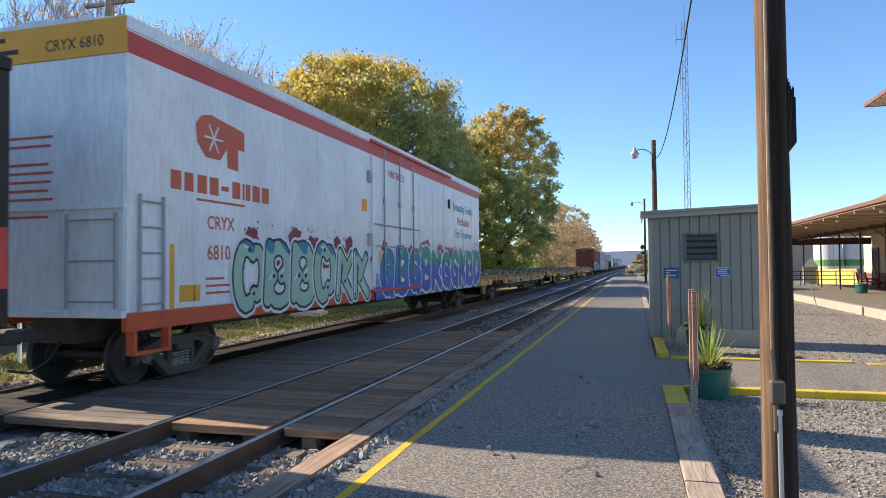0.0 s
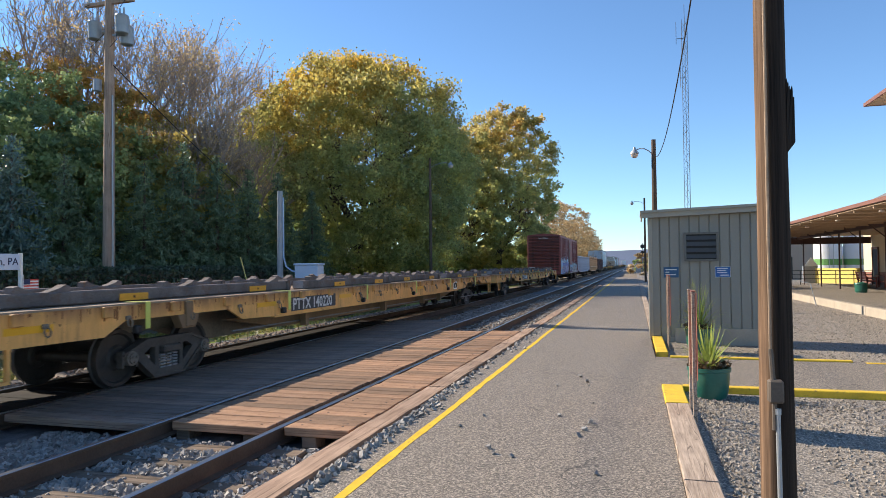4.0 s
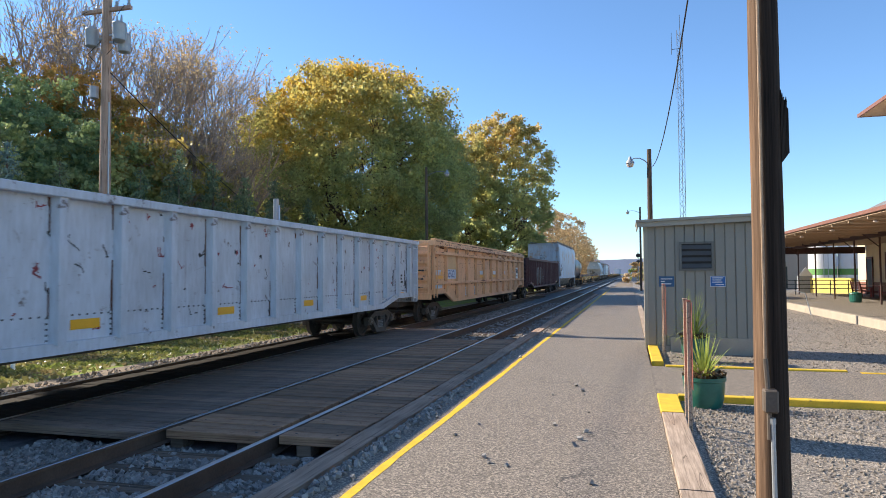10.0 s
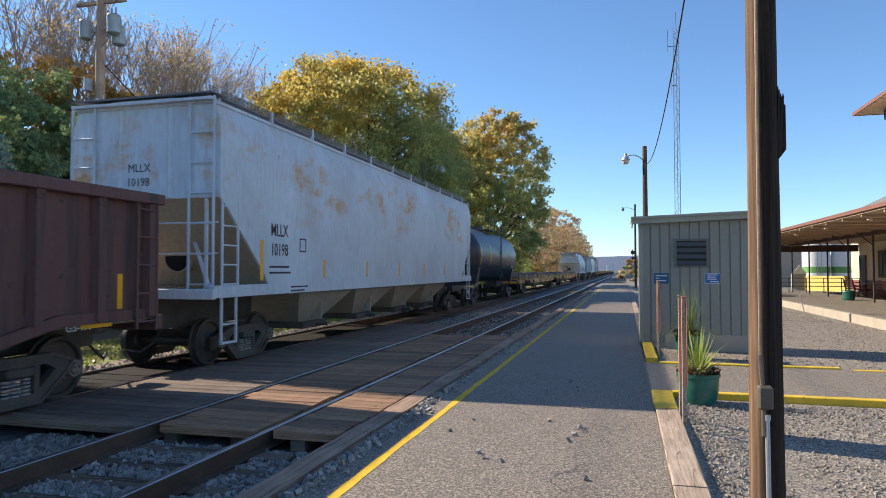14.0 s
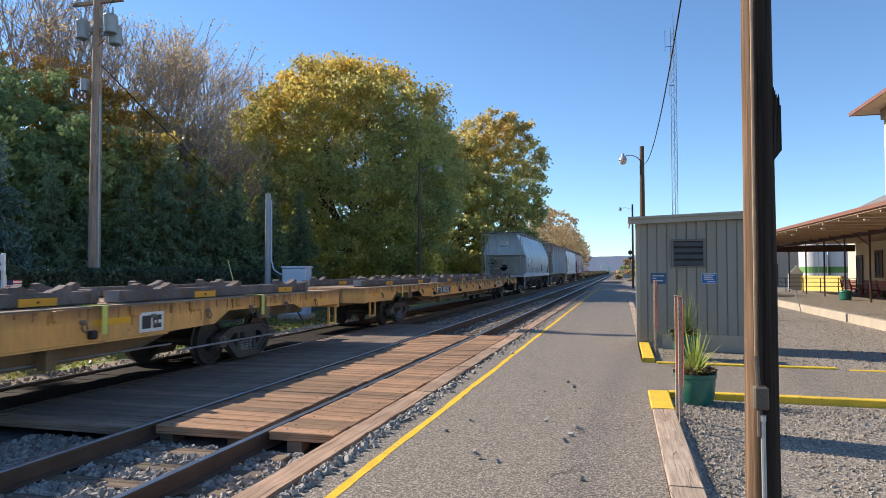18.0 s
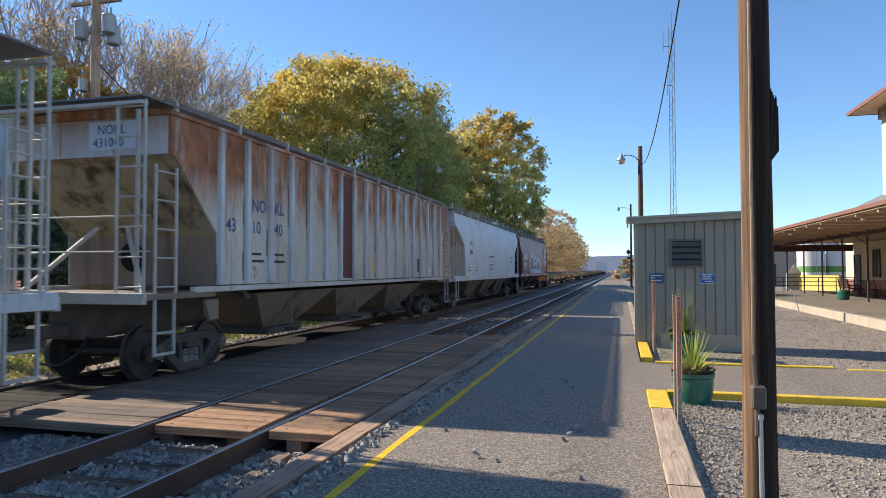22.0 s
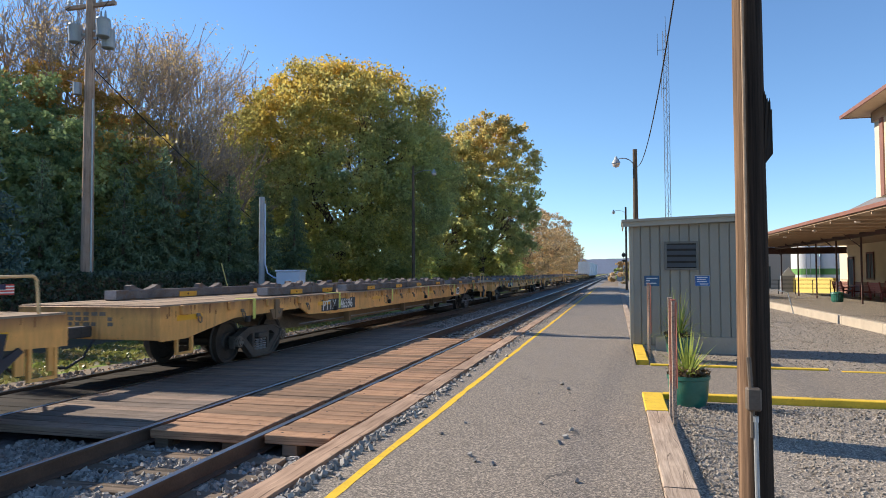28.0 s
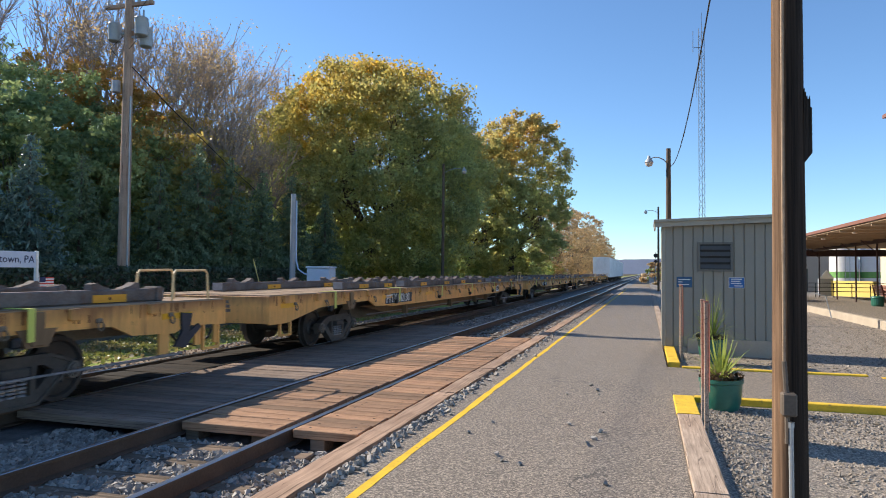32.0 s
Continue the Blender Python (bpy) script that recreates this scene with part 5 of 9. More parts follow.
# ---- trees ----
def leaf_mesh(name, centres, size, material, rnd, droop=0.0, slim=0.75):
    """Many small leaves, each folded along its rib, at the given places."""
    n = len(centres)
    u = rnd.normal(size=(n, 3))
    u /= np.linalg.norm(u, axis=1, keepdims=True)
    v = np.cross(u, rnd.normal(size=(n, 3)))
    v /= np.linalg.norm(v, axis=1, keepdims=True)
    u[:, 2] -= droop
    s = size * rnd.uniform(0.5, 1.35, (n, 1))
    a, b = u * s, v * s * slim
    w = np.cross(a, b)
    w /= np.linalg.norm(w, axis=1, keepdims=True) + 1e-9
    w *= s * 0.25
    pts = np.stack([centres - a, centres - b * 0.9 + w, centres + a, centres + b + w], 1).reshape(-1, 3)
    i = 4 * np.arange(n)[:, None]
    fs = np.concatenate([i + [0, 1, 2], i + [0, 2, 3]], 1).reshape(-1, 3)
    me = bpy.data.meshes.new(name)
    me.vertices.add(len(pts))
    me.vertices.foreach_set("co", pts.ravel())
    me.loops.add(fs.size)
    me.loops.foreach_set("vertex_index", fs.ravel().astype(np.int32))
    me.polygons.add(len(fs))
    me.polygons.foreach_set("loop_start", np.arange(0, fs.size, 3, dtype=np.int32))
    me.update(calc_edges=True)
    me.validate()
    me.materials.append(material)
    return me


def branch(s, p, d, l, r, depth, rnd, spread=0.55, ends=None, n=5, up=0.15):
    """A limb that bends and forks into thinner ones."""
    q = p
    for k in range(3):
        d = (d + Vector([rnd.uniform(-0.14, 0.14) for _ in range(3)]) + Vector((0, 0, up * 0.4))).normalized()
        t = q + d * l / 3
        s.cyl(q, t, max(0.022, r * (1 - 0.13 * k)), max(0.018, r * (1 - 0.13 * (k + 1))), max(3, n), caps=False)
        q = t
        if depth > 0 and k >= 1:
            e = (d + Vector([rnd.uniform(-1, 1) for _ in range(3)]) * spread * 1.2).normalized()
            branch(s, q, e, l * rnd.uniform(0.5, 0.7), r * 0.45, depth - 1, rnd, spread, ends, n - 1, up)
    if depth > 0:
        for _ in range(2 if rnd.random() < 0.8 else 3):
            e = (d + Vector([rnd.uniform(-1, 1) for _ in range(3)]) * spread).normalized()
            branch(s, q, e, l * rnd.uniform(0.62, 0.82), r * 0.58, depth - 1, rnd, spread, ends, n - 1, up)
    elif ends is not None:
        ends.append(q)


def sprays(rs, cz, rx, rz, n, seed, low):
    """Flat sprays of leaves through an uneven crown: centre and radius of each."""
    out = []
    while len(out) < n:
        a, h = rs.uniform(0, 6.283), rs.uniform(-1, 1)
        k = math.sqrt(1 - h * h)
        d = Vector((k * math.cos(a), k * math.sin(a), h))
        bulge = 1.0 + 0.13 * noise.noise(d * 1.7 + Vector((seed * 3.1, 0, 0))) + 0.12 * noise.noise(d * 4.5 + Vector((seed * 1.7, 5, 0)))
        f = rs.uniform(0.3, 1.0) ** 0.45 * bulge
        wide = 1.0 if h > 0 else 1.0 - low * h * h
        out.append((Vector((f * rx * d.x * wide, f * rx * d.y * wide, cz + f * rz * h)), rs.uniform(0.07, 0.15) * min(rx, rz)))
    return out


def spray_points(rnd, blobs, count):
    size = np.array([r for _, r in blobs]) ** 2
    pick = rnd.choice(len(blobs), count, p=size / size.sum())
    c = np.array([list(p) for p, _ in blobs])[pick]
    r = np.array([b for _, b in blobs])[pick]
    return c + rnd.normal(size=(count, 3)) * r[:, None] * np.array([0.62, 0.62, 0.36])


def crown_clumps(rs, cz, rx, rz, n, seed, low, wild=0.06, square=2.7):
    """Domed pads of leaves over a broad crown, most of them near its surface: centre and radius."""
    out = []
    while len(out) < n:
        a, h = rs.uniform(0, 6.283), rs.uniform(-1, 1)
        k = math.sqrt(1 - h * h)
        d = Vector((k * math.cos(a), k * math.sin(a), h))
        shell = (k ** square + abs(h) ** square) ** (-1 / square)
        bulge = 1.0 + wild * noise.noise(d * 1.6 + Vector((seed * 3.1, 0, 0))) + 0.15 * noise.noise(d * 5.0 + Vector((seed * 1.7, 5, 0)))
        f = shell * bulge * (rs.uniform(0.84, 1.0) if rs.random() < 0.72 else rs.uniform(0.4, 0.84))
        wide = 1.0 if h > 0 else 1.0 - low * h * h
        out.append((Vector((f * rx * d.x * wide, f * rx * d.y * wide, cz + f * rz * h)), rs.uniform(0.045, 0.105) * min(rx, rz)))
    return out


def crown_leaves(rnd, pads, count):
    """Leaf places: close round each spray, drawn out sideways."""
    size = np.array([r for _, r in pads]) ** 1.8
    pick = rnd.choice(len(pads), count, p=size / size.sum())
    c = np.array([list(p) for p, _ in pads])[pick]
    r = np.array([q for _, q in pads])[pick][:, None]
    return c + rnd.normal(size=(count, 3)) * r * np.array([0.62, 0.62, 0.42])


def broadleaf(name, at, tall, wide, leaf, label, seed, count=16000, size=0.12, trunk=0.35, nl=160, deep=2, base=0.2, group="", low=0.25, wild=0.12):
    rnd, rs = np.random.RandomState(seed), random.Random(seed)
    root = thing(name, label, "tree", at, group)
    cz, rz = tall * (0.5 + base / 2), tall * (0.5 - base / 2)
    s = Shape()
    s.cyl((0, 0, -0.4), (0, 0, tall * 0.3), trunk, trunk * 0.75, 10)
    for _ in range(9):
        a = rs.uniform(0, 6.283)
        branch(s, Vector((0, 0, tall * rs.uniform(0.12, 0.32))), Vector((math.cos(a) * 0.8, math.sin(a) * 0.8, 1)).normalized(), min(tall * 0.2, wide * 0.2), trunk * 0.42, deep, rs, 0.5, None, 4)
    part("trunk", s, BARK, root, fix=False)
    pts = crown_leaves(rnd, crown_clumps(rs, cz, wide / 2 * 0.93, rz * 0.93, nl, seed, low, wild), count)
    part("crown", leaf_mesh("crown", pts, size, leaf, rnd), leaf, root)
    return root


def spruce(at, tall, wide, leaf, label, seed, group=""):
    rnd = np.random.RandomState(seed)
    root = thing("spruce_tree", label, "tree", at, group)
    part("trunk", Shape().cyl((0, 0, -0.5), (0, 0, tall * 0.98), 0.16, 0.02, 7), BARK, root, fix=False)
    pts = []
    layers = int(tall * 3.2)
    for k in range(layers):
        f = k / layers
        r = wide / 2 * (1 - f) ** 0.85 + 0.08
        arms = max(5, int(15 * (1 - f)) + 4)
        for j in range(arms):
            a = rnd.uniform(0, 6.283)
            rr = r * rnd.uniform(0.75, 1.12)
            m = max(6, int(rr * 40))
            g = np.linspace(0.1, 1, m)
            z = tall * (0.03 + 0.97 * f) - rr * 0.35 * g ** 1.4 + 0.1 * rr * g ** 4
            p = np.stack([rr * g * math.cos(a), rr * g * math.sin(a), z], 1) + rnd.normal(size=(m, 3)) * 0.07
            pts.append(p)
    part("crown", leaf_mesh("crown", np.concatenate(pts), 0.115, leaf, rnd, 0.3, 0.32), leaf, root)
    return root


def bare_tree(at, tall, seed, label, leaf=None, count=0, group=""):
    rs, rnd = random.Random(seed), np.random.RandomState(seed)
    root = thing("bare_tree", label, "tree", at, group)
    s, ends = Shape(), []
    s.cyl((0, 0, -1), (0, 0, tall * 0.36), 0.24, 0.17, 6, caps=False)
    for i in range(4):
        branch(s, Vector((0, 0, tall * (0.18 + 0.08 * i))), Vector((rs.uniform(-0.4, 0.4), rs.uniform(-0.4, 0.4), 1)).normalized(), tall * (0.3 - 0.02 * i), 0.12, 3, rs, 0.5, ends, 4, 0.26)
    # the tips end at the tree's height
    k = tall / max(p[2] for p in s.v)
    s.v = [(x, y, z * k) for x, y, z in s.v]
    part("branch_crown", s, TWIG, root, fix=False)
    if leaf and count:
        e = np.array([list(p) for p in ends]) * np.array([1, 1, k])
        pts = e[rnd.randint(0, len(e), count)] + rnd.normal(size=(count, 3)) * 0.28
        tagged(part("last_leaf", leaf_mesh("last_leaf", pts, 0.085, leaf, rnd), leaf, root), kind="stuff")
    return root


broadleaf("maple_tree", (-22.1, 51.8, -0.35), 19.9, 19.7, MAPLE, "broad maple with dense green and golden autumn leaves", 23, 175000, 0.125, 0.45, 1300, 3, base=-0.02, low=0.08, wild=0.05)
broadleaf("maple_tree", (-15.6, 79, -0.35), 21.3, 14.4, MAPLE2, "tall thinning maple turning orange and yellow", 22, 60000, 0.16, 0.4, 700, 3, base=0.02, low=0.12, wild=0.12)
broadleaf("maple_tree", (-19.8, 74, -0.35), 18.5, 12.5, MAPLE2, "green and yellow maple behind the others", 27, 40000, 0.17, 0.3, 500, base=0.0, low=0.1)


def woods():
    rs = random.Random(33)
    # far leafless trees where the tracks vanish
    for i in range(7):
        y = 150 + i * 24
        broadleaf("far_tree", (-15 - rs.uniform(0, 7), y, -0.35), rs.uniform(15, 20), rs.uniform(10, 13.5), TAN_LEAF, "distant tree with sparse brown and orange leaves", 60 + i, 15000, 0.16, 0.25, 420, base=0.02, group="far trees")
    # spruces along the hedge line: bearing (degrees left of the track), distance, height, blue
    for i, (b, d, h, blue) in enumerate(((59, 25, 6.4, 1), (55, 27, 7.3, 1), (51.6, 28, 6.2, 1), (48.8, 28.5, 6.3, 1), (45.5, 33, 5.2, 0), (42.8, 35, 4.6, 0), (40, 35, 5.4, 0), (37.2, 36, 6.4, 0), (34.6, 37, 6.0, 0), (32.2, 38, 5.6, 0), (29.8, 41, 5.8, 0), (27, 44, 5.3, 0), (64, 25, 7.5, 0), (69, 26, 8.5, 0))):
        x, y = -d * math.sin(radians(b)), d * math.cos(radians(b))
        h *= 1.15 if blue else 1.38
        spruce((x, y, hill(x, y)), h, h * 0.52, BLUE_SPRUCE if blue else SPRUCE, "blue-green spruce with drooping branches" if blue else "dark green spruce with drooping branches", 80 + i, "spruces by the tracks")
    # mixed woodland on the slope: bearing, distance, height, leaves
    spots = ((64, 42, 13, SHADED_WOODS), (59, 41, 13.5, SHADED_WOODS), (55, 47, 15, SHADED_WOODS), (51, 40, 13.5, SHADED_WOODS), (48, 45, 15.5, SHADED_WOODS), (44.8, 40, 13.0, SHADED_WOODS), (42, 41, 11.2, SHADED_WOODS), (43, 50, 16.0, RUSSET), (38.8, 40, 12.4, RUSSET), (41.5, 38.5, 9.0, SHADED_WOODS), (39, 48, 15.0, RUSSET), (36.2, 43, 9.6, WOODS), (34, 44, 9.2, WOODS), (35.8, 50, 11.0, WOODS), (32, 70, 13, WOODS), (29.5, 72, 13, WOODS), (46.5, 52, 16.5, RUSSET), (40.2, 53, 14.5, WOODS), (57, 55, 15, WOODS), (27, 76, 12, WOODS), (34, 68, 13.5, RUSSET))
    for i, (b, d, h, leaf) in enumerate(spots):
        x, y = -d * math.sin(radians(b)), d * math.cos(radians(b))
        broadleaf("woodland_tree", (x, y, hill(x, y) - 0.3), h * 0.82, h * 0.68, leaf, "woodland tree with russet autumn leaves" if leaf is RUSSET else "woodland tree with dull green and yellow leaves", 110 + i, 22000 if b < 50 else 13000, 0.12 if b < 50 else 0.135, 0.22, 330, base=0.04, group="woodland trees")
    # leafless trees behind and among them, lower towards the maple
    for i in range(23):
        b = 25 + i * 1.95 + rs.uniform(-0.6, 0.6)
        d = rs.uniform(50, 64) if b > 35 else rs.uniform(66, 76)
        x, y = -d * math.sin(radians(b)), d * math.cos(radians(b))
        rise = 0.22 if b < 29 else 0.29 if b < 31.2 else 0.345 if b < 34 else 0.37 if b < 38 else 0.375 if b < 44 else 0.42
        h = rise * d * rs.uniform(0.9, 1.0) + EYE - hill(x, y) + 0.5
        bare_tree((x, y, hill(x, y) - 0.5), h, 200 + i, "tall leafless tree with fine grey twigs", TAN_LEAF, (2300 if i % 2 else 1300) if b < 43 else 250, "leafless trees")
    # a few younger leafless trees in front, between the russet trees and the maple
    for i, (b, d, h) in enumerate(((37.0, 42, 12.8), (35.6, 44, 13.5), (34.2, 46, 12.6), (36.2, 40, 8.5), (32.6, 48, 11.5))):
        x, y = -d * math.sin(radians(b)), d * math.cos(radians(b))
        bare_tree((x, y, hill(x, y) - 0.5), h, 260 + i, "slender leafless tree with reddish twigs", TAN_LEAF, 900, "leafless trees")

    # low undergrowth that closes the view below the crowns
    for i in range(26):
        y = 24 + i * 5.2
        x = -20.5 - rs.uniform(0, 3.5) - (4 if y < 40 else 0)
        rnd = np.random.RandomState(400 + i)
        tall = 1.9 if y < 40 else 3.2
        root = thing("shrub", "dense dark green shrub at the edge of the woods", "shrub", (x, y, -0.4), "shrubs")
        part("foliage", leaf_mesh("foliage", spray_points(rnd, sprays(rs, tall * 0.85, 3.4, tall, 60, i, 0.1), 4200), 0.13, WOODS, rnd), WOODS, root)

    # distant brush past the end of the platform
    for i in range(9):
        rnd = np.random.RandomState(500 + i)
        y = 120 + i * 26
        blobs = sprays(rs, 1.8, 4.0, 2.6, 40, i, 0.1)
        root = thing("far_bush", "distant brownish green brush beside the line", "shrub", (2.5 + rs.uniform(0, 0.03) * y, y, -0.4), "far brush")
        part("foliage", leaf_mesh("foliage", spray_points(rnd, blobs, 3000), 0.25, WOODS if i % 2 else TAN_LEAF, rnd), WOODS, root)


woods()


def hedge():
    """A clipped hedge: leaves over the top and the sides of a box, with a dark core."""
    rnd = np.random.RandomState(5)
    root = thing("hedge", "long low clipped dark hedge across the tracks", "hedge", (0, 0, 0))
    for y0, y1 in ((6.0, 13.2), (13.2, 20.0), (20.0, 27.0), (27.0, 34.0)):
        n = 9000
        y = rnd.uniform(y0, y1, n)
        up = rnd.rand(n)
        x = np.where(up < 0.45, rnd.uniform(-20.3, -18.7, n), np.where(rnd.rand(n) < 0.8, -18.7, -20.3))
        z = np.where(up < 0.45, 1.76 + 0.05 * np.sin(y * 2.3), rnd.uniform(-0.35, 1.76, n))
        p = np.stack([x, y, z], 1) + rnd.normal(size=(n, 3)) * 0.06
        part("clump", leaf_mesh("clump", p, 0.075, YEW, rnd), YEW, root)
        part("core", Shape().box(-20.2, -18.8, y0, y1, -0.45, 1.68, 0.1), BARK, root)


hedge()


def grass():
    """Grass blades on the verge past the far track."""
    rnd = np.random.RandomState(9)
    n = 12000
    x, y = -11.5 - 3.4 * rnd.rand(n) ** 0.7, rnd.uniform(2, 34, n)
    p = np.stack([x, y, np.full(n, -0.28)], 1)
    me = leaf_mesh("grass", p, 0.07, GRASSY, rnd)
    tagged(new("grass", me), "short green grass mixed with dry blades", "grass", "", "stuff")


GRASSY = make_leaf("grass_blades", [(0.3, (0.15, 0.19, 0.045)), (0.5, (0.22, 0.22, 0.07)), (0.66, (0.28, 0.22, 0.12))], 0.8, 0.4)
grass()


def far_hills():
    """Low wooded ridge on the horizon, and a line of distant scrub."""
    for name, y, h, m, seed in (("far_ridge", 1500, 44, RIDGE, 1.0), ("far_treeline", 420, 7, FAR_SCRUB, 4.0)):
        s = Shape()
        xs = steps(-900 if y > 500 else 2, 900 if y > 500 else 160, 12 if y > 500 else 3)
        vs = []
        for x in xs:
            z = h * (0.75 + 0.35 * noise.noise(Vector((x * 0.0025, seed, 0))) + (0.06 if y > 500 else 0.4) * noise.noise(Vector((x * 0.06, seed, 2))))
            vs += [(x, y, -2), (x, y + 40, z), (x, y + 160, -2)]
        s.add(vs, [q for i in range(len(xs) - 1) for q in ((3 * i, 3 * i + 3, 3 * i + 4, 3 * i + 1), (3 * i + 1, 3 * i + 4, 3 * i + 5, 3 * i + 2))])
        setting(name, s, m, "hazy wooded ridge on the horizon" if y > 500 else "distant leafless scrub beyond the station", True, False)


# the blue haze of distance is mixed into the ridge's own colour
RIDGE = plain("hazy_ridge", (0.2, 0.23, 0.3), 1.0, 0, 0.12, 0.02, 0.3, 0)
FAR_SCRUB = plain("distant_scrub", (0.2, 0.17, 0.13), 1.0, 0, 0.4, 0.15, 1.2, 0)
far_hills()

# ---- freight train on the far track ----
# A car stands in its own space with its front end at y = 0, the rail heads at z = 0 and the rear towards +y.
WHEEL_R = 0.44


def wheel_shape():
    s = Shape()
    for sx in (-1, 1):
        x = sx * 0.755
        prof = [(0.1, -0.075), (0.17, -0.07), (0.2, -0.03), (0.36, -0.025), (0.385, -0.065), (0.44, -0.065), (0.445, 0.03), (0.472, 0.045), (0.47, 0.07), (0.39, 0.07), (0.37, 0.03), (0.2, 0.035), (0.17, 0.07), (0.1, 0.075)]
        n = 20
        vs = [(x - sx * h, r * math.cos(2 * math.pi * i / n), r * math.sin(2 * math.pi * i / n)) for r, h in prof for i in range(n)]
        fs = [(k * n + i, k * n + (i + 1) % n, (k + 1) * n + (i + 1) % n, (k + 1) * n + i) for k in range(len(prof) - 1) for i in range(n)]
        s.add(vs, fs)
        s.cyl((x - sx * 0.1, 0, 0), (x + sx * 0.22, 0, 0), 0.1, n=12)
        for i in range(3):
            a = 2.094 * i
            s.cyl((x + sx * 0.215, 0.055 * math.cos(a), 0.055 * math.sin(a)), (x + sx * 0.235, 0.055 * math.cos(a), 0.055 * math.sin(a)), 0.018, n=6)
    s.cyl((-0.7, 0, 0), (0.7, 0, 0), 0.085, n=10)
    return s.mesh("wheelset", P_WHEEL, True)


def frame_shape():
    """Cast side frames with the spring window, the bolster and brake beam."""
    s = Shape()
    for sx in (-1, 1):
        a, b = sx * 0.94, sx * 1.06
        x0, x1 = min(a, b), max(a, b)
        # arched top chord, tension members and pedestals
        top = [(-1.05, 0.52), (-0.55, 0.7), (0.55, 0.7), (1.05, 0.52), (1.05, 0.38), (0.8, 0.36), (0.45, 0.56), (-0.45, 0.56), (-0.8, 0.36), (-1.05, 0.38)]
        s.prism(top, "x", x0, x1)
        s.prism([(-0.82, 0.44), (-0.62, 0.5), (-0.28, 0.2), (0.28, 0.2), (0.62, 0.5), (0.82, 0.44), (0.36, 0.06), (-0.36, 0.06)], "x", x0, x1)
        for y in (-0.34, 0.26):
            s.box(x0, x1, y, y + 0.09, 0.18, 0.6, 0.01)
        # flanges round the openings, pedestal jaws and the bolster's end
        e0, e1 = sorted((sx * 1.06, sx * 1.085))
        s.prism([(-1.05, 0.52), (-0.55, 0.7), (0.55, 0.7), (1.05, 0.52), (1.05, 0.48), (0.54, 0.655), (-0.54, 0.655), (-1.05, 0.48)], "x", e0, e1)
        s.prism([(-0.82, 0.44), (-0.36, 0.06), (0.36, 0.06), (0.82, 0.44), (0.8, 0.48), (0.345, 0.1), (-0.345, 0.1), (-0.8, 0.48)], "x", e0, e1)
        for y in (-0.89, 0.89):
            s.box(x0, x1, y - 0.17, y - 0.12, 0.3, 0.56, 0.008).box(x0, x1, y + 0.12, y + 0.17, 0.3, 0.56, 0.008)
        b0, b1 = sorted((sx * 0.98, sx * 1.13))
        s.box(b0, b1, -0.2, 0.2, 0.44, 0.56, 0.02)
    s.box(-1.02, 1.02, -0.24, 0.24, 0.42, 0.62, 0.02)
    s.box(-0.75, 0.75, -0.58, -0.48, 0.3, 0.4)
    s.box(-0.75, 0.75, 0.48, 0.58, 0.3, 0.4)
    s.cyl((0, 0, 0.6), (0, 0, 0.86), 0.26, n=14)
    return s.mesh("truck_frame", P_TRUCK)


def spring_shape():
    s = Shape()
    for sx in (1,):
        for y in (-0.15, 0.0, 0.15):
            for k in range(5):
                s.cyl((sx * 1.02, y, 0.2 + k * 0.048), (sx * 1.02, y, 0.226 + k * 0.048), 0.062, n=7)
    return s.mesh("spring_nest", P_GREYBAR)


def cap_shape(sx):
    """Bearing with its bolted end cap."""
    s = Shape().cyl((sx * 0.93, 0, 0), (sx * 1.1, 0, 0), 0.115, n=14).cyl((sx * 1.1, 0, 0), (sx * 1.13, 0, 0), 0.085, n=14)
    for i in range(3):
        a = 2.094 * i + 0.5
        s.cyl((sx * 1.12, 0.05 * math.cos(a), 0.05 * math.sin(a)), (sx * 1.15, 0.05 * math.cos(a), 0.05 * math.sin(a)), 0.02, n=6)
    return s.mesh("bearing_cap", P_CAP)


P_CAP = plain("dusty_bearing_steel", (0.2, 0.17, 0.14), 0.65, 0.3, 0.3, 6, 30, 0.2)
WHEEL_ME, FRAME_ME, SPRING_ME, CAP_ME = wheel_shape(), frame_shape(), spring_shape(), cap_shape(1)
rolling = []       # wheelsets with the place of their axle on the car


def truck(car, y):
    f = new("truck", FRAME_ME)
    f.parent, f.location = car, (0, y, 0)
    for x in (0, -2.04):
        g = new("spring_nest", SPRING_ME)
        g.parent, g.location = f, (x, 0, 0)
        tagged(g, kind="stuff")
    for d in (-0.89, 0.89):
        c = new("bearing_cap", CAP_ME)
        c.parent, c.location = f, (0, d, WHEEL_R)
        w = new("wheelset", WHEEL_ME)
        w.parent, w.location = f, (0, d, WHEEL_R)
        rolling.append((w, car, y + d, d))


def coupler(car, y, sgn):
    s = Shape().box(-0.09, 0.09, min(y, y + sgn * 0.45), max(y, y + sgn * 0.45), 0.78, 0.96, 0.02)
    e = y + sgn * 0.45
    s.box(-0.16, 0.12, min(e, e + sgn * 0.3), max(e, e + sgn * 0.3), 0.76, 0.98, 0.04)
    part("coupler", s, P_TRUCK, car)
    part("air_hose", Shape().tube([(0.3, y, 0.75), (0.33, y + sgn * 0.25, 0.5), (0.25, y + sgn * 0.5, 0.36), (0.1, y + sgn * 0.72, 0.42)], 0.022, 6), DARK, car)


LADDER_MESHES = {}


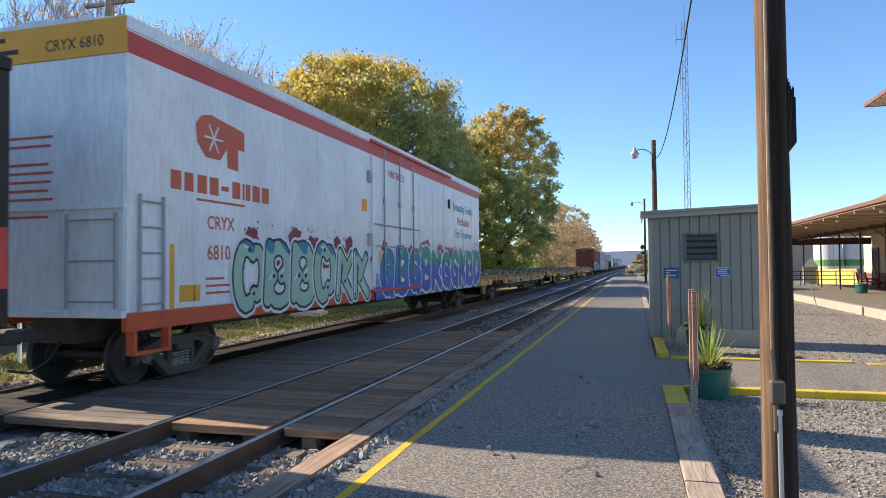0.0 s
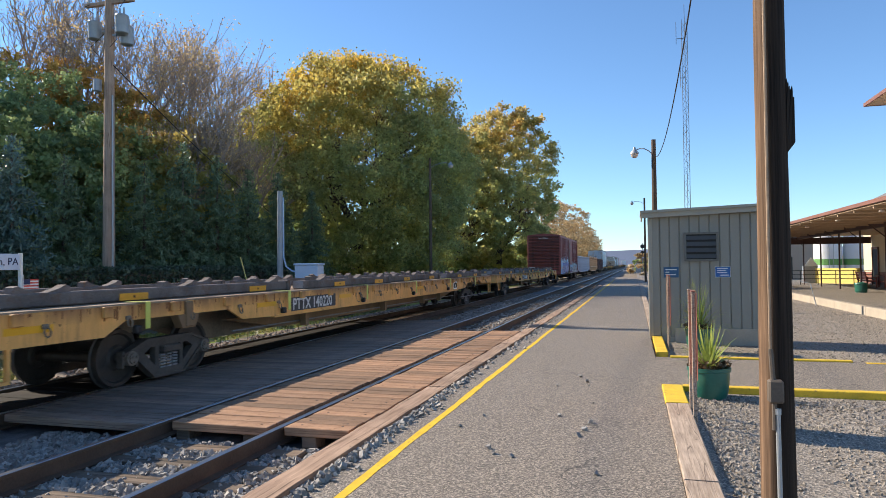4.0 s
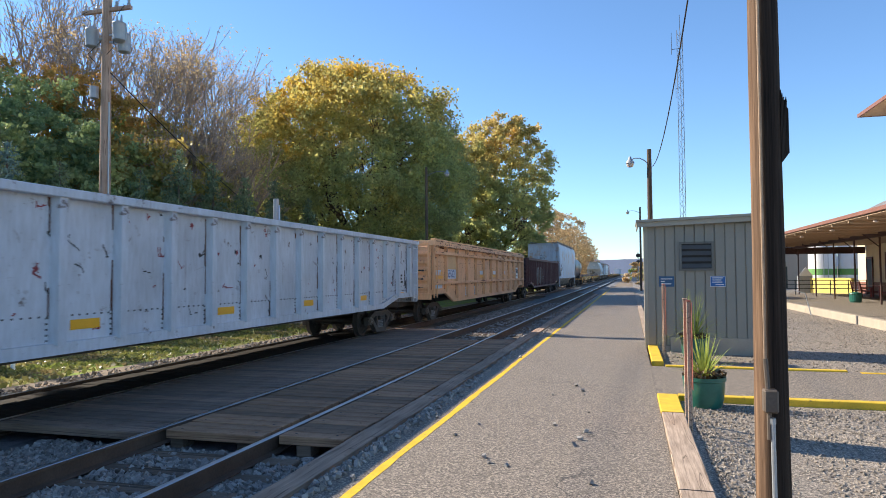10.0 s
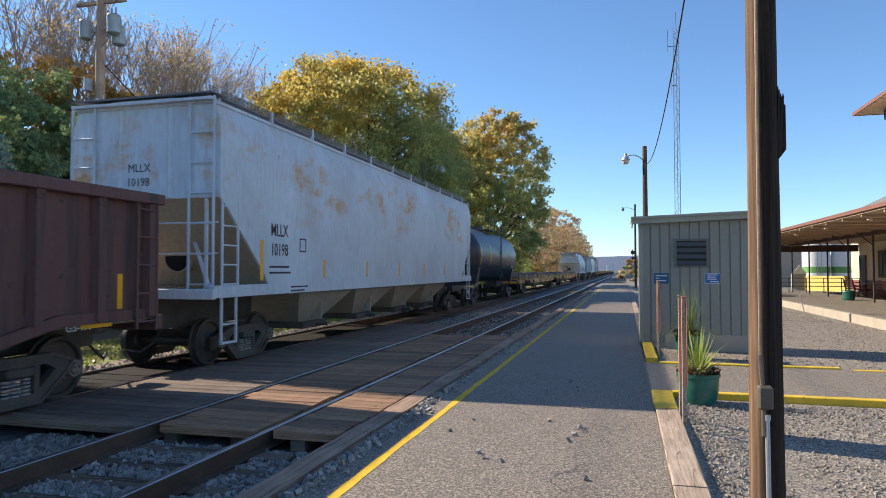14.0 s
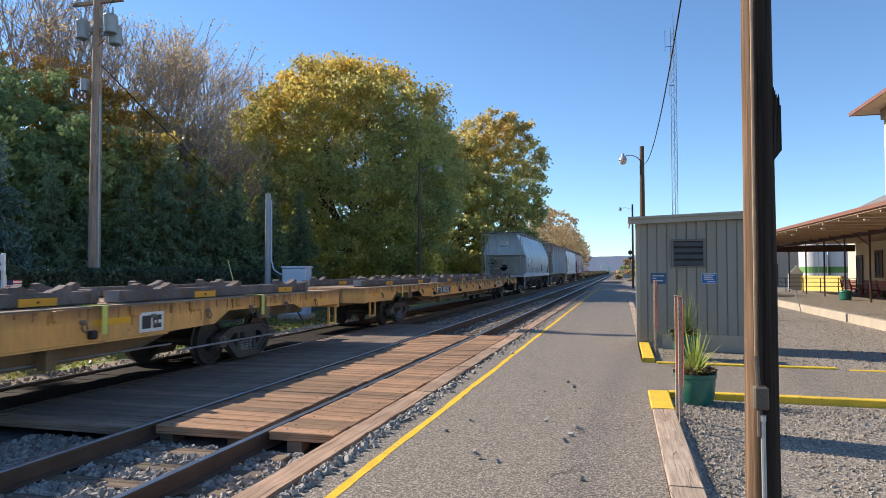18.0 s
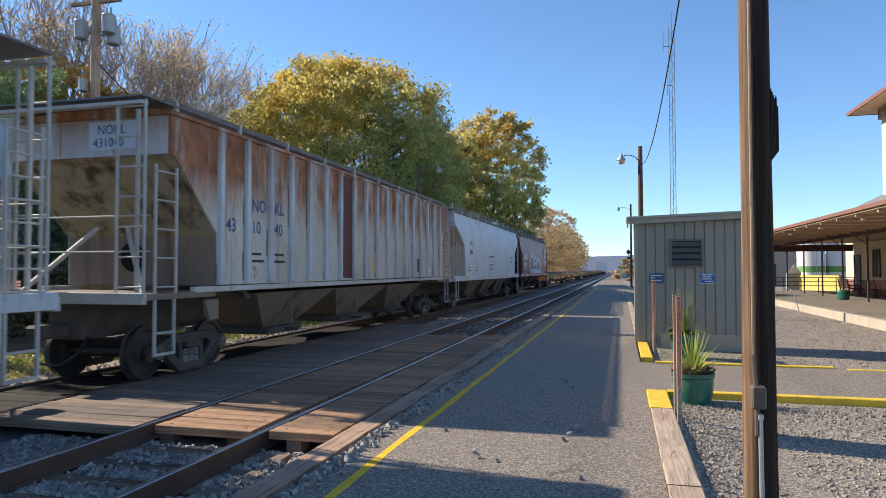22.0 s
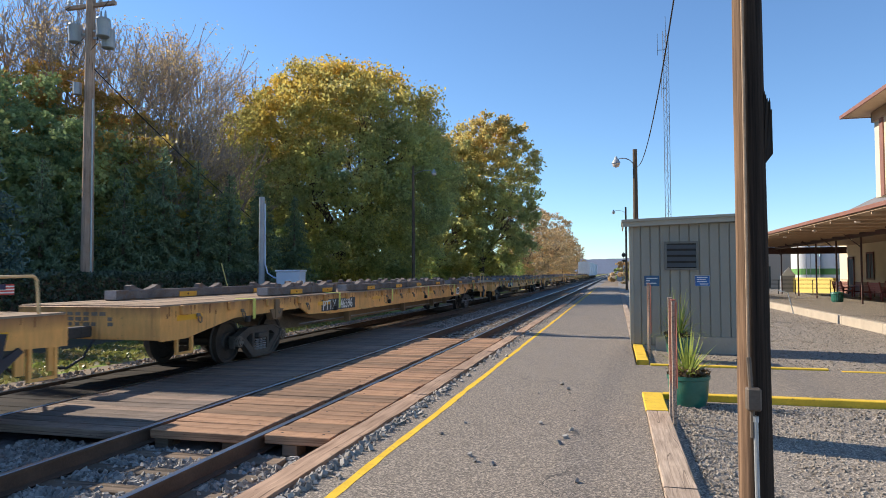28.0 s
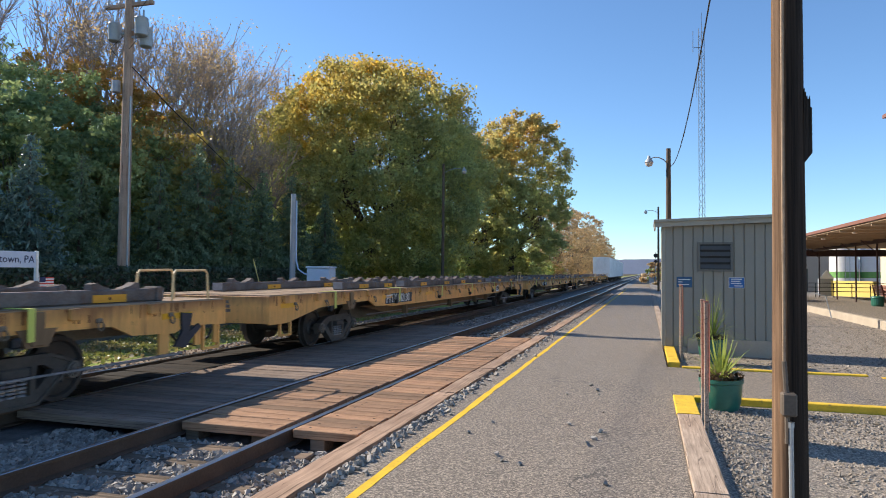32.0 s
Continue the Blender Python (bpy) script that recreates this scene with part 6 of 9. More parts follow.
def ladder(car, x, y, z0, z1, w, material, face="x", rungs=None, name="ladder"):
    """Two stiles with rungs: across y on a side (face x), across x on an end (face y)."""
    n = rungs or max(2, int((z1 - z0) / 0.4))
    far = (0, w, 0) if face == "x" else (w, 0, 0)
    h = round(z1 - z0, 3)
    key = (material.name, h, w, face)
    if key not in LADDER_MESHES:
        LADDER_MESHES[key] = (Shape().box(-0.02, 0.02, -0.02, 0.02, 0, h, 0.004).mesh("stile", material), Shape().cyl((0, 0, 0), far, 0.016, n=6).mesh("rung", material))
    stile, rung = LADDER_MESHES[key]
    ob = new(name, stile)
    ob.parent, ob.location = car, (x, y, z0)
    other = new("stile", stile)
    other.parent, other.location = ob, far
    for i in range(n):
        r = new("rung", rung)
        r.parent, r.location = ob, (0, 0, 0.1 + (h - 0.2) * i / max(1, n - 1))
    return ob


def reflectors(car, L, x, z, n, material=REFLECTOR, w=0.5, h=0.1, tall=False, y0=1.2):
    for i in range(n):
        y = y0 + (L - 2 * y0 - w) * i / (n - 1)
        ww, hh = (0.11, 0.42) if tall else (w, h)
        part("reflector", Shape().box(x, x + 0.006, y, y + ww, z, z + hh), material, car)


def start_car(name, label, L, group, ends=True, trucks=(2.0, 2.0)):
    car = thing(name, label, "freight car", (XF, 0, 0), group)
    truck(car, trucks[0])
    truck(car, L - trucks[1])
    if ends:
        coupler(car, 0.15, -1)
        coupler(car, L - 0.15, 1)
    return car


def panel_text(text, size, car, y, z, x, material, wide=0.9, bold=0.0):
    # reads from front to rear on the side that faces the platform
    return words(text, size, material, car, (x, y, z), (90, 0, 90), wide, bold=bold)


def end_text(text, size, car, x, z, y, material, wide=0.9):
    return words(text, size, material, car, (x, y, z), (90, 0, 0), wide)


def bars(car, y, z, x, w, n, pitch, h, material, rnd, name="small_lettering"):
    s = Shape()
    for i in range(n):
        s.box(x, x + 0.004, y, y + w * rnd.uniform(0.65, 1.0), z - i * pitch, z - i * pitch + h)
    return part(name, s, material, car)


# paint for lettering and spray paint
INK = plain("black_lettering", (0.03, 0.03, 0.035), 0.6, 0, 0.1, 4, 20, 0)
INK_BLUE = plain("blue_lettering", (0.06, 0.09, 0.26), 0.6, 0, 0.1, 4, 20, 0)
INK_TEAL = plain("teal_lettering", (0.08, 0.24, 0.36), 0.6, 0, 0.1, 4, 20, 0)
INK_RED = plain("red_lettering", (0.62, 0.13, 0.07), 0.6, 0, 0.12, 4, 20, 0)
SPRAY = {k: plain("spray_" + k, c, 0.55, 0, 0.14, 1.5, 12, 0) for k, c in dict(
    teal=(0.03, 0.24, 0.36), mint=(0.36, 0.55, 0.42), green=(0.04, 0.36, 0.16), black=(0.02, 0.02, 0.022), maroon=(0.24, 0.03, 0.04),
    blue=(0.06, 0.13, 0.5), white=(0.72, 0.74, 0.76), violet=(0.26, 0.22, 0.42), sky=(0.27, 0.5, 0.72), cyan=(0.28, 0.6, 0.66), grey=(0.42, 0.43, 0.46), lilac=(0.56, 0.55, 0.62), slate=(0.1, 0.12, 0.17), red=(0.52, 0.05, 0.06)).items()}


def strokes(rnd, w, h):
    """Thick interlocking bows, waves and arrows of one sprayed shape, in a box w by h: a pattern, no letters."""
    t = rnd.choice("abcdef")
    arc = lambda cx, cy, rx, ry, a, b, n=9: [(w * (cx + rx * math.cos(a + (b - a) * i / n)), h * (cy + ry * math.sin(a + (b - a) * i / n))) for i in range(n + 1)]
    if t == "a":
        return [arc(0.5, 0.5, 0.4, 0.42, 0.6, 5.6), [(w * 0.5, h * 0.5), (w * 0.95, h * 0.35), (w * 0.8, h * 0.02)]]
    if t == "b":
        return [arc(0.45, 0.7, 0.36, 0.25, -1.2, 3.6), arc(0.5, 0.28, 0.4, 0.24, 2.2, 6.9), [(w * 0.1, h * 0.95), (w * 0.02, h * 0.1)]]
    if t == "c":
        return [[(w * 0.02, h * 0.1), (w * 0.25, h * 0.9), (w * 0.45, h * 0.3), (w * 0.7, h * 0.95), (w * 0.97, h * 0.2)], [(w * 0.6, h * 0.05), (w * 0.95, h * 0.2)]]
    if t == "d":
        return [arc(0.35, 0.5, 0.3, 0.45, 1.2, 5.1), arc(0.72, 0.55, 0.24, 0.36, -2.0, 2.2)]
    if t == "e":
        return [[(w * 0.08, h * 0.05), (w * 0.15, h * 0.95), (w * 0.5, h * 0.7), (w * 0.4, h * 0.4), (w * 0.9, h * 0.9)], [(w * 0.5, h * 0.35), (w * 0.92, h * 0.04)]]
    return [arc(0.5, 0.35, 0.42, 0.32, -0.4, 3.8), [(w * 0.2, h * 0.55), (w * 0.35, h * 0.97), (w * 0.85, h * 0.8)], [(w * 0.85, h * 0.8), (w * 0.6, h * 0.35)]]


class Canvas:
    """Spray paint on a car side: a fine grid of colours, laid down stroke by stroke and cut into flat pieces."""

    def __init__(self, y0, y1, z0, z1, cell=0.015):
        self.y0, self.z0, self.cell = y0, z0, cell
        n, m = int((y1 - y0) / cell) + 1, int((z1 - z0) / cell) + 1
        self.y, self.z = np.meshgrid(y0 + cell * (np.arange(n) + 0.5), z0 + cell * (np.arange(m) + 0.5))
        self.c = np.full(self.y.shape, -1)
        self.names = []

    def key(self, name):
        if name not in self.names:
            self.names.append(name)
        return self.names.index(name)

    def near(self, pts):
        """Distance of every cell from a line through points."""
        best = np.full(self.y.shape, 9e9)
        for (a, b), (c, d) in zip(pts, pts[1:]):
            l = (c - a) ** 2 + (d - b) ** 2 + 1e-9
            t = np.clip(((self.y - a) * (c - a) + (self.z - b) * (d - b)) / l, 0, 1)
            best = np.minimum(best, np.hypot(self.y - a - t * (c - a), self.z - b - t * (d - b)))
        return best

    def stroke(self, pts, width, *names, over=True):
        """A thick line; with several names the colour changes from low to high."""
        hit = self.near(pts) < width / 2
        f = (self.z - self.z0) / (self.cell * len(self.z)) + 0.07 * np.sin(self.y * 9 + self.z * 5)
        k = np.clip((f * len(names)).astype(int), 0, len(names) - 1)
        for i, n in enumerate(names):
            self.c[hit & (k == i)] = self.key(n)

    def blob(self, y, z, r, name, wob=0.0):
        a = np.arctan2(self.z - z, self.y - y)
        d = np.hypot(self.y - y, (self.z - z) * 1.15)
        self.c[d < r * (1 + wob * np.sin(5 * a + y) + wob * np.sin(9 * a + z))] = self.key(name)

    def fill(self, inside, name):
        self.c[inside] = self.key(name)

    def put(self, car, x, label="spray-painted graffiti", name="graffiti"):
        e = self.cell
        for i, n in enumerate(self.names):
            s = Shape()
            for r, row in enumerate(self.c == i):
                edge = np.flatnonzero(np.diff(np.r_[0, row.astype(int), 0]))
                for a, b in zip(edge[::2], edge[1::2]):
                    p, q, z = self.y0 + a * e, self.y0 + b * e, self.z0 + r * e
                    s.add([(x, p, z), (x, q, z), (x, q, z + e), (x, p, z + e)], [(0, 1, 2, 3)])
            if s.v:
                tagged(part(name, s, SPRAY[n] if n in SPRAY else INKS[n], car, label, fix=False), kind="stuff")


def ragged(s, x, y0, y1, z, lo, hi, rnd, gaps=0.4):
    """A torn strip below a level: its depth wanders, and in places it breaks off."""
    y, d, on = y0, (lo + hi) / 2, True
    while y < y1:
        if rnd.random() < 0.08:
            on = rnd.random() > gaps
        e = max(lo, min(hi, d + rnd.uniform(-0.35, 0.35) * (hi - lo)))
        if on:
            s.add([(x, y, z - d), (x, y + 0.045, z - e), (x, y + 0.045, z + 0.1 * e), (x, y, z + 0.1 * d)], [(0, 1, 2, 3)])
        y, d = y + 0.045, e


RUST = plain("bare_rust", (0.12, 0.05, 0.03), 0.85, 0, 0.35, 6, 40, 0.3)
INKS = {"scar": RUST, "ink": INK, "ink_red": INK_RED, "letter": WHITE_LETTER, "stencil": P_UNDER}


def graffiti(car, y0, y1, z0, z1, x, fills, seed, letters=5, cloud=None, edge="black", glow=None, thick=0.2, label="spray-painted graffiti lettering", shine=None, rim=0.1, dots=True):
    rnd = random.Random(seed)
    k = Canvas(y0 - 0.25, y1 + 0.25, z0 - 0.06, z1 + 0.4)
    w, h0 = (y1 - y0) / letters, z1 - z0
    if cloud:
        for i in range(letters * 3):
            k.blob(rnd.uniform(y0, y1), rnd.uniform(z1 - 0.35 * h0, z1 - 0.02 * h0), rnd.uniform(0.09, 0.17) * h0, cloud, 0.08)
        for i in range(letters * 4):
            k.blob(rnd.uniform(y0, y1), rnd.uniform(z1 - 0.1, z1 + 0.12 * h0), 0.025, cloud, 0.1)
    glyphs = []
    for i in range(letters):
        h = h0 * rnd.uniform(0.85, 1.0)
        shear = rnd.uniform(-0.12, 0.2)
        for pts in strokes(rnd, w * 1.0, h):
            pts = [(y0 + i * w + a * 0.9 + 0.06 * w + shear * b * 0.4, z0 + 0.09 * h0 + b * 0.84) for a, b in pts]
            glyphs.append((i, pts, thick * h0 * rnd.uniform(0.85, 1.2)))
    for i in range(letters):
        mine = [g for g in glyphs if g[0] == i]
        if glow:
            for _, p, t in mine:
                k.stroke(p, t + 0.22, glow)
        for _, p, t in mine:
            k.stroke(p, t + rim, edge)
        for _, p, t in mine:
            k.stroke(p, t, *fills)
        for _, p, t in mine[:2]:
            if shine:
                k.stroke([(a - t * 0.2, b + t * 0.15) for a, b in p[:2]], 0.05, shine)
            if dots:
                k.blob(p[0][0], p[0][1], t * 0.2, edge)
    k.put(car, x + 0.004, label)


def mist(k, rnd, n, y0, y1, level, spread, names):
    """Soft specks and short drips of spray round a level."""
    for _ in range(n):
        y = rnd.uniform(y0, y1)
        z, r = level(y) + rnd.gauss(0, spread), rnd.uniform(0.02, 0.085)
        c = rnd.choice(names)
        k.blob(y, z, r, c, 0.07)
        if rnd.random() < 0.25:
            k.stroke([(y, z), (y, z - rnd.uniform(0.05, 0.3))], 0.03, c)


def tag_lines(car, y0, y1, z0, z1, x, color, seed, letters=5, thick=0.035, label="thin sprayed tag"):
    """Loose overlapping scribbles."""
    rnd = random.Random(seed)
    k, w, h = Canvas(y0 - 0.1, y1 + 0.1, z0 - 0.05, z1 + 0.05, max(0.012, thick * 0.45)), (y1 - y0) / letters, z1 - z0
    for i in range(letters):
        c, a = y0 + (i + 0.5) * w, rnd.uniform(0, 6.283)
        pts = []
        for j in range(rnd.randint(5, 11)):
            a += rnd.uniform(0.5, 1.5) * rnd.choice((1, 1, -1))
            r = rnd.uniform(0.2, 0.62)
            pts.append((c + w * r * math.cos(a) + 0.12 * w * j / 5, z0 + h * (0.5 + 0.75 * r * math.sin(a))))
        k.stroke(pts, thick * rnd.uniform(0.6, 1.1), color)
    k.put(car, x + 0.004, label, "sprayed_tag")


def ring_mark(car, y, z, r, width, x, color, label, spokes=(), tall=1.0):
    """A painted ring with bars across it."""
    k = Canvas(y - r - width, y + r + width, z - r * tall - width, z + r * tall + width, max(0.01, width * 0.35))
    d = np.hypot(k.y - y, (k.z - z) / tall)
    k.fill(np.abs(d - r) < width / 2, color)
    for a in spokes:
        k.stroke([(y - r * math.cos(a), z - r * math.sin(a)), (y + r * math.cos(a), z + r * math.sin(a))], width * 0.7, color)
    k.put(car, x + 0.004, label, "painted_ring")


def reefer():
    L, X = 22.3, 1.6
    car = start_car("refrigerator_car", "tall white refrigerator car with red stripe and sprayed graffiti", L, "train", trucks=(1.9, 1.9))
    part("body", Shape().box(-X, X, 0, L, 1.18, 5.26, 0.02), P_WHITE, car)
    part("roof", Shape().prism([(-X - 0.02, 5.24), (-X - 0.02, 5.42), (0, 5.52), (X + 0.02, 5.42), (X + 0.02, 5.24)], "y", -0.02, L + 0.02), P_WHITE, car)
    part("stripe", Shape().box(X, X + 0.004, 0.0, L, 4.9, 5.21), P_RED, car, "red stripe below the roof")
    part("side_sill", Shape().box(X - 0.1, X + 0.012, 0, L, 0.92, 1.18, 0.01).box(-X - 0.012, -X + 0.1, 0, L, 0.92, 1.18, 0.01), P_ORANGE, car, "orange side sill")
    part("underframe", Shape().box(-0.4, 0.4, 0.3, L - 0.3, 0.7, 1.17).box(-1.3, 1.3, 4, L - 4, 0.98, 1.17), P_TRUCK, car)
    # vertical sheet joints
    for i in range(1, 15):
        y = L * i / 15
        if not 9.0 < y < 13.3:
            part("sheet_seam", Shape().box(X, X + 0.008, y - 0.012, y + 0.012, 1.2, 4.9), P_WHITE, car)
    end = part("end_sheet", Shape().box(-X + 0.05, X - 0.05, -0.015, 0, 1.2, 4.88), P_WHITE, car)
    part("end_band", Shape().box(-X, X, -0.024, -0.0, 4.9, 5.42), P_AMBER, car, "amber band across the end")
    end_text("CRYX 6810", 0.24, car, 0.15, 5.03, -0.026, INK)
    for i, z in enumerate((5.24, 5.05)):
        part("small_lettering", Shape().box(-1.5, -0.6 + 0.25 * i, -0.03, -0.026, z, z + 0.07), INK, car)
    for i in range(9):
        part("small_lettering", Shape().box(-0.6, 0.3 - 0.04 * (i % 3), -0.02, -0.016, 3.75 - i * 0.13 - (0.14 if i > 1 else 0), 3.79 - i * 0.13 - (0.14 if i > 1 else 0)), INK_RED, car)
    part("end_beam", Shape().box(-X, X, -0.06, -0.02, 2.68, 2.74).box(-X, X, -0.1, 0.0, 1.12, 1.22, 0.01).box(0.5, 0.56, -0.06, -0.02, 1.2, 2.7).box(-0.95, -0.89, -0.06, -0.02, 1.2, 2.7), P_WHITE, car)
    ladder(car, 0.62, -0.08, 1.25, 2.62, 0.85, STEEL_GREY, "y", 3)
    part("machine_hatch", Shape().box(-1.45, -0.95, -0.04, -0.016, 1.7, 2.5, 0.01), P_GREY, car)
    ladder(car, X + 0.05, 0.2, 1.2, 2.9, 0.5, STEEL_GREY, "x", 5)
    part("crossover_step", Shape().box(X - 0.12, X + 0.02, 0.12, 0.18, 0.6, 0.95).box(X - 0.12, X + 0.02, 0.85, 0.91, 0.6, 0.95).box(X - 0.12, X + 0.02, 0.12, 0.91, 0.57, 0.62), P_ORANGE, car)
    part("reflector", Shape().box(X, X + 0.006, 0.9, 1.0, 1.2, 2.2), REFLECTOR, car, "tall yellow reflector strip")
    part("warning_plate", Shape().box(X, X + 0.008, 1.13, 1.64, 1.29, 1.55), P_AMBER, car)
    # company emblem and name as plain shapes
    emblem = Shape()
    emblem.add([(X + 0.005, 1.95, 4.42), (X + 0.005, 2.95, 4.3), (X + 0.005, 2.95, 3.95), (X + 0.005, 2.75, 3.95), (X + 0.005, 2.75, 3.56), (X + 0.005, 2.42, 3.58), (X + 0.005, 2.4, 3.9), (X + 0.005, 2.2, 3.68), (X + 0.005, 1.8, 3.68), (X + 0.005, 1.56, 3.9), (X + 0.005, 1.53, 4.2), (X + 0.005, 1.68, 4.36)], [tuple(range(12))])
    part("emblem", emblem, INK_RED, car, "orange-red painted emblem", fix=False)
    fl = Canvas(1.7, 2.34, 3.72, 4.32, 0.018)
    for k in range(3):
        a = k * math.pi / 3
        fl.stroke([(2.02 - 0.25 * math.cos(a), 4.02 - 0.25 * math.sin(a)), (2.02 + 0.25 * math.cos(a), 4.02 + 0.25 * math.sin(a))], 0.04, "white")
    fl.put(car, X + 0.009, "white snowflake shape", "snowflake")
    for i in range(9):
        y = 0.92 + i * 0.33
        if i != 4:
            part("name_bar", Shape().box(X, X + 0.005, y, y + 0.25, 3.06, 3.36), INK_RED, car)
        else:
            part("name_bar", Shape().box(X, X + 0.005, y, y + 0.22, 3.16, 3.24), INK_RED, car)
    part("small_lettering", Shape().box(X, X + 0.005, 1.55, 3.0, 2.93, 2.97), INK_RED, car)
    panel_text("CRYX", 0.32, car, 1.83, 2.48, X + 0.003, INK_RED, 0.95, 0.004)
    panel_text("6810", 0.36, car, 1.83, 1.96, X + 0.003, INK_RED, 0.95, 0.004)
    rnd = random.Random(1)
    bars(car, 1.8, 1.62, X, 0.75, 3, 0.12, 0.04, INK_RED, rnd)
    # plug door: frame, hinge gear and locking bars
    door = part("door", Shape().box(X, X + 0.05, 9.12, 13.2, 1.26, 4.86, 0.01), P_WHITE, car)
    part("door_track", Shape().box(X, X + 0.09, 9.0, 17.2, 5.22, 5.3, 0.01).box(X, X + 0.1, 9.0, 13.4, 1.12, 1.2, 0.01), P_RED, car)
    for y in (9.95, 11.25, 12.55):
        part("lock_bar", Shape().cyl((X + 0.08, y, 1.3), (X + 0.08, y, 5.2), 0.022, n=6).box(X + 0.05, X + 0.1, y - 0.06, y + 0.06, 3.6, 3.75).box(X + 0.05, X + 0.1, y - 0.06, y + 0.06, 2.2, 2.3), STEEL_GREY, door)
    part("handle_rod", Shape().cyl((X + 0.09, 9.2, 3.0), (X + 0.09, 13.1, 3.0), 0.02, n=6).cyl((X + 0.09, 9.3, 2.4), (X + 0.09, 13.0, 2.4), 0.02, n=6), STEEL_GREY, door)
    for z in (4.1, 2.4):
        part("hinge_plate", Shape().box(X, X + 0.06, 8.85, 9.1, z, z + 0.32, 0.01), STEEL_GREY, car)
    part("notice_plate", Shape().box(X, X + 0.006, 8.48, 8.82, 3.3, 3.62), P_AMBER, car)
    part("door_reflector", Shape().box(X + 0.05, X + 0.056, 9.55, 9.7, 1.75, 2.25), REFLECTOR, car)
    part("vent_box", Shape().box(X, X + 0.05, 16.95, 17.15, 4.05, 4.4, 0.01), DARK, car)
    words("WINTERFELL", 0.3, SPRAY["red"], car, (X + 0.052, 10.3, 4.42), (90, 0, 90), 0.85, "sprayed_tag")
    for i, (t, y, z) in enumerate((("Protecting Today's", 17.7, 4.05), ("Perishables", 18.35, 3.5), ("For Tomorrow", 18.05, 2.98))):
        panel_text(t, 0.46, car, y, z, X + 0.003, INK_TEAL if i % 2 == 0 else INK_RED, 0.95, 0.004)
    graffiti(car, 2.6, 8.9, 0.94, 2.5, X + 0.012, ("mint", "mint", "teal"), 6, 6, "maroon", "black", "white", 0.16, shine="white")
    graffiti(car, 9.6, 13.3, 0.94, 2.55, X + 0.056, ("blue", "teal", "green"), 14, 3, "red", "blue", "white", 0.2)
    k = Canvas(9.3, 22.25, 0.9, 2.2)
    k.fill(k.z < 1.5 + 0.2 * np.sin(k.y * 2.1) + 0.1 * np.sin(k.y * 5.7), "blue")
    k.fill((k.z < 1.38 + 0.2 * np.sin(k.y * 2.1 + 0.6)) & (np.sin(k.y * 1.7 + k.z * 2) > 0.1), "green")
    k.put(car, X + 0.05, "blue and green sprayed ground of the graffiti", "sprayed_band")
    graffiti(car, 13.3, 22.05, 0.96, 2.55, X + 0.054, ("blue", "blue", "green", "teal"), 12, 7, "red", "blue", "white", 0.2, rim=0.05)
    tag_lines(car, 8.95, 9.5, 1.7, 2.2, X + 0.012, "black", 3, 3)
    tag_lines(car, 21.2, 22.1, 2.4, 2.9, X + 0.012, "blue", 5, 3)
    return car


FLAT_RUST = plain("brown_rust_run", (0.24, 0.11, 0.05), 0.85, 0, 0.35, 3, 30, 0.2)


P_BEAM = plain("dark_guide_beam", (0.17, 0.14, 0.125), 0.8, 0.0, 0.5, 2, 30, 0.3, dirt=(0.17, 0.1, 0.065), dirt_at=0.52)
P_RIVET = plain("rusty_rivets", (0.2, 0.09, 0.05), 0.8, 0, 0.3, 5, 20, 0)
P_SILL = streaked("dusty_inner_sill", (0.24, 0.15, 0.075), (0.14, 0.08, 0.045), 0.5, 0.75, (0.14, 0.1, 0.07))


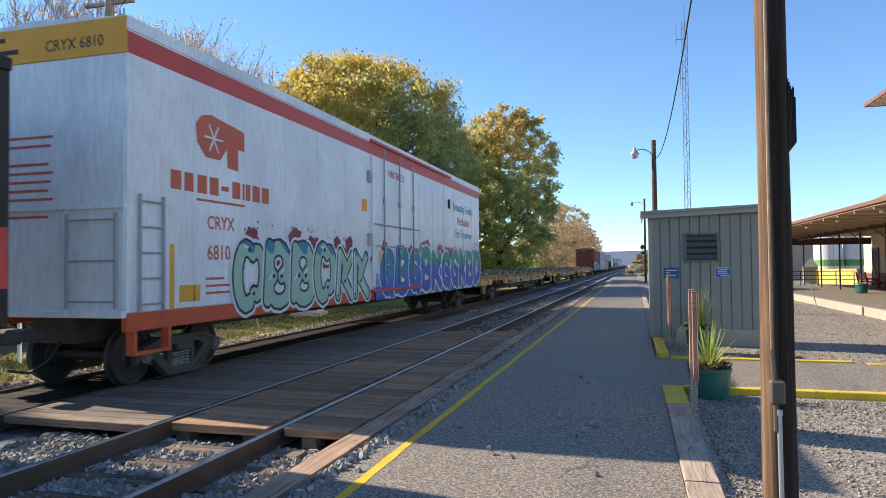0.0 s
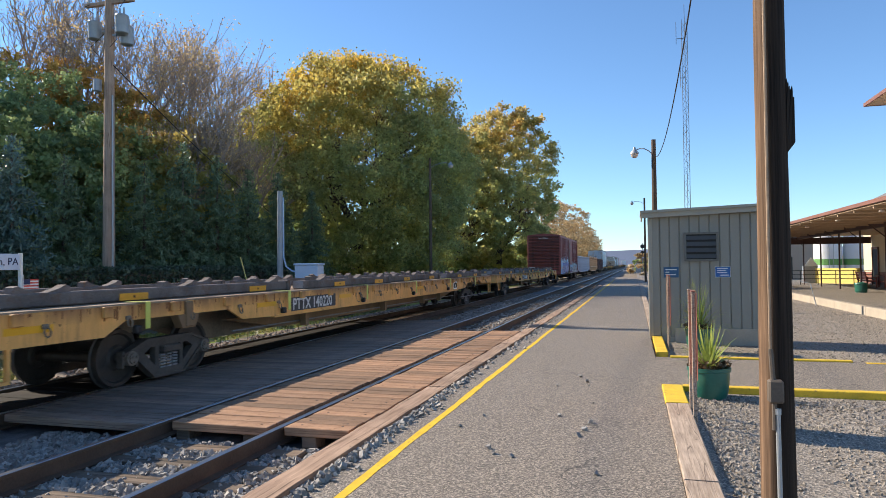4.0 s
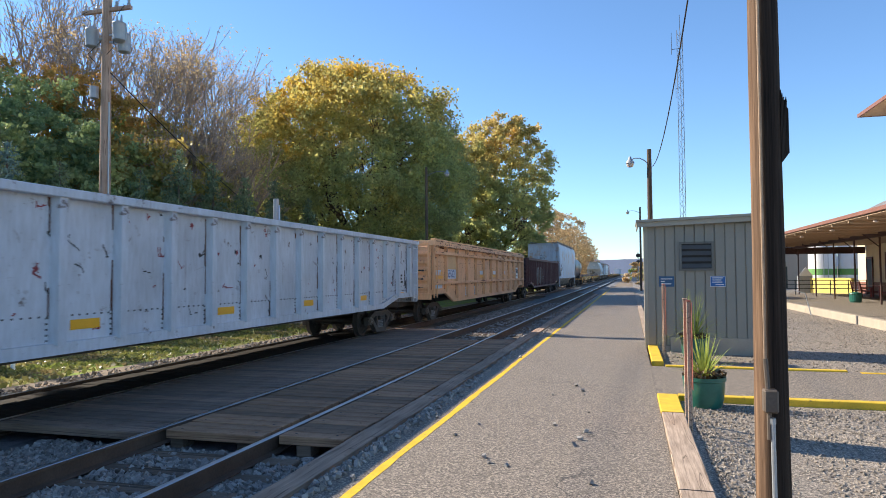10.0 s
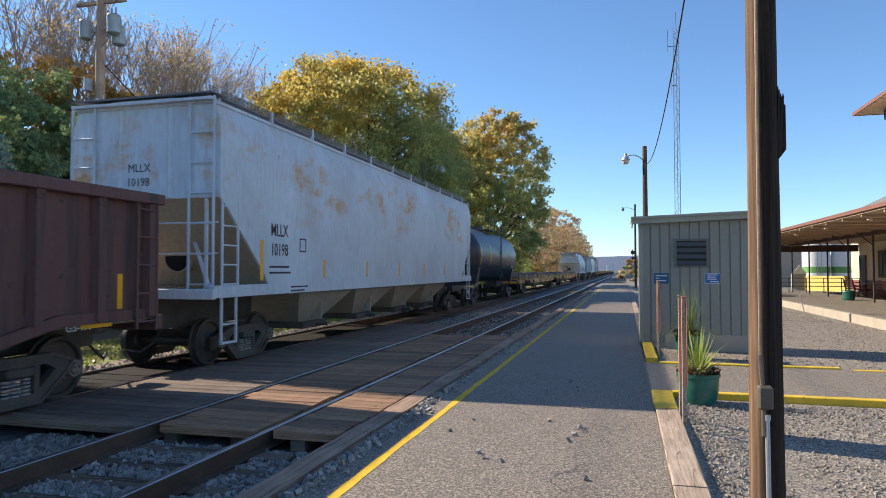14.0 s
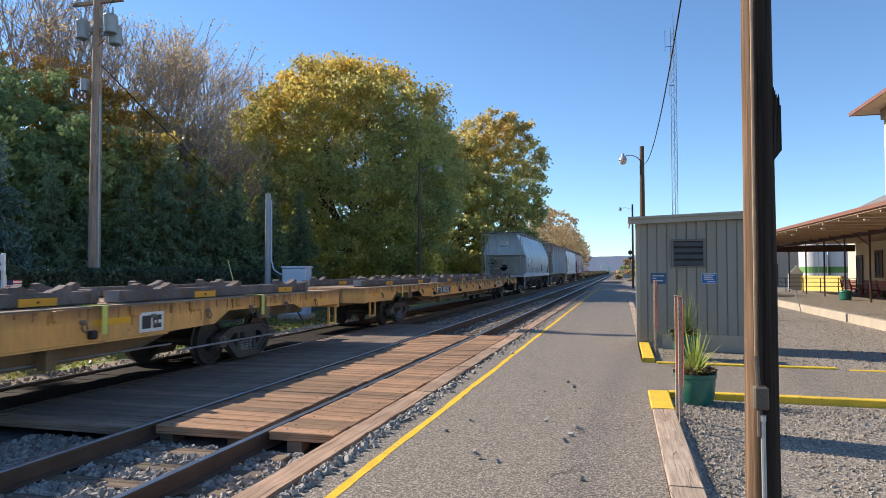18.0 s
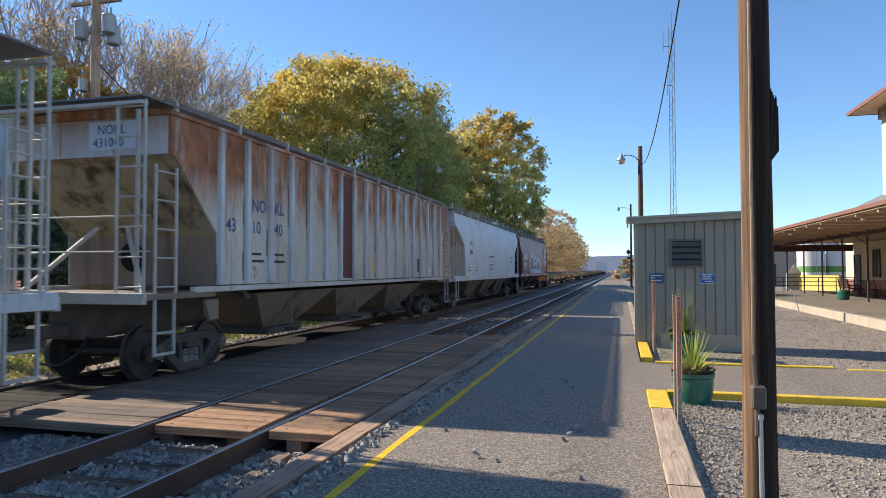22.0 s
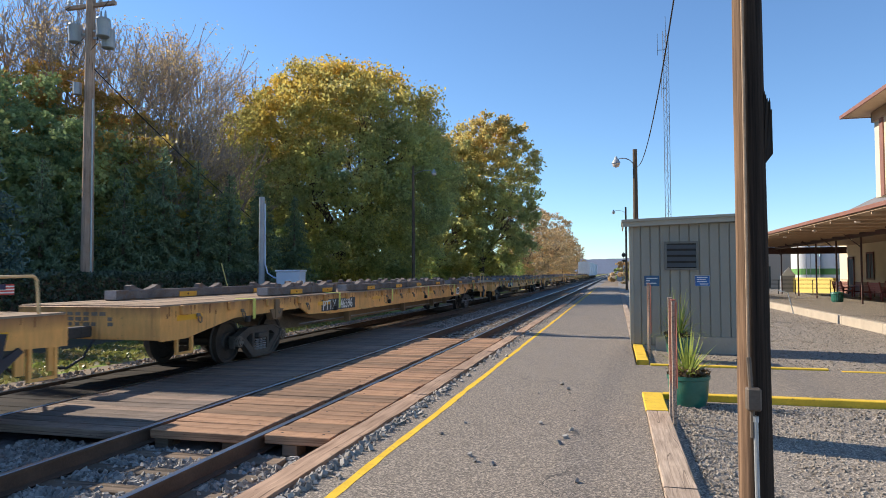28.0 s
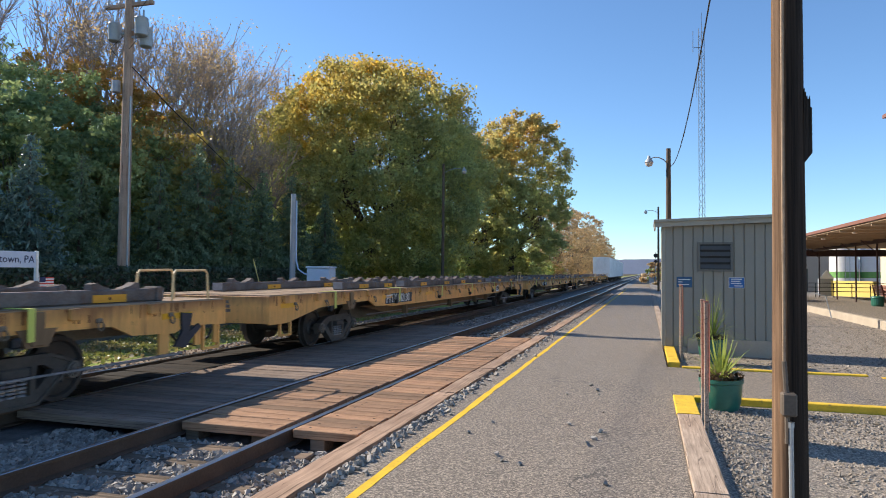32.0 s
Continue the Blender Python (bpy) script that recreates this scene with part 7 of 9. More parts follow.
def flat_car(number, seed, board=True, at=7.55, hoops=False):
    """Long flat car with a timber deck, deep yellow side sills and grey steel container guides."""
    L, X = 28.3, 1.41
    rnd = random.Random(seed)
    car = start_car("flat_car", "long yellow flat car with timber deck and grey steel guides", L, "train", trucks=(4.1, 3.8))
    # side sill: shallow over the trucks, deep between them
    E = 0.35 if hoops else 0.0
    poly = [(E, 0.72), (1.0, 0.72), (2.5, 0.97), (5.25, 1.02), (5.7, 0.85), (6.8, 0.82), (L - 6.8, 0.82), (L - 5.45, 0.85), (L - 5.0, 1.02), (L - 2.6, 1.0), (L - 2.2, 0.84), (L - 1.3, 0.8), (L - 1.05, 0.9), (L, 0.86), (L, 1.28), (E, 1.28)] if hoops else [(0, 0.88), (2.3, 0.86), (2.7, 1.06), (5.25, 1.06), (5.7, 0.85), (6.8, 0.82), (L - 6.8, 0.82), (L - 5.45, 0.85), (L - 5.0, 1.06), (L - 2.45, 1.06), (L - 2.1, 0.95), (L, 0.95), (L, 1.28), (0, 1.28)]
    for sx in (-1, 1):
        part("side_sill", Shape().prism(poly, "x", min(sx * X, sx * (X - 0.05)), max(sx * X, sx * (X - 0.05))), P_YELLOW, car)
        part("sill_flange", Shape().box(sx * X - 0.06, sx * X + 0.05, 6.8, L - 6.8, 0.795, 0.82), P_YELLOW, car)
        e, g = sorted((sx * (X - 0.42), sx * (X - 0.38)))
        part("truss_sill", Shape().prism([(5.6, 0.84), (7.8, 0.52), (L - 7.8, 0.52), (L - 5.6, 0.84)], "x", e, g), P_SILL, car)
    for y in (E - 0.02, L - 0.06):
        part("end_sill", Shape().box(-X, X, y, y + 0.08, 0.74 if E and y < 1 else 0.86, 1.28, 0.01), P_YELLOW, car)
    part("centre_sill", Shape().prism([(E + 0.05, 0.74), (5.0, 0.74), (6.2, 0.42), (L - 6.2, 0.42), (L - 5.0, 0.74), (L, 0.72), (L, 1.2), (E + 0.05, 1.2)], "x", -0.35, 0.35), P_UNDER, car)
    if hoops:
        part("draft_bar", Shape().box(-0.1, 0.1, 0.1, E + 0.1, 0.78, 0.96, 0.02), P_TRUCK, car)
    # deck planks
    n = 7
    for i in range(n):
        a = -X + 0.02 + (2 * X - 0.04) * i / n
        part("deck_plank", Shape().box(a + 0.006, a + (2 * X - 0.04) / n - 0.006, E + 0.02, L - 0.02, 1.24, 1.305 - 0.004 * (i % 2), 0.006), P_DECK, car)
    # steel guide rails with raised wedges
    for k, (y0, y1) in enumerate(((0.9, 8.4), (8.55, 14.3), (14.45, 20.6), (20.75, 27.0))):
        for x in (1.04 if k % 2 else 0.8, -0.9):
            if hoops and k == 0:
                y0 = 4.6 if x > 0 else 1.9
            g = part("guide_rail", Shape().box(x - 0.1, x + 0.1, y0, y1, 1.31, 1.5, 0.02).box(x - 0.14, x + 0.14, y1 - 0.14, y1, 1.3, 1.53, 0.02).box(x - 0.13, x + 0.13, y0, y0 + 0.12, 1.3, 1.5, 0.02), P_BEAM, car)
            for y in (y0 - 0.012, y1):
                part("end_cap", Shape().box(x - 0.13, x + 0.13, y, y + 0.012, 1.33, 1.5), P_GREYBAR, g)
            for y in (y0 + 0.9, (y0 + y1) / 2 + rnd.uniform(-0.4, 0.4), y1 - 0.9):
                for d in (-1, 1):
                    # a cradle: two horns that slope down towards each other
                    horn = [(y + d * 0.46, 1.49), (y + d * 0.45, 1.58), (y + d * 0.37, 1.6), (y + d * 0.27, 1.55), (y + d * 0.14, 1.52), (y + d * 0.08, 1.49)]
                    part("cradle_horn", Shape().prism(horn, "x", x - 0.07, x + 0.07), P_BEAM, g)
            for y in (y0 + (y1 - y0) * 0.3, y0 + (y1 - y0) * 0.78):
                part("amber_plate", Shape().box(x + 0.1, x + 0.112, y, y + 0.62, 1.32, 1.43), P_AMBER, g)
                part("plate_bolt", Shape().cyl((x + 0.112, y + 0.3, 1.375), (x + 0.125, y + 0.3, 1.375), 0.02, n=6), P_RIVET, g)
    # stake pockets and lashing rings on the side
    pocket = Shape().box(0, 0.07, -0.08, 0.08, 1.13, 1.285, 0.01).mesh("stake_pocket", P_YELLOW)
    ring = Shape().tube([(0.03 + 0.03 * math.sin(i * 0.393), 0.05 * math.sin(i * 0.785), 1.03 + 0.065 * math.cos(i * 0.785)) for i in range(9)], 0.012, 5).box(0, 0.035, -0.05, 0.05, 1.07, 1.13, 0.01).mesh("lashing_ring", P_UNDER)
    y, i = 0.9, 0
    while y < L - 0.5:
        for me, nm, d in ((pocket, "stake_pocket", 0), (ring, "lashing_ring", 0.42)):
            if 7.3 < y + d < 9.9 and nm == "lashing_ring":
                continue
            ob = new(nm, me)
            ob.parent, ob.location = car, (X, y + d, 0)
        if i % 3 == 1 and not 6.6 < y < 9.4:
            part("strap", Shape().box(X + 0.092, X + 0.1, y + 0.68, y + 0.78, 0.92, 1.31).box(X - 0.3, X + 0.1, y + 0.68, y + 0.78, 1.31, 1.318), STRAP, car, "lime-yellow lashing strap")
            part("ratchet", Shape().box(X, X + 0.1, y + 0.5, y + 0.62, 0.86, 0.98, 0.02), DARK, car)
        y += 1.42
        i += 1
    stain = Shape()
    for i in range(190):
        yy, zz = rnd.uniform(E + 0.1, L - 0.3), 1.275 if i % 3 else rnd.uniform(1.1, 1.27)
        stain.box(X, X + 0.003, yy, yy + rnd.uniform(0.008, 0.035), max(1.08 if yy < 5.6 or yy > L - 5.6 else 0.86, zz - rnd.uniform(0.02, 0.2)), zz)
    tagged(part("rust_run", stain, FLAT_RUST, car, "brown rust runs on the side sill"), kind="stuff")
    for yy in (0.75, 6.2, 10.0, 16.2, 20.0, L - 1.6):
        part("reflector", Shape().box(X, X + 0.006, yy, yy + 0.7, 1.03, 1.12), REFLECTOR, car)
    # number board, small lettering and round stencil
    if board:
        part("number_board", Shape().box(X, X + 0.006, at, at + 2.2, 0.87, 1.16), PLACARD, car)
    for word, y in zip(number.split(), (at + 0.06, at + 0.98)):
        words(word, 0.34, WHITE_LETTER, car, (X + 0.007, y, 0.9), (90, 0, 90), 1.0, bold=0.006)
    bars(car, 12.4, 1.1, X, 0.8, 2, 0.13, 0.05, plain_red, rnd)
    ring_mark(car, 11.2, 1.05, 0.17, 0.022, X, "stencil", "round stencil mark")
    part("emblem", Shape().box(X, X + 0.004, 17.2, 17.45, 0.88, 1.14).box(X, X + 0.004, 17.55, 17.8, 0.88, 1.14).box(X, X + 0.004, 17.9, 18.15, 0.88, 1.14), plain_red, car, "faded red plain-shaped emblem")
    part("data_plate", Shape().box(X, X + 0.006, 20.9, 21.45, 0.86, 1.16), WHITE_REFL, car)
    part("data_print", Shape().box(X, X + 0.008, 20.95, 21.15, 0.91, 1.11).box(X, X + 0.008, 21.2, 21.4, 0.91, 0.98).box(X, X + 0.008, 21.2, 21.4, 1.03, 1.11), PLACARD, car)
    # brake gear below
    part("brake_cylinder", Shape().cyl((0.7, 11.5, 0.6), (0.75, 12.2, 0.6), 0.16, n=12), P_TRUCK, car)
    part("air_tank", Shape().cyl((0.8, 14.6, 0.62), (0.8, 15.9, 0.62), 0.18, n=12), P_TRUCK, car)
    for yy in (8.4, 13.4, 17.2, 19.3):
        part("hanger", Shape().box(X - 0.25, X - 0.1, yy, yy + 0.16, 0.5, 0.84), P_SILL, car)
    part("brake_rod", Shape().cyl((X - 0.35, 5.9, 0.6), (X - 0.35, L - 6.2, 0.56), 0.018, n=5).cyl((X + 0.05, L - 6.5, 0.5), (X + 0.05, L - 1.2, 0.48), 0.018, n=5), P_GREYBAR, car)
    for y in (E + 0.4, L - 0.6):
        part("step", Shape().box(X - 0.05, X, y, y + 0.05, 0.5, 0.88).box(X - 0.05, X, y + 0.4, y + 0.45, 0.5, 0.88).box(X - 0.05, X, y, y + 0.45, 0.46, 0.5), P_YELLOW, car)
    if hoops:
        # square hand hoops, step plates and a brake lever plate at the rear end; lettering on the front end
        for x, d in ((1.33, 0.0), (0.72, -0.1)):
            y0, y1 = L - 1.25 + d, L - 0.42 + d
            part("grab_hoop", Shape().tube([(x, y0 - 0.04, 1.29), (x, y0, 1.73), (x, y0 + 0.04, 1.78), (x, y1 - 0.05, 1.79), (x, y1, 1.74), (x, y1 + 0.04, 1.29)], 0.02, 6), P_HOOP, car, "bent tan tube handhold")
        for y, w, z in ((L - 1.62, 0.22, 0.5), (L - 0.78, 0.14, 0.56), (L - 0.28, 0.1, 0.56)):
            part("step_plate", Shape().prism([(y, z), (y + w, z), (y + w, 0.9), (y + w * 0.4, 0.96), (y, 0.9)], "x", X - 0.06, X - 0.02), P_YELLOW, car)
        part("lever_plate", Shape().prism([(L - 1.36, 0.6), (L - 1.1, 0.56), (L - 1.0, 0.66), (L - 0.72, 0.86), (L - 0.78, 0.92), (L - 1.02, 0.8), (L - 0.95, 1.1), (L - 1.2, 1.12), (L - 1.18, 0.82)], "x", X + 0.01, X + 0.05), P_LEVER, car, "dark blue-black lever plate")
        rs = random.Random(seed + 5)
        for r in range(3):
            for c in range(7):
                if rs.random() < 0.85:
                    part("small_lettering", Shape().box(-0.55 + 0.16 * c, -0.55 + 0.16 * c + rs.uniform(0.08, 0.13), E - 0.026, E - 0.021, 0.96 + 0.085 * r, 1.02 + 0.085 * r), P_UNDER, car)
    for yy in (4.1, L - 3.8):
        part("bolster_end", Shape().prism([(yy - 0.28, 1.06), (yy - 0.16, 0.84), (yy + 0.16, 0.84), (yy + 0.28, 1.06)], "x", X - 0.12, X + 0.03).box(X - 0.1, X + 0.05, yy - 0.09, yy + 0.09, 0.86, 1.27, 0.01), P_SILL, car)
    return car


P_HOOP = plain("pale_tan_tube", (0.72, 0.5, 0.24), 0.5, 0, 0.25, 5, 30, 0.1, dirt=(0.4, 0.2, 0.08), dirt_at=0.6)
P_LEVER = plain("blue_black_paint", (0.03, 0.036, 0.05), 0.6, 0, 0.3, 4, 30, 0.15)
plain_red = plain("faded_red_stencil", (0.6, 0.33, 0.13), 0.7, 0, 0.2, 3, 20, 0)


def box_car():
    L, X = 19.4, 1.6
    car = start_car("box_car", "oxide-red ribbed box car with blue and white graffiti", L, "train", trucks=(1.7, 1.9))
    part("body", Shape().box(-X + 0.05, X - 0.05, 0.06, L - 0.06, 0.95, 4.66), P_BROWN, car)
    part("roof", Shape().prism([(-X, 4.62), (-X, 4.7), (0, 4.86), (X, 4.7), (X, 4.62)], "y", 0.0, L), P_BROWN, car)
    for i in range(18):
        y = 0.3 + (L - 0.6) * i / 17
        part("roof_rib", Shape().prism([(-X, 4.7), (-X, 4.735), (0, 4.895), (X, 4.735), (X, 4.7), (0, 4.86)], "y", y - 0.04, y + 0.04), P_BROWN, car)
    for z0, z1 in ((0.9, 1.06), (4.5, 4.68)):
        part("side_chord", Shape().box(X - 0.06, X + 0.015, 0, L, z0, z1, 0.01).box(-X - 0.015, -X + 0.06, 0, L, z0, z1, 0.01), P_BROWN, car)
    post = Shape().prism([(-0.07, 0.0), (-0.05, 0.08), (0.05, 0.08), (0.07, 0.0)], "z", 1.06, 4.5)
    post.v = [(b, a, c) for a, b, c in post.v]
    post = post.mesh("side_post", P_BROWN)
    posts = [0.06, 0.76, 1.95, 3.16, 4.34, 5.57, 6.9, 8.0] + [12.2, 13.3, 14.4, 15.5, 16.6, 17.7, 18.7, L - 0.07]
    for y in posts:
        ob = new("side_post", post)
        ob.parent, ob.location = car, (X - 0.055, y, 0)
    # pressed side sheets with shallow level ridges
    for a, b in zip(posts, posts[1:]):
        if b - a > 0.3 and not 7.9 < a < 8.1:
            rings = []
            for i in range(49):
                z = 1.07 + 3.42 * i / 48
                x = X - 0.05 + (0.03 if i % 4 == 2 else 0.015 if i % 4 in (1, 3) else 0.0)
                rings.append([(X - 0.06, a + 0.06, z), (X - 0.06, b - 0.06, z), (x, b - 0.075, z), (x, a + 0.075, z)])
            part("side_sheet", Shape().loft(rings), P_BROWN, car)
    door = part("door", Shape().box(X - 0.04, X + 0.04, 8.25, 12.05, 1.04, 4.52, 0.01), P_BROWN, car)
    for i in range(15):
        part("door_rib", Shape().box(X + 0.04, X + 0.065, 8.35, 11.95, 1.2 + i * 0.22, 1.29 + i * 0.22, 0.01), P_BROWN, door)
    part("door_lever", Shape().cyl((X + 0.09, 8.4, 1.2), (X + 0.09, 8.4, 4.3), 0.02, n=6), P_UNDER, door)
    part("door_track", Shape().box(X, X + 0.1, 4.6, 12.2, 1.0, 1.06), P_BROWN, car)
    # corrugated end
    for i in range(13):
        z = 1.2 + i * 0.27
        part("end_corrugation", Shape().prism([(0.06, z), (-0.03, z + 0.07), (-0.03, z + 0.13), (0.06, z + 0.2)], "x", -X + 0.12, X - 0.12), P_BROWNEND, car)
    part("corner_post", Shape().box(X - 0.16, X + 0.005, -0.01, 0.1, 0.95, 4.66, 0.01).box(-X - 0.005, -X + 0.16, -0.01, 0.1, 0.95, 4.66, 0.01), P_BROWN, car)
    part("end_sill", Shape().box(-X, X, -0.1, 0.1, 0.88, 1.12, 0.02), P_BROWN, car)
    part("underframe", Shape().box(-0.4, 0.4, 0, L, 0.6, 0.95).box(-1.4, 1.4, 4, L - 4, 0.8, 0.94), P_TRUCK, car)
    end_text("LVRR 56526", 0.22, car, -0.55, 4.36, -0.005, WHITE_LETTER)
    part("small_lettering", Shape().box(-1.45, -0.9, -0.036, -0.032, 1.5, 1.6).box(-1.2, -0.8, -0.036, -0.032, 1.32, 1.4), WHITE_LETTER, car)
    ladder(car, X - 0.6, -0.06, 1.15, 2.6, 0.5, P_BROWN, "y", 4)
    ladder(car, X + 0.06, L - 0.62, 1.1, 4.3, 0.45, P_BROWN, "x", 8)
    panel_text("LV RR", 0.3, car, 2.2, 2.42, X - 0.014, SPRAY["white"], 1.6)
    for t, y in (("565", 2.05), ("263", 3.27)):
        panel_text(t, 0.3, car, y, 2.02, X + 0.042, WHITE_LETTER, 1.75)
    rnd = random.Random(4)
    bars(car, 7.25, 2.75, X - 0.016, 0.5, 6, 0.14, 0.05, WHITE_LETTER, rnd)
    bars(car, 7.3, 3.4, X - 0.016, 0.45, 2, 0.1, 0.04, WHITE_LETTER, rnd)
    # faded white squares of painted-over lettering
    for i, y in enumerate((13.5, 14.6, 15.7, 16.8)):
        for k in range(2):
            part("painted_patch", Shape().box(X - 0.018, X - 0.014, y + 0.1 + 0.4 * k, y + 0.42 + 0.4 * k, 3.2 + 0.04 * k, 3.62 + 0.04 * k), SPRAY_FADE, car, "faded overpainted patch")
    for y in (0.85, 5.7, 7.3, 13.2, 15.2, 17.6):
        part("reflector", Shape().box(X + 0.026, X + 0.032, y, y + 0.72, 1.42, 1.56), REFLECTOR, car)
    hump = part("warning_board", Shape().box(X + 0.1, X + 0.114, 7.1, 7.66, 0.8, 1.2, 0.004), P_SIGN, car)
    for t, z in (("DO NOT", 1.02), ("HUMP", 0.85)):
        words(t, 0.15, INK, hump, (X + 0.115, 7.13, z), (90, 0, 90), 0.85)
    # sprayed band with drips over the lower part of the side
    k = Canvas(9.85, L - 0.05, 0.92, 2.65)
    level = 1.78 + 0.1 * np.sin(k.y * 1.3) + 0.05 * np.sin(k.y * 4.1)
    k.fill(k.z < level + 0.1, "cyan")
    mist(k, rnd, 150, 9.9, L - 0.1, lambda y: 1.88 + 0.1 * math.sin(y * 1.3), 0.16, ("cyan", "cyan", "sky", "grey"))
    k.fill(k.z < level - 0.05, "grey")
    mist(k, rnd, 160, 9.9, L - 0.1, lambda y: 1.4, 0.4, ("white", "lilac", "grey"))
    k.put(car, X + 0.03, "pale sprayed band with a blue misty edge", "sprayed_band")
    k = Canvas(0.3, 8.05, 0.92, 2.95)
    level = 2.16 + 0.1 * np.sin(k.y * 1.9 + 1) + 0.06 * np.sin(k.y * 5.3)
    k.fill(k.z < level + 0.05, "sky")
    mist(k, rnd, 170, 0.4, 8.0, lambda y: 2.24 + 0.1 * math.sin(y * 1.9 + 1), 0.13, ("sky", "cyan", "sky", "violet"))
    mist(k, rnd, 120, 0.4, 8.0, lambda y: 1.9, 0.25, ("cyan", "sky", "lilac", "white"))
    k.fill((k.z < level - 0.5 + 0.15 * np.sin(k.y * 3.7)) & (np.sin(k.y * 2.3 + k.z * 3) > -0.3), "violet")
    mist(k, rnd, 140, 0.4, 8.0, lambda y: 1.3, 0.25, ("violet", "lilac", "sky"))
    k.put(car, X + 0.028, "blue and violet sprayed cloud with a misty edge", "sprayed_band")
    graffiti(car, 1.6, 7.9, 0.98, 2.2, X + 0.034, ("violet", "violet", "blue", "sky"), 38, 4, None, "black", None, 0.34, shine="sky", rim=0.07)
    tag_lines(car, 0.7, 1.8, 2.2, 2.5, X + 0.03, "white", 36, 4, 0.04)
    graffiti(car, 12.3, L - 0.4, 1.0, 1.75, X + 0.036, ("white", "grey"), 35, 9, None, "black", None, 0.13, rim=0.05)
    graffiti(car, 8.3, 11.9, 1.02, 1.85, X + 0.07, ("blue", "sky", "grey"), 37, 5, "sky", "black", None, 0.17, shine="grey", rim=0.05)
    graffiti(car, 8.5, 12.0, 1.1, 1.75, X + 0.074, ("grey", "sky"), 51, 7, None, "black", None, 0.1, shine="white", rim=0.04)
    graffiti(car, 12.5, L - 0.3, 1.05, 1.85, X + 0.04, ("grey", "sky", "white"), 52, 8, None, "black", None, 0.09, rim=0.04)
    return car


P_BROWNEND = streaked("sooty_oxide_end_paint", (0.17, 0.055, 0.045), (0.06, 0.03, 0.025), 0.6, 0.7, (0.05, 0.035, 0.03))
SPRAY_FADE = plain("faded_overpaint", (0.36, 0.165, 0.16), 0.6, 0, 0.15, 3, 20, 0)
P_SIGN = plain("yellow_green_board", (0.55, 0.58, 0.06), 0.5, 0, 0.08, 3, 20, 0)


def gondola(L, paint, label, top, belly, ribs, seed, floor=1.1, cap=0.12, deep=0.12, worn=1.0, rib_w=1.0):
    """Open gondola: thin ribbed sides, top chord, ends and floor."""
    X = 1.6
    rnd = random.Random(seed + 70)
    car = start_car("gondola_car", label, L, "train", trucks=(2.0, 2.0))
    poly = [(0.1, 1.1), (1.9, 1.1), (3.2, belly), (L - 3.2, belly), (L - 1.9, 1.1), (L - 0.1, 1.1), (L - 0.1, top), (0.1, top)] if belly < 1.0 else [(0.1, belly), (L - 0.1, belly), (L - 0.1, top), (0.1, top)]
    for sx in (-1, 1):
        a, b = sx * (X - 0.1), sx * (X - 0.06)
        part("side", Shape().prism(poly, "x", min(a, b), max(a, b)), paint, car)
        c, d = sx * (X - 0.14), sx * (X + deep - 0.03)
        part("top_chord", Shape().box(min(c, d), max(c, d), 0.02, L - 0.02, top - cap, top, 0.012), paint, car)
        e, f = sx * (X - 0.1), sx * (X + 0.01)
        part("side_sill", Shape().prism([(p[0], p[1] - 0.02) for p in poly[:-2]] + [(p[0], p[1] + 0.13) for p in poly[:-2][::-1]], "x", min(e, f), max(e, f)), paint, car)
    rib = Shape().prism([(-0.1 * rib_w, 0.0), (-0.065 * rib_w, deep), (0.065 * rib_w, deep), (0.1 * rib_w, 0.0)], "z", belly + 0.1, top - cap + 0.05)
    rib.v = [(b, a, c) for a, b, c in rib.v]
    rib = rib.mesh("side_rib", paint)
    short = Shape().prism([(-0.1 * rib_w, 0.0), (-0.065 * rib_w, deep), (0.065 * rib_w, deep), (0.1 * rib_w, 0.0)], "z", 1.12, top - cap + 0.05)
    short.v = [(b, a, c) for a, b, c in short.v]
    short = short.mesh("side_rib", paint)
    for y in [0.25 + (L - 0.5) * i / (ribs - 1) for i in range(ribs)] if isinstance(ribs, int) else ribs:
        ob = new("side_rib", short if (y < 3 or y > L - 3) and belly < 1.0 else rib)
        ob.parent, ob.location = car, (X - 0.065, y, 0)
        # rust that creeps out of the welds beside the rib
        lo = 1.25 if (y < 3 or y > L - 3) and belly < 1.0 else belly + 0.15
        seam = Shape()
        for sd in (-1, 1):
            z = lo
            while z < top - cap - 0.1:
                l = rnd.uniform(0.05, 0.5)
                if rnd.random() < 0.72:
                    w = rnd.uniform(0.006, 0.026) * worn
                    a, b = sorted((y + sd * 0.1 * rib_w, y + sd * (0.1 * rib_w + w)))
                    seam.box(X - 0.06, X - 0.056, a, b, z, min(z + l, top - cap))
                z += l
        tagged(part("rust_seam", seam, RUST, car), kind="stuff")
    for y0 in (0.08, L - 0.16):
        part("end_wall", Shape().box(-X + 0.06, X - 0.06, y0, y0 + 0.08, 1.0, top - 0.02), paint, car)
        part("end_chord", Shape().box(-X + 0.02, X - 0.02, y0 - 0.05, y0 + 0.12, top - 0.13, top - 0.005, 0.01), paint, car)
    for i in range(5):
        z = 1.2 + (top - 1.5) * i / 5
        part("end_corrugation", Shape().prism([(0.08, z), (-0.02, z + 0.09), (-0.02, z + 0.17), (0.08, z + 0.26)], "x", -X + 0.14, X - 0.14), paint, car)
    part("floor", Shape().box(-X + 0.1, X - 0.1, 0.15, L - 0.15, floor - 0.06, floor), P_UNDER, car)
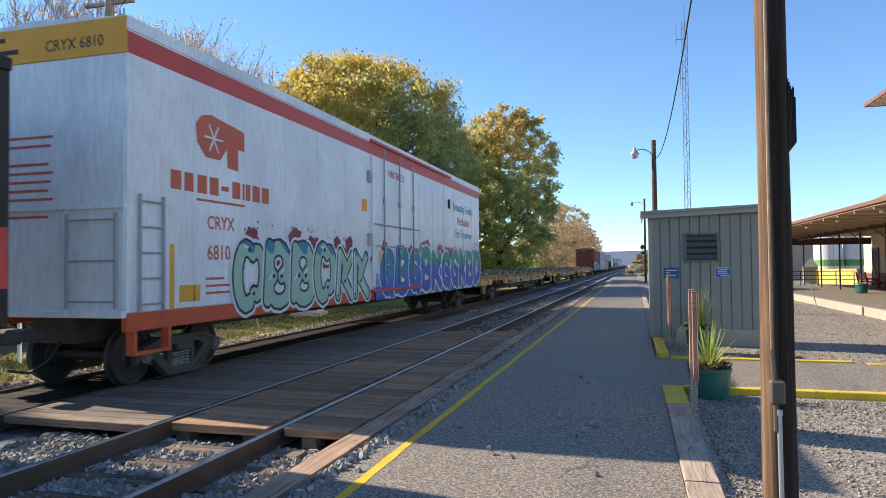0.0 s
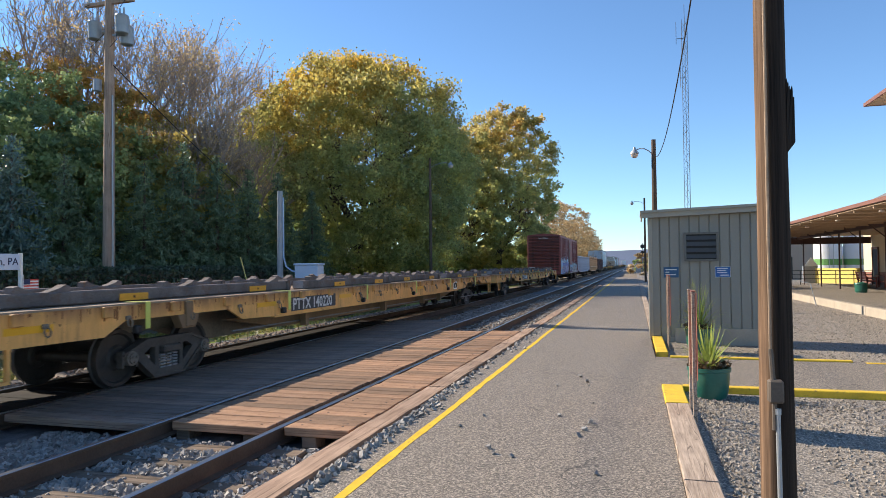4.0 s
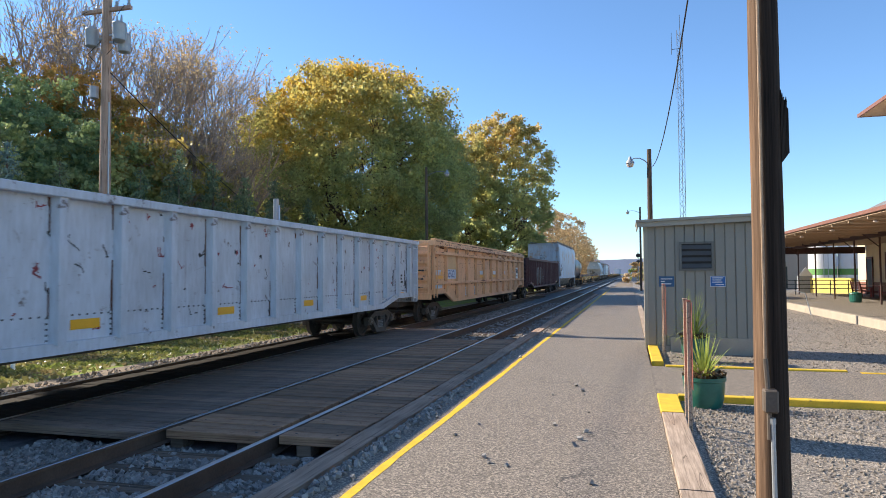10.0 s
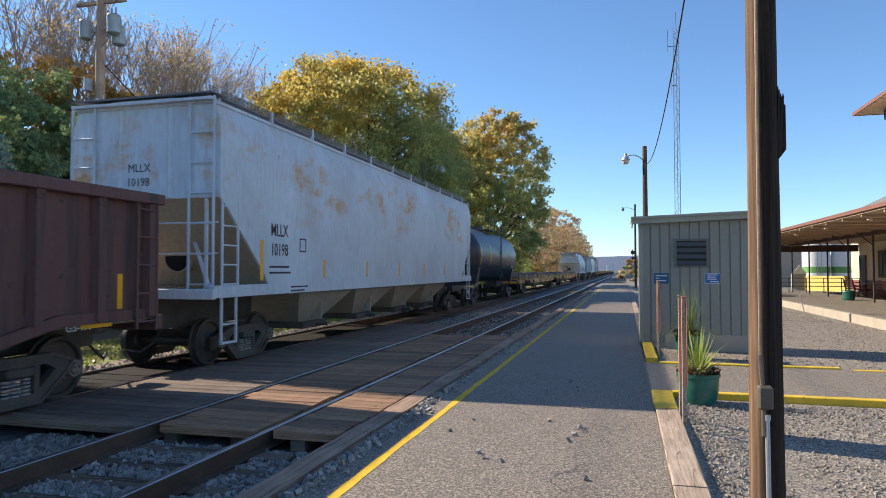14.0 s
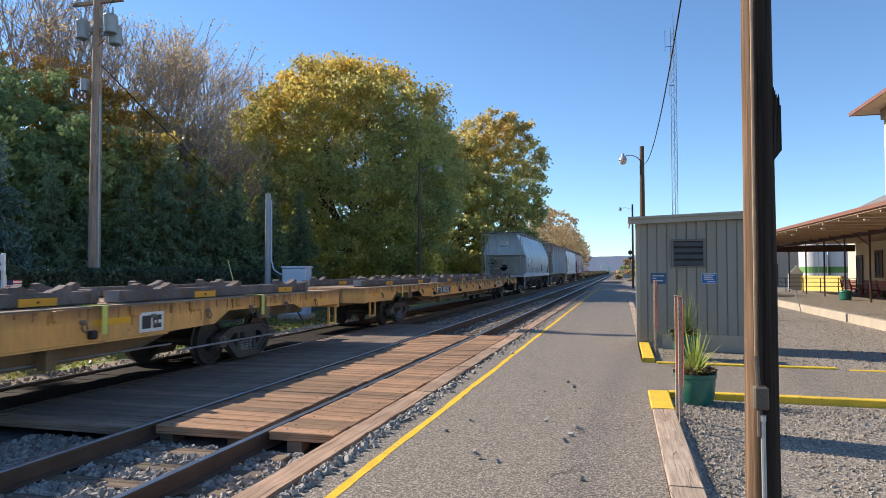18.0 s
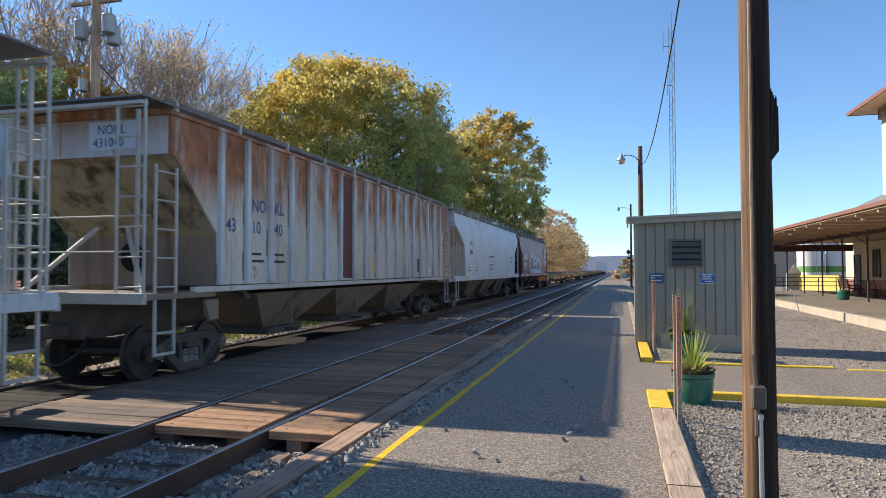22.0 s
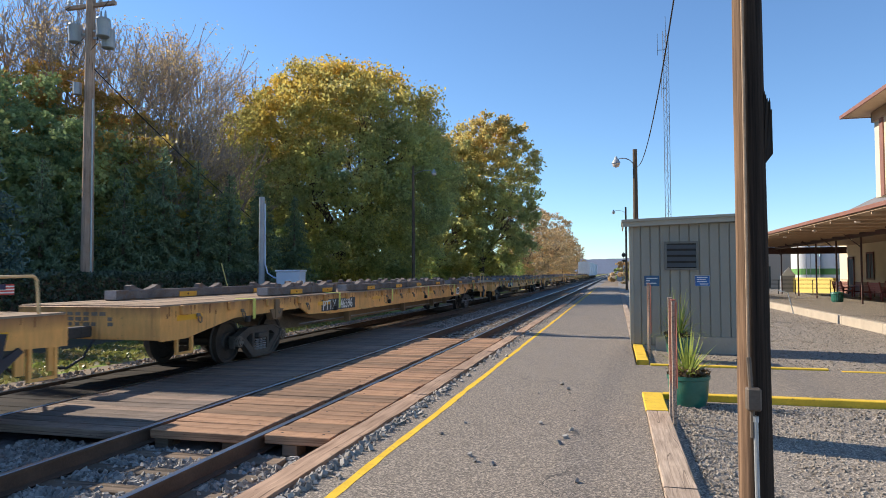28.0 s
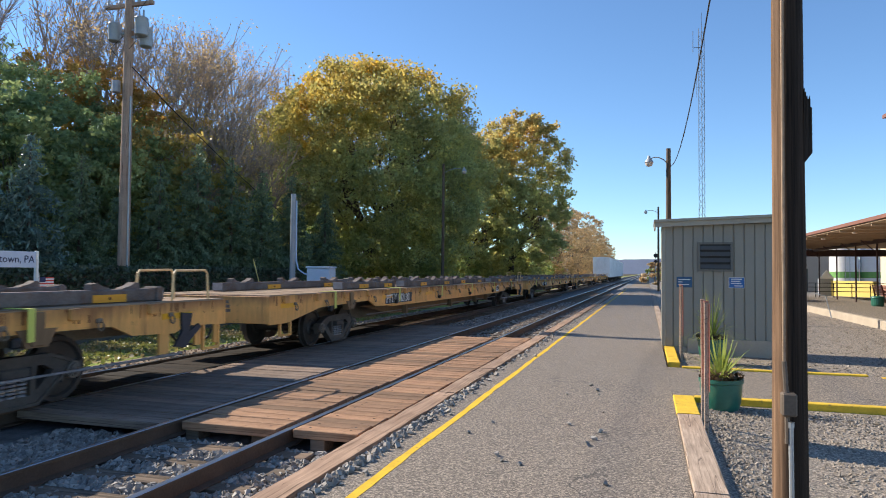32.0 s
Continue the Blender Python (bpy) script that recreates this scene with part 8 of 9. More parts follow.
    part("underframe", Shape().box(-0.35, 0.35, 0, L, 0.62, floor - 0.06).box(-1.3, 1.3, 5, 5.2, 0.8, floor - 0.06).box(-1.3, 1.3, L - 5.2, L - 5, 0.8, floor - 0.06), P_TRUCK, car)
    for y in (0, L):
        part("end_sill", Shape().box(-X + 0.02, X - 0.02, y - 0.08, y + 0.08, 0.9, 1.12, 0.01), paint, car)
    ladder(car, X + 0.05, 0.14, 0.95, top - 0.15, 0.42, paint, "x", 5)
    ladder(car, X - 0.55, -0.1, 1.1, top - 0.15, 0.45, paint, "y", 5)
    ladder(car, X + 0.05, L - 0.58, 0.95, top - 0.15, 0.42, paint, "x", 5)
    return car


def white_gondola():
    L = 20.95
    car = gondola(L, P_GON, "pale grey ribbed gondola with rust and tags", 2.92, 0.85, [0.14, 1.52, 3.15] + [4.2 + 1.06 * i for i in range(16)] + [L - 0.14], 1, worn=1.8)
    X = 1.543
    for y in (3.38, 6.55, 9.75, 12.9, 16.1, 19.2):
        part("reflector", Shape().box(X, X + 0.006, y, y + 0.5, 1.12, 1.25), REFLECTOR, car)
    part("reflector", Shape().box(1.54, 1.546, 0.18, 0.68, 1.28, 1.46), REFLECTOR, car)
    for i, (t, y, z, s) in enumerate((("CR", 1.84, 2.08, 0.44), ("56", 0.8, 1.66, 0.44), ("300", 1.78, 1.66, 0.44))):
        panel_text(t, s, car, y, z, X, INK, 0.95)
    k = Canvas(0.3, 12.0, 0.95, 2.8, 0.018)
    rnd = random.Random(5)
    for y, z, r, c in ((0.62, 2.12, 0.1, "maroon"), (0.78, 2.28, 0.07, "black"), (1.0, 2.0, 0.11, "maroon"), (1.1, 1.92, 0.06, "black"), (0.45, 1.95, 0.08, "black"), (1.2, 2.3, 0.05, "maroon"), (0.72, 1.52, 0.05, "black"), (2.55, 1.62, 0.05, "maroon")):
        k.blob(y, z, r, c, 0.28)
        k.stroke([(y, z), (y + rnd.uniform(-0.04, 0.04), z - r * 2.4)], 0.05, c)
    for i in range(70):
        y, z = rnd.uniform(0.4, 11.8), rnd.uniform(1.1, 2.75)
        k.blob(y, z, rnd.uniform(0.015, 0.045), rnd.choice(("black", "maroon", "grey")), 0.3)
    for i in range(34):
        y, z = rnd.uniform(3.3, 11.8), rnd.uniform(1.3, 2.75)
        k.stroke([(y, z), (y + rnd.uniform(-0.12, 0.12), z - rnd.uniform(0.03, 0.16)), (y + rnd.uniform(0.02, 0.25), z - rnd.uniform(0.02, 0.2))], rnd.uniform(0.014, 0.026), rnd.choice(("black", "maroon", "grey")))
    for z in (1.66, 1.76, 1.86):
        k.stroke([(3.55, z), (4.05, z + 0.01)], 0.035, "black")
    k.put(car, X + 0.002, "chipped paint with black and rusty scars", "paint_chip")
    k = Canvas(12.0, L - 0.1, 0.95, 2.85, 0.018)
    for i in range(60):
        k.blob(rnd.uniform(12.2, L - 0.3), rnd.uniform(1.1, 2.75), rnd.uniform(0.012, 0.04), rnd.choice(("black", "maroon", "grey")), 0.3)
    for i in range(22):
        y, z = L - 0.2 - abs(rnd.gauss(0, 0.7)), rnd.uniform(1.3, 2.75)
        k.stroke([(y, z), (y + rnd.uniform(-0.06, 0.06), z - rnd.uniform(0.1, 0.5))], rnd.uniform(0.03, 0.09), rnd.choice(("black", "scar")))
    k.put(car, X + 0.002, "black and rusty scars near the end", "paint_chip")
    rnd = random.Random(6)
    bars(car, 0.8, 1.5, X, 0.55, 2, 0.16, 0.06, INK, rnd)
    bars(car, 1.9, 1.5, X, 0.5, 2, 0.16, 0.06, INK, rnd)
    part("dark_patch", Shape().box(X, X + 0.005, 1.8, 2.1, 1.0, 1.24), INK, car)
    ring_mark(car, 14.9, 2.0, 0.2, 0.07, X, "ink", "black painted ring emblem", (), 1.2)
    tag_lines(car, 3.3, 4.0, 1.75, 2.65, X, "maroon", 19, 2, 0.035, "reddish sprayed tag")
    tag_lines(car, 4.7, 5.2, 2.3, 2.6, X, "black", 23, 2, 0.02)
    # rows of rivets along the foot and beside the uprights
    riv = Shape()
    for i in range(140):
        y = 3.2 + i * 0.125
        if y < L - 0.4:
            riv.box(X, X + 0.012, y - 0.011, y + 0.011, 1.3, 1.322)
    for j in range(16):
        for i in range(5):
            y = 4.2 + 1.06 * j
            riv.box(X, X + 0.012, y - 0.15, y - 0.126, 1.0 + i * 0.07, 1.024 + i * 0.07)
            riv.box(X, X + 0.012, y + 0.126, y + 0.15, 1.0 + i * 0.07, 1.024 + i * 0.07)
    tagged(part("rivet_row", riv, PLACARD, car, fix=False), kind="stuff")
    rnd = random.Random(7)
    bars(car, 19.2, 1.75, X, 0.5, 3, 0.1, 0.06, INK, rnd)
    return car


def tan_gondola():
    L = 21.4
    car = gondola(L, P_TAN, "tan high-sided gondola with riveted panels and rust", 3.05, 0.72, 13, 2, cap=0.2, worn=1.7, rib_w=0.8)
    X = 1.54
    for z in (2.55, 1.42):
        part("side_rail", Shape().box(X - 0.01, X + 0.15, 0.2, L - 0.2, z, z + 0.11, 0.01), P_TAN, car)
    # lap joints and rust in broken lines; strips below the rails also paint their shade
    lap = Shape()
    rnd = random.Random(28)
    for z, lo, hi, x, gaps in ((2.545, 0.0, 0.06, X + 0.004, 0.6), (1.415, 0.0, 0.05, X + 0.004, 0.6), (2.85, 0.0, 0.07, X + 0.004, 0.4), (3.045, 0.004, 0.05, 1.694, 0.25), (2.865, 0.0, 0.03, 1.694, 0.55), (2.1, 0.002, 0.014, X + 0.012, 0.5), (2.64, 0.0, 0.03, X + 0.152, 0.75), (1.51, 0.0, 0.03, X + 0.152, 0.75), (2.28, 0.0, 0.012, X + 0.004, 0.5)):
        ragged(lap, x, 0.3, L - 0.3, z, lo, hi, rnd, gaps)
    ragged(lap, X + 0.004, 3.4, L - 3.5, 1.1, 0.002, 0.014, rnd, 0.5)
    tagged(part("rust_line", lap, RUST, car, "broken lines of rust and rail shade along the joints", fix=False), kind="stuff")
    for i in range(12):
        y = 0.25 + (L - 0.5) * i / 12
        for z0, z1 in ((1.62, 2.08), (0.98 if 2.5 < y < L - 4 else 1.2, 1.36)):
            part("side_panel", Shape().box(X, X + 0.01, y + 0.12, y + (L - 0.5) / 12 - 0.12, z0, z1, 0.004), P_TAN, car)
    plate = part("number_panel", Shape().box(X + 0.026, X + 0.04, 2.14, 3.58, 1.63, 2.0), PALE_BLUE, car, "pale blue number panel")
    panel_text("55562", 0.42, car, 2.24, 1.68, X + 0.041, INK_BLUE, 1.05)
    part("repair_plate", Shape().box(X + 0.025, X + 0.04, 2.14, 3.58, 2.01, 2.54), P_TANL, car, "paler repair plate")
    for y in (0.7, 8.2, 11.4, 14.2, 17.6):
        part("reflector", Shape().box(X + 0.03, X + 0.036, y, y + 0.62, 1.64, 1.75), REFLECTOR, car)
        part("blue_patch", Shape().box(X + 0.03, X + 0.036, y - 0.05, y + 0.62, 1.79, 1.97), PALE_BLUE, car)
    part("notice", Shape().box(X + 0.03, X + 0.036, 18.6, 19.4, 1.5, 2.2), WHITE_REFL, car)
    part("notice_print", Shape().box(X + 0.036, X + 0.04, 18.75, 19.25, 1.85, 2.12).box(X + 0.036, X + 0.04, 18.8, 19.2, 1.66, 1.72), PLACARD, car)
    rnd = random.Random(8)
    bars(car, 5.2, 1.2, X + 0.026, 0.45, 4, 0.1, 0.05, PALE_BLUE, rnd)
    bars(car, 6.9, 1.2, X + 0.026, 0.4, 4, 0.1, 0.05, PALE_BLUE, rnd)
    # weathered timber lip on the top chord
    for i in range(22):
        y = 0.5 + i * 0.94
        h = 0.07 + 0.025 * rnd.random()
        part("lip_board", Shape().box(1.42, 1.6, y, y + rnd.uniform(0.84, 0.94), 3.05, 3.05 + h, 0.01), P_TAN, car)
    for a, b, z, m in ((1.0, 1.5, 1.8, REFLECTOR), (1.1, 1.6, 1.64, REFLECTOR), (0.42, 1.5, 1.28, PALE_BLUE)):
        part("reflector" if m is REFLECTOR else "blue_patch", Shape().box(X + 0.03, X + 0.036, a, b, z, z + (0.11 if m is REFLECTOR else 0.18)), m, car)
    # bare rust along the top edge, under the rails and at the feet of the uprights
    k = Canvas(0.1, L - 0.1, 0.75, 3.0, 0.02)
    for i in range(120):
        k.blob(rnd.uniform(0.2, L - 0.3), 2.9 + rnd.uniform(-0.03, 0.08), rnd.uniform(0.01, 0.035), rnd.choice(("scar", "scar", "black")), 0.3)
    k.put(car, 1.692, "rust scars along the top edge", "rust_scar")
    k = Canvas(0.1, L - 0.1, 0.75, 3.0, 0.02)
    for i in range(13):
        y = 0.25 + (L - 0.5) * i / 12
        for j in range(16):
            k.blob(y + rnd.choice((-1, 1)) * rnd.uniform(0.08, 0.2), rnd.choice((0.95, 1.35, 2.45, 2.7, 1.75)) + rnd.uniform(-0.15, 0.12), rnd.uniform(0.012, 0.04), "scar", 0.3)
        if i % 3 == 0:
            k.stroke([(y + 0.3, 2.42), (y + 0.3 + rnd.uniform(0.2, 0.5), 2.43)], 0.05, "scar")
    k.put(car, X + 0.014, "rust scars beside the uprights", "rust_scar")
    s = Shape()
    for i in range(14):
        z = 1.2 + (3.05 - 1.5) * rnd.randrange(5) / 5 + 0.12
        x = rnd.uniform(-0.1, 1.2)
        for j in range(12):
            w = rnd.uniform(0.02, 0.1)
            p, q = x + rnd.gauss(0, 0.1), z + rnd.gauss(0, 0.012)
            s.box(p, p + w, -0.024, -0.0195, q, q + rnd.uniform(0.01, 0.035))
    tagged(part("rust_scar", s, PLACARD, car, "dark scars on the corrugated end"), kind="stuff")
    # row of rivets on each upright
    riv = Shape()
    for i in range(13):
        y = 0.25 + (L - 0.5) * i / 12
        for k in range(9):
            z = 1.05 + k * 0.2
            for d in (-0.13, 0.13):
                riv.box(X - 0.005, X + 0.014, y + d - 0.016, y + d + 0.016, z, z + 0.03)
    tagged(part("rivet_row", riv, P_RIVET, car, fix=False), kind="stuff")
    return car


P_TANL = plain("pale_tan_plate", (0.68, 0.43, 0.2), 0.6, 0, 0.12, 2, 20, 0.1, dirt=(0.25, 0.12, 0.06), dirt_at=0.64)


def dark_gondola():
    L = 20.5
    car = gondola(L, P_DARK, "dark rusty brown gondola with white chalk-like graffiti", 2.95, 0.8, 21, 3, cap=0.16)
    X = 1.543
    for y in (2.75, 6.1, 8.6, 11.2, 13.8, 16.4, 19.0):
        part("reflector", Shape().box(X, X + 0.006, y, y + 0.55, 1.02, 1.14), REFLECTOR, car)
    part("reflector", Shape().box(X, X + 0.006, L - 0.85, L - 0.75, 1.25, 1.75), REFLECTOR, car)
    graffiti(car, 4.5, 7.9, 0.98, 2.36, X + 0.062, ("black", "black"), 55, 4, None, "grey", None, 0.27, "black graffiti with white outlines", rim=0.034, dots=False)
    tag_lines(car, 4.6, 7.6, 1.05, 2.3, X + 0.066, "grey", 57, 4, 0.02)
    tag_lines(car, 8.0, 9.0, 1.1, 1.9, X + 0.03, "white", 52, 3, 0.03)
    tag_lines(car, 9.4, 9.9, 1.2, 1.7, X + 0.03, "white", 53, 2, 0.03)
    part("stencil_box", Shape().box(X, X + 0.004, 3.3, 3.75, 1.68, 1.72).box(X, X + 0.004, 3.3, 3.75, 2.0, 2.04).box(X, X + 0.004, 3.3, 3.34, 1.72, 2.0).box(X, X + 0.004, 3.71, 3.75, 1.72, 2.0).box(X, X + 0.004, 3.42, 3.62, 1.82, 1.9), WHITE_LETTER, car)
    panel_text("GS-9A", 0.16, car, L - 1.75, 1.0, X, WHITE_LETTER, 1.0)
    rnd = random.Random(9)
    bars(car, 16.8, 2.2, X, 0.4, 4, 0.13, 0.07, WHITE_LETTER, rnd)
    return car


def hopper_body(L, top, width, prof):
    """A hopper's shell: rings along the car whose lower edge follows prof (y, z); width(z) is half the width."""
    ys = [p for p in prof] + [(L - y, z) for y, z in prof[::-1]]
    rings, n = [], 9
    for y, zb in ys:
        side = [(width(top + (zb - top) * k / n), top + (zb - top) * k / n) for k in range(n + 1)]
        rings.append([(x, y, z) for x, z in side] + [(-x, y, z) for x, z in side[::-1]])
    return Shape().loft(rings)


def covered_hopper(label, L, paint, top, width, prof, bays, deck=1.55, name="covered_hopper_car", ribs=(), mesh_wall=0.34, ladder_paint=None, roof_rise=0.12, trucks=(1.75, 1.75), under=None, rib_paint=None, slope=None, sill=(0.24, 0.02), reach=1.5):
    X = 1.6
    under = under or P_UNDER
    lp = ladder_paint or paint
    car = start_car(name, label, L, "train", trucks=trucks)
    part("body", hopper_body(L, top, width, prof), paint, car, smooth=True)
    part("roof", Shape().prism([(-width(top) - 0.04, top - 0.03), (-width(top) - 0.04, top + 0.03), (-0.6, top + roof_rise), (0.6, top + roof_rise), (width(top) + 0.04, top + 0.03), (width(top) + 0.04, top - 0.03)], "y", prof[0][0] - 0.03, L - prof[0][0] + 0.03), paint, car)
    # side sill and end platforms
    y0 = prof[0][0]
    for sx in (-1, 1):
        a, b = sx * (X - 0.12), sx * (X + 0.005)
        part("side_sill", Shape().box(min(a, b), max(a, b), -0.15 if sill[0] > 0.2 else 1.1, L + 0.15 if sill[0] > 0.2 else L - 1.1, deck - sill[0], deck - sill[1], 0.01), paint, car)
    for e, s in ((0.0, 1), (L, -1)):
        p, q = sorted((e - s * 0.15, e + s * 1.7))
        part("end_platform", Shape().box(-X + 0.03, X - 0.03, p, q, deck - 0.2, deck - 0.1), under, car)
        p, q = sorted((e - s * 0.2, e - s * 0.1))
        part("end_sill", Shape().box(-X, X, p, q, deck - 0.26, deck - 0.08, 0.01), lp, car)
        # slanted braces and sheets under the end
        part("slope_sheet", Shape().prism([(e + s * 0.9, prof[1][1] if len(prof) > 1 else 3.0), (e + s * 1.0, (prof[1][1] if len(prof) > 1 else 3.0) + 0.05), (e + s * 3.4, deck - 0.3), (e + s * 3.2, deck - 0.3)], "x", -1.25, 1.25), under, car)
        for x in (-1.3, 1.3):
            part("end_post", Shape().box(x - 0.03, x + 0.03, min(e, e + s * 0.06), max(e, e + s * 0.06), deck - 0.1, top - 0.02, 0.01), lp, car)
        for x in (-1, 1):
            part("end_brace", Shape().cyl((x * 1.2, e + s * 0.3, deck - 0.1), (x * 0.3, e + s * 1.0, deck + 1.0), 0.04, n=6), lp, car)
        # sheets that slope inwards under the end, with the round access hole in them
        for k, ((ya, za), (yb, zb)) in enumerate(zip(prof, prof[1:])):
            hw = min(width(za), width(zb)) - 0.03
            out = 0.012
            part("end_slope", Shape().prism([(e + s * (ya - out), za - out), (e + s * (yb - out), zb - out), (e + s * (yb - 0.002), zb - 0.002), (e + s * (ya - 0.002), za - 0.002)], "x", -hw, hw), (slope or (under,))[min(k, len(slope or (under,)) - 1)], car)
        zh = deck + 0.5
        for (ya, za), (yb, zb) in zip(prof, prof[1:]):
            if zb <= zh <= za and za - zb > 0.01:
                yh = ya + (yb - ya) * (za - zh) / (za - zb)
                # a solid black plug: the dark inside of the hole is only its colour
                part("access_hole", Shape().cyl((-0.12, e + s * (yh - 0.06), zh), (-0.12, e + s * (yh + 0.2), zh + 0.02), 0.27, n=20), BLACK, car, "round black access hole")
                part("hole_rim", Shape().cyl((-0.12, e + s * (yh - 0.05), zh), (-0.12, e + s * (yh + 0.1), zh + 0.01), 0.3, n=20), under, car)
                break
        for x in (-0.53, 0.53):
            part("end_crease", Shape().prism([(x - 0.035, e + s * prof[0][0]), (x + 0.035, e + s * prof[0][0]), (x, e + s * (prof[0][0] - 0.03))], "z", prof[0][1] + 0.03, top - 0.06), paint, car)
        part("roof_platform", Shape().box(-X + 0.1, X - 0.1, *sorted((e - s * 0.12, e + s * (prof[0][0] + 0.35))), top + roof_rise + 0.02, top + roof_rise + 0.05), GRATE, car)
        for z in (deck + 0.55, deck + 1.1):
            part("grab_rail", Shape().cyl((-X + 0.05, e, z), (X - 0.05, e, z), 0.016, n=5), lp, car)
        part("centre_sill", Shape().box(-0.3, 0.3, min(e, e + s * 3.2), max(e, e + s * 3.2), 0.72, deck - 0.2), P_TRUCK, car)
        # corner ladder on side and end
        ladder(car, X - 0.01, min(e + s * 0.08, e + s * 0.62), deck - 0.1, top * 0.72 + 0.4 if s < 0 else deck + reach, 0.5, lp, "x", 8 if s < 0 else 5)
        ladder(car, X - 0.6, e - s * 0.06, deck - 0.1, top + 0.1, 0.5, lp, "y", 7)
        ladder(car, -X + 0.05, e - s * 0.06, deck - 0.1, top + 0.1, 0.5, lp, "y", 7)
        st = min(e + s * 0.1, e + s * 0.6)
        part("step", Shape().box(X - 0.06, X - 0.02, st, st + 0.04, 0.5, deck - 0.2).box(X - 0.06, X - 0.02, st + 0.46, st + 0.5, 0.5, deck - 0.2).box(X - 0.06, X - 0.02, st, st + 0.5, 0.48, 0.52).box(X - 0.06, X - 0.02, st, st + 0.5, 0.82, 0.85), lp, car)
        # brackets that carry the roof walk past the end
        part("walk_bracket", Shape().box(-X + 0.1, X - 0.1, min(e, e - s * 0.15), max(e, e - s * 0.15), top + 0.02, top + 0.07), lp, car)
    # discharge bays
    gap = (L - 6.6) / bays
    for i in range(bays):
        y = 3.3 + gap * i
        s = Shape()
        hw = 1.42
        s.loft([[(-hw, y + 0.04, deck - 0.2), (hw, y + 0.04, deck - 0.2), (hw, y + gap - 0.04, deck - 0.2), (-hw, y + gap - 0.04, deck - 0.2)],
                [(-0.85, y + gap * 0.33, 0.55), (0.85, y + gap * 0.33, 0.55), (0.85, y + gap * 0.67, 0.55), (-0.85, y + gap * 0.67, 0.55)]])
        bay = part("hopper_bay", s, under, car)
        part("outlet_gate", Shape().box(-1.05, 1.05, y + gap * 0.3, y + gap * 0.7, 0.4, 0.55, 0.02).cyl((-1.3, y + gap * 0.5, 0.47), (1.35, y + gap * 0.5, 0.47), 0.035, n=6), P_TRUCK, bay)
        part("bay_rib", Shape().prism([(y + gap * 0.5 - 0.03, deck - 0.25), (y + gap * 0.5 + 0.03, deck - 0.25), (y + gap * 0.5 + 0.03, 0.6), (y + gap * 0.5 - 0.03, 0.6)], "x", -1.2, 1.2), under, bay)
    for y in ribs:
        rb = Shape().box(X - 0.02, X + 0.09, y - 0.06, y + 0.06, deck + 0.02, top - 0.05, 0.02)
        part("side_rib", rb, rib_paint or paint, car)
    # roof walk of open grating with posts
    w = 0.5
    for sx in (-1, 1):
        x0 = sx * (width(top) - 0.12)
        g = Shape()
        y = y0
        while y < L - y0:
            g.box(min(x0, x0 - sx * w), max(x0, x0 - sx * w), y, y + 0.014, top + roof_rise + 0.05, top + roof_rise + 0.08)
            y += 0.085
        for k in range(5):
            x = x0 - sx * w * k / 4
            g.box(x - 0.006, x + 0.006, y0, L - y0, top + roof_rise + 0.045, top + roof_rise + 0.085)
        tagged(part("roof_walk", g, GRATE, car, "open steel grating", fix=False), kind="stuff")
        if mesh_wall:
            m = Shape()
            for z in (0.1, 0.17, 0.24, 0.31):
                m.box(x0 - 0.008, x0 + 0.008, y0, L - y0, top + roof_rise + z * mesh_wall / 0.34, top + roof_rise + z * mesh_wall / 0.34 + 0.016)
            y = y0
            while y < L - y0:
                m.box(x0 - 0.006, x0 + 0.006, y, y + 0.016, top + roof_rise + 0.08, top + roof_rise + mesh_wall)
                y += 0.14
            tagged(part("walk_guard", m, GRATE, car, "open mesh guard along the roof walk", fix=False), kind="stuff")
        y = y0 + 0.3
        while y < L - y0:
            part("walk_post", Shape().box(x0 - 0.03, x0 + 0.03, y - 0.03, y + 0.03, top - 0.02, top + roof_rise + (mesh_wall or 0.08)), lp, car)
            y += 1.9
    for i in range(4):
        y = 2.0 + (L - 4.0) * i / 3
        part("roof_hatch", Shape().box(-0.35, 0.35, y - 0.6, y + 0.6, top + roof_rise, top + roof_rise + 0.12, 0.02), paint, car)
    return car


GRATE = plain("galvanised_grating", (0.17, 0.165, 0.16), 0.6, 0.3, 0.2, 3, 20, 0)


def bulge(top, edge, mid, bottom):
    """Half width of a rounded side: edge at the eaves, mid at the widest, bottom at the sill."""
    def f(z):
        u = max(0.0, min(1.0, (top - z) / (top - 1.5)))
        return edge + (mid - edge) * math.sin(min(1.0, u * 1.55) * math.pi / 2) - (mid - bottom) * max(0, (u - 0.6) / 0.4) ** 2
    return f


def flat_side(top, edge, knee):
    return lambda z: edge + (1.6 - edge) * min(1.0, max(0.0, (top - z) / knee))


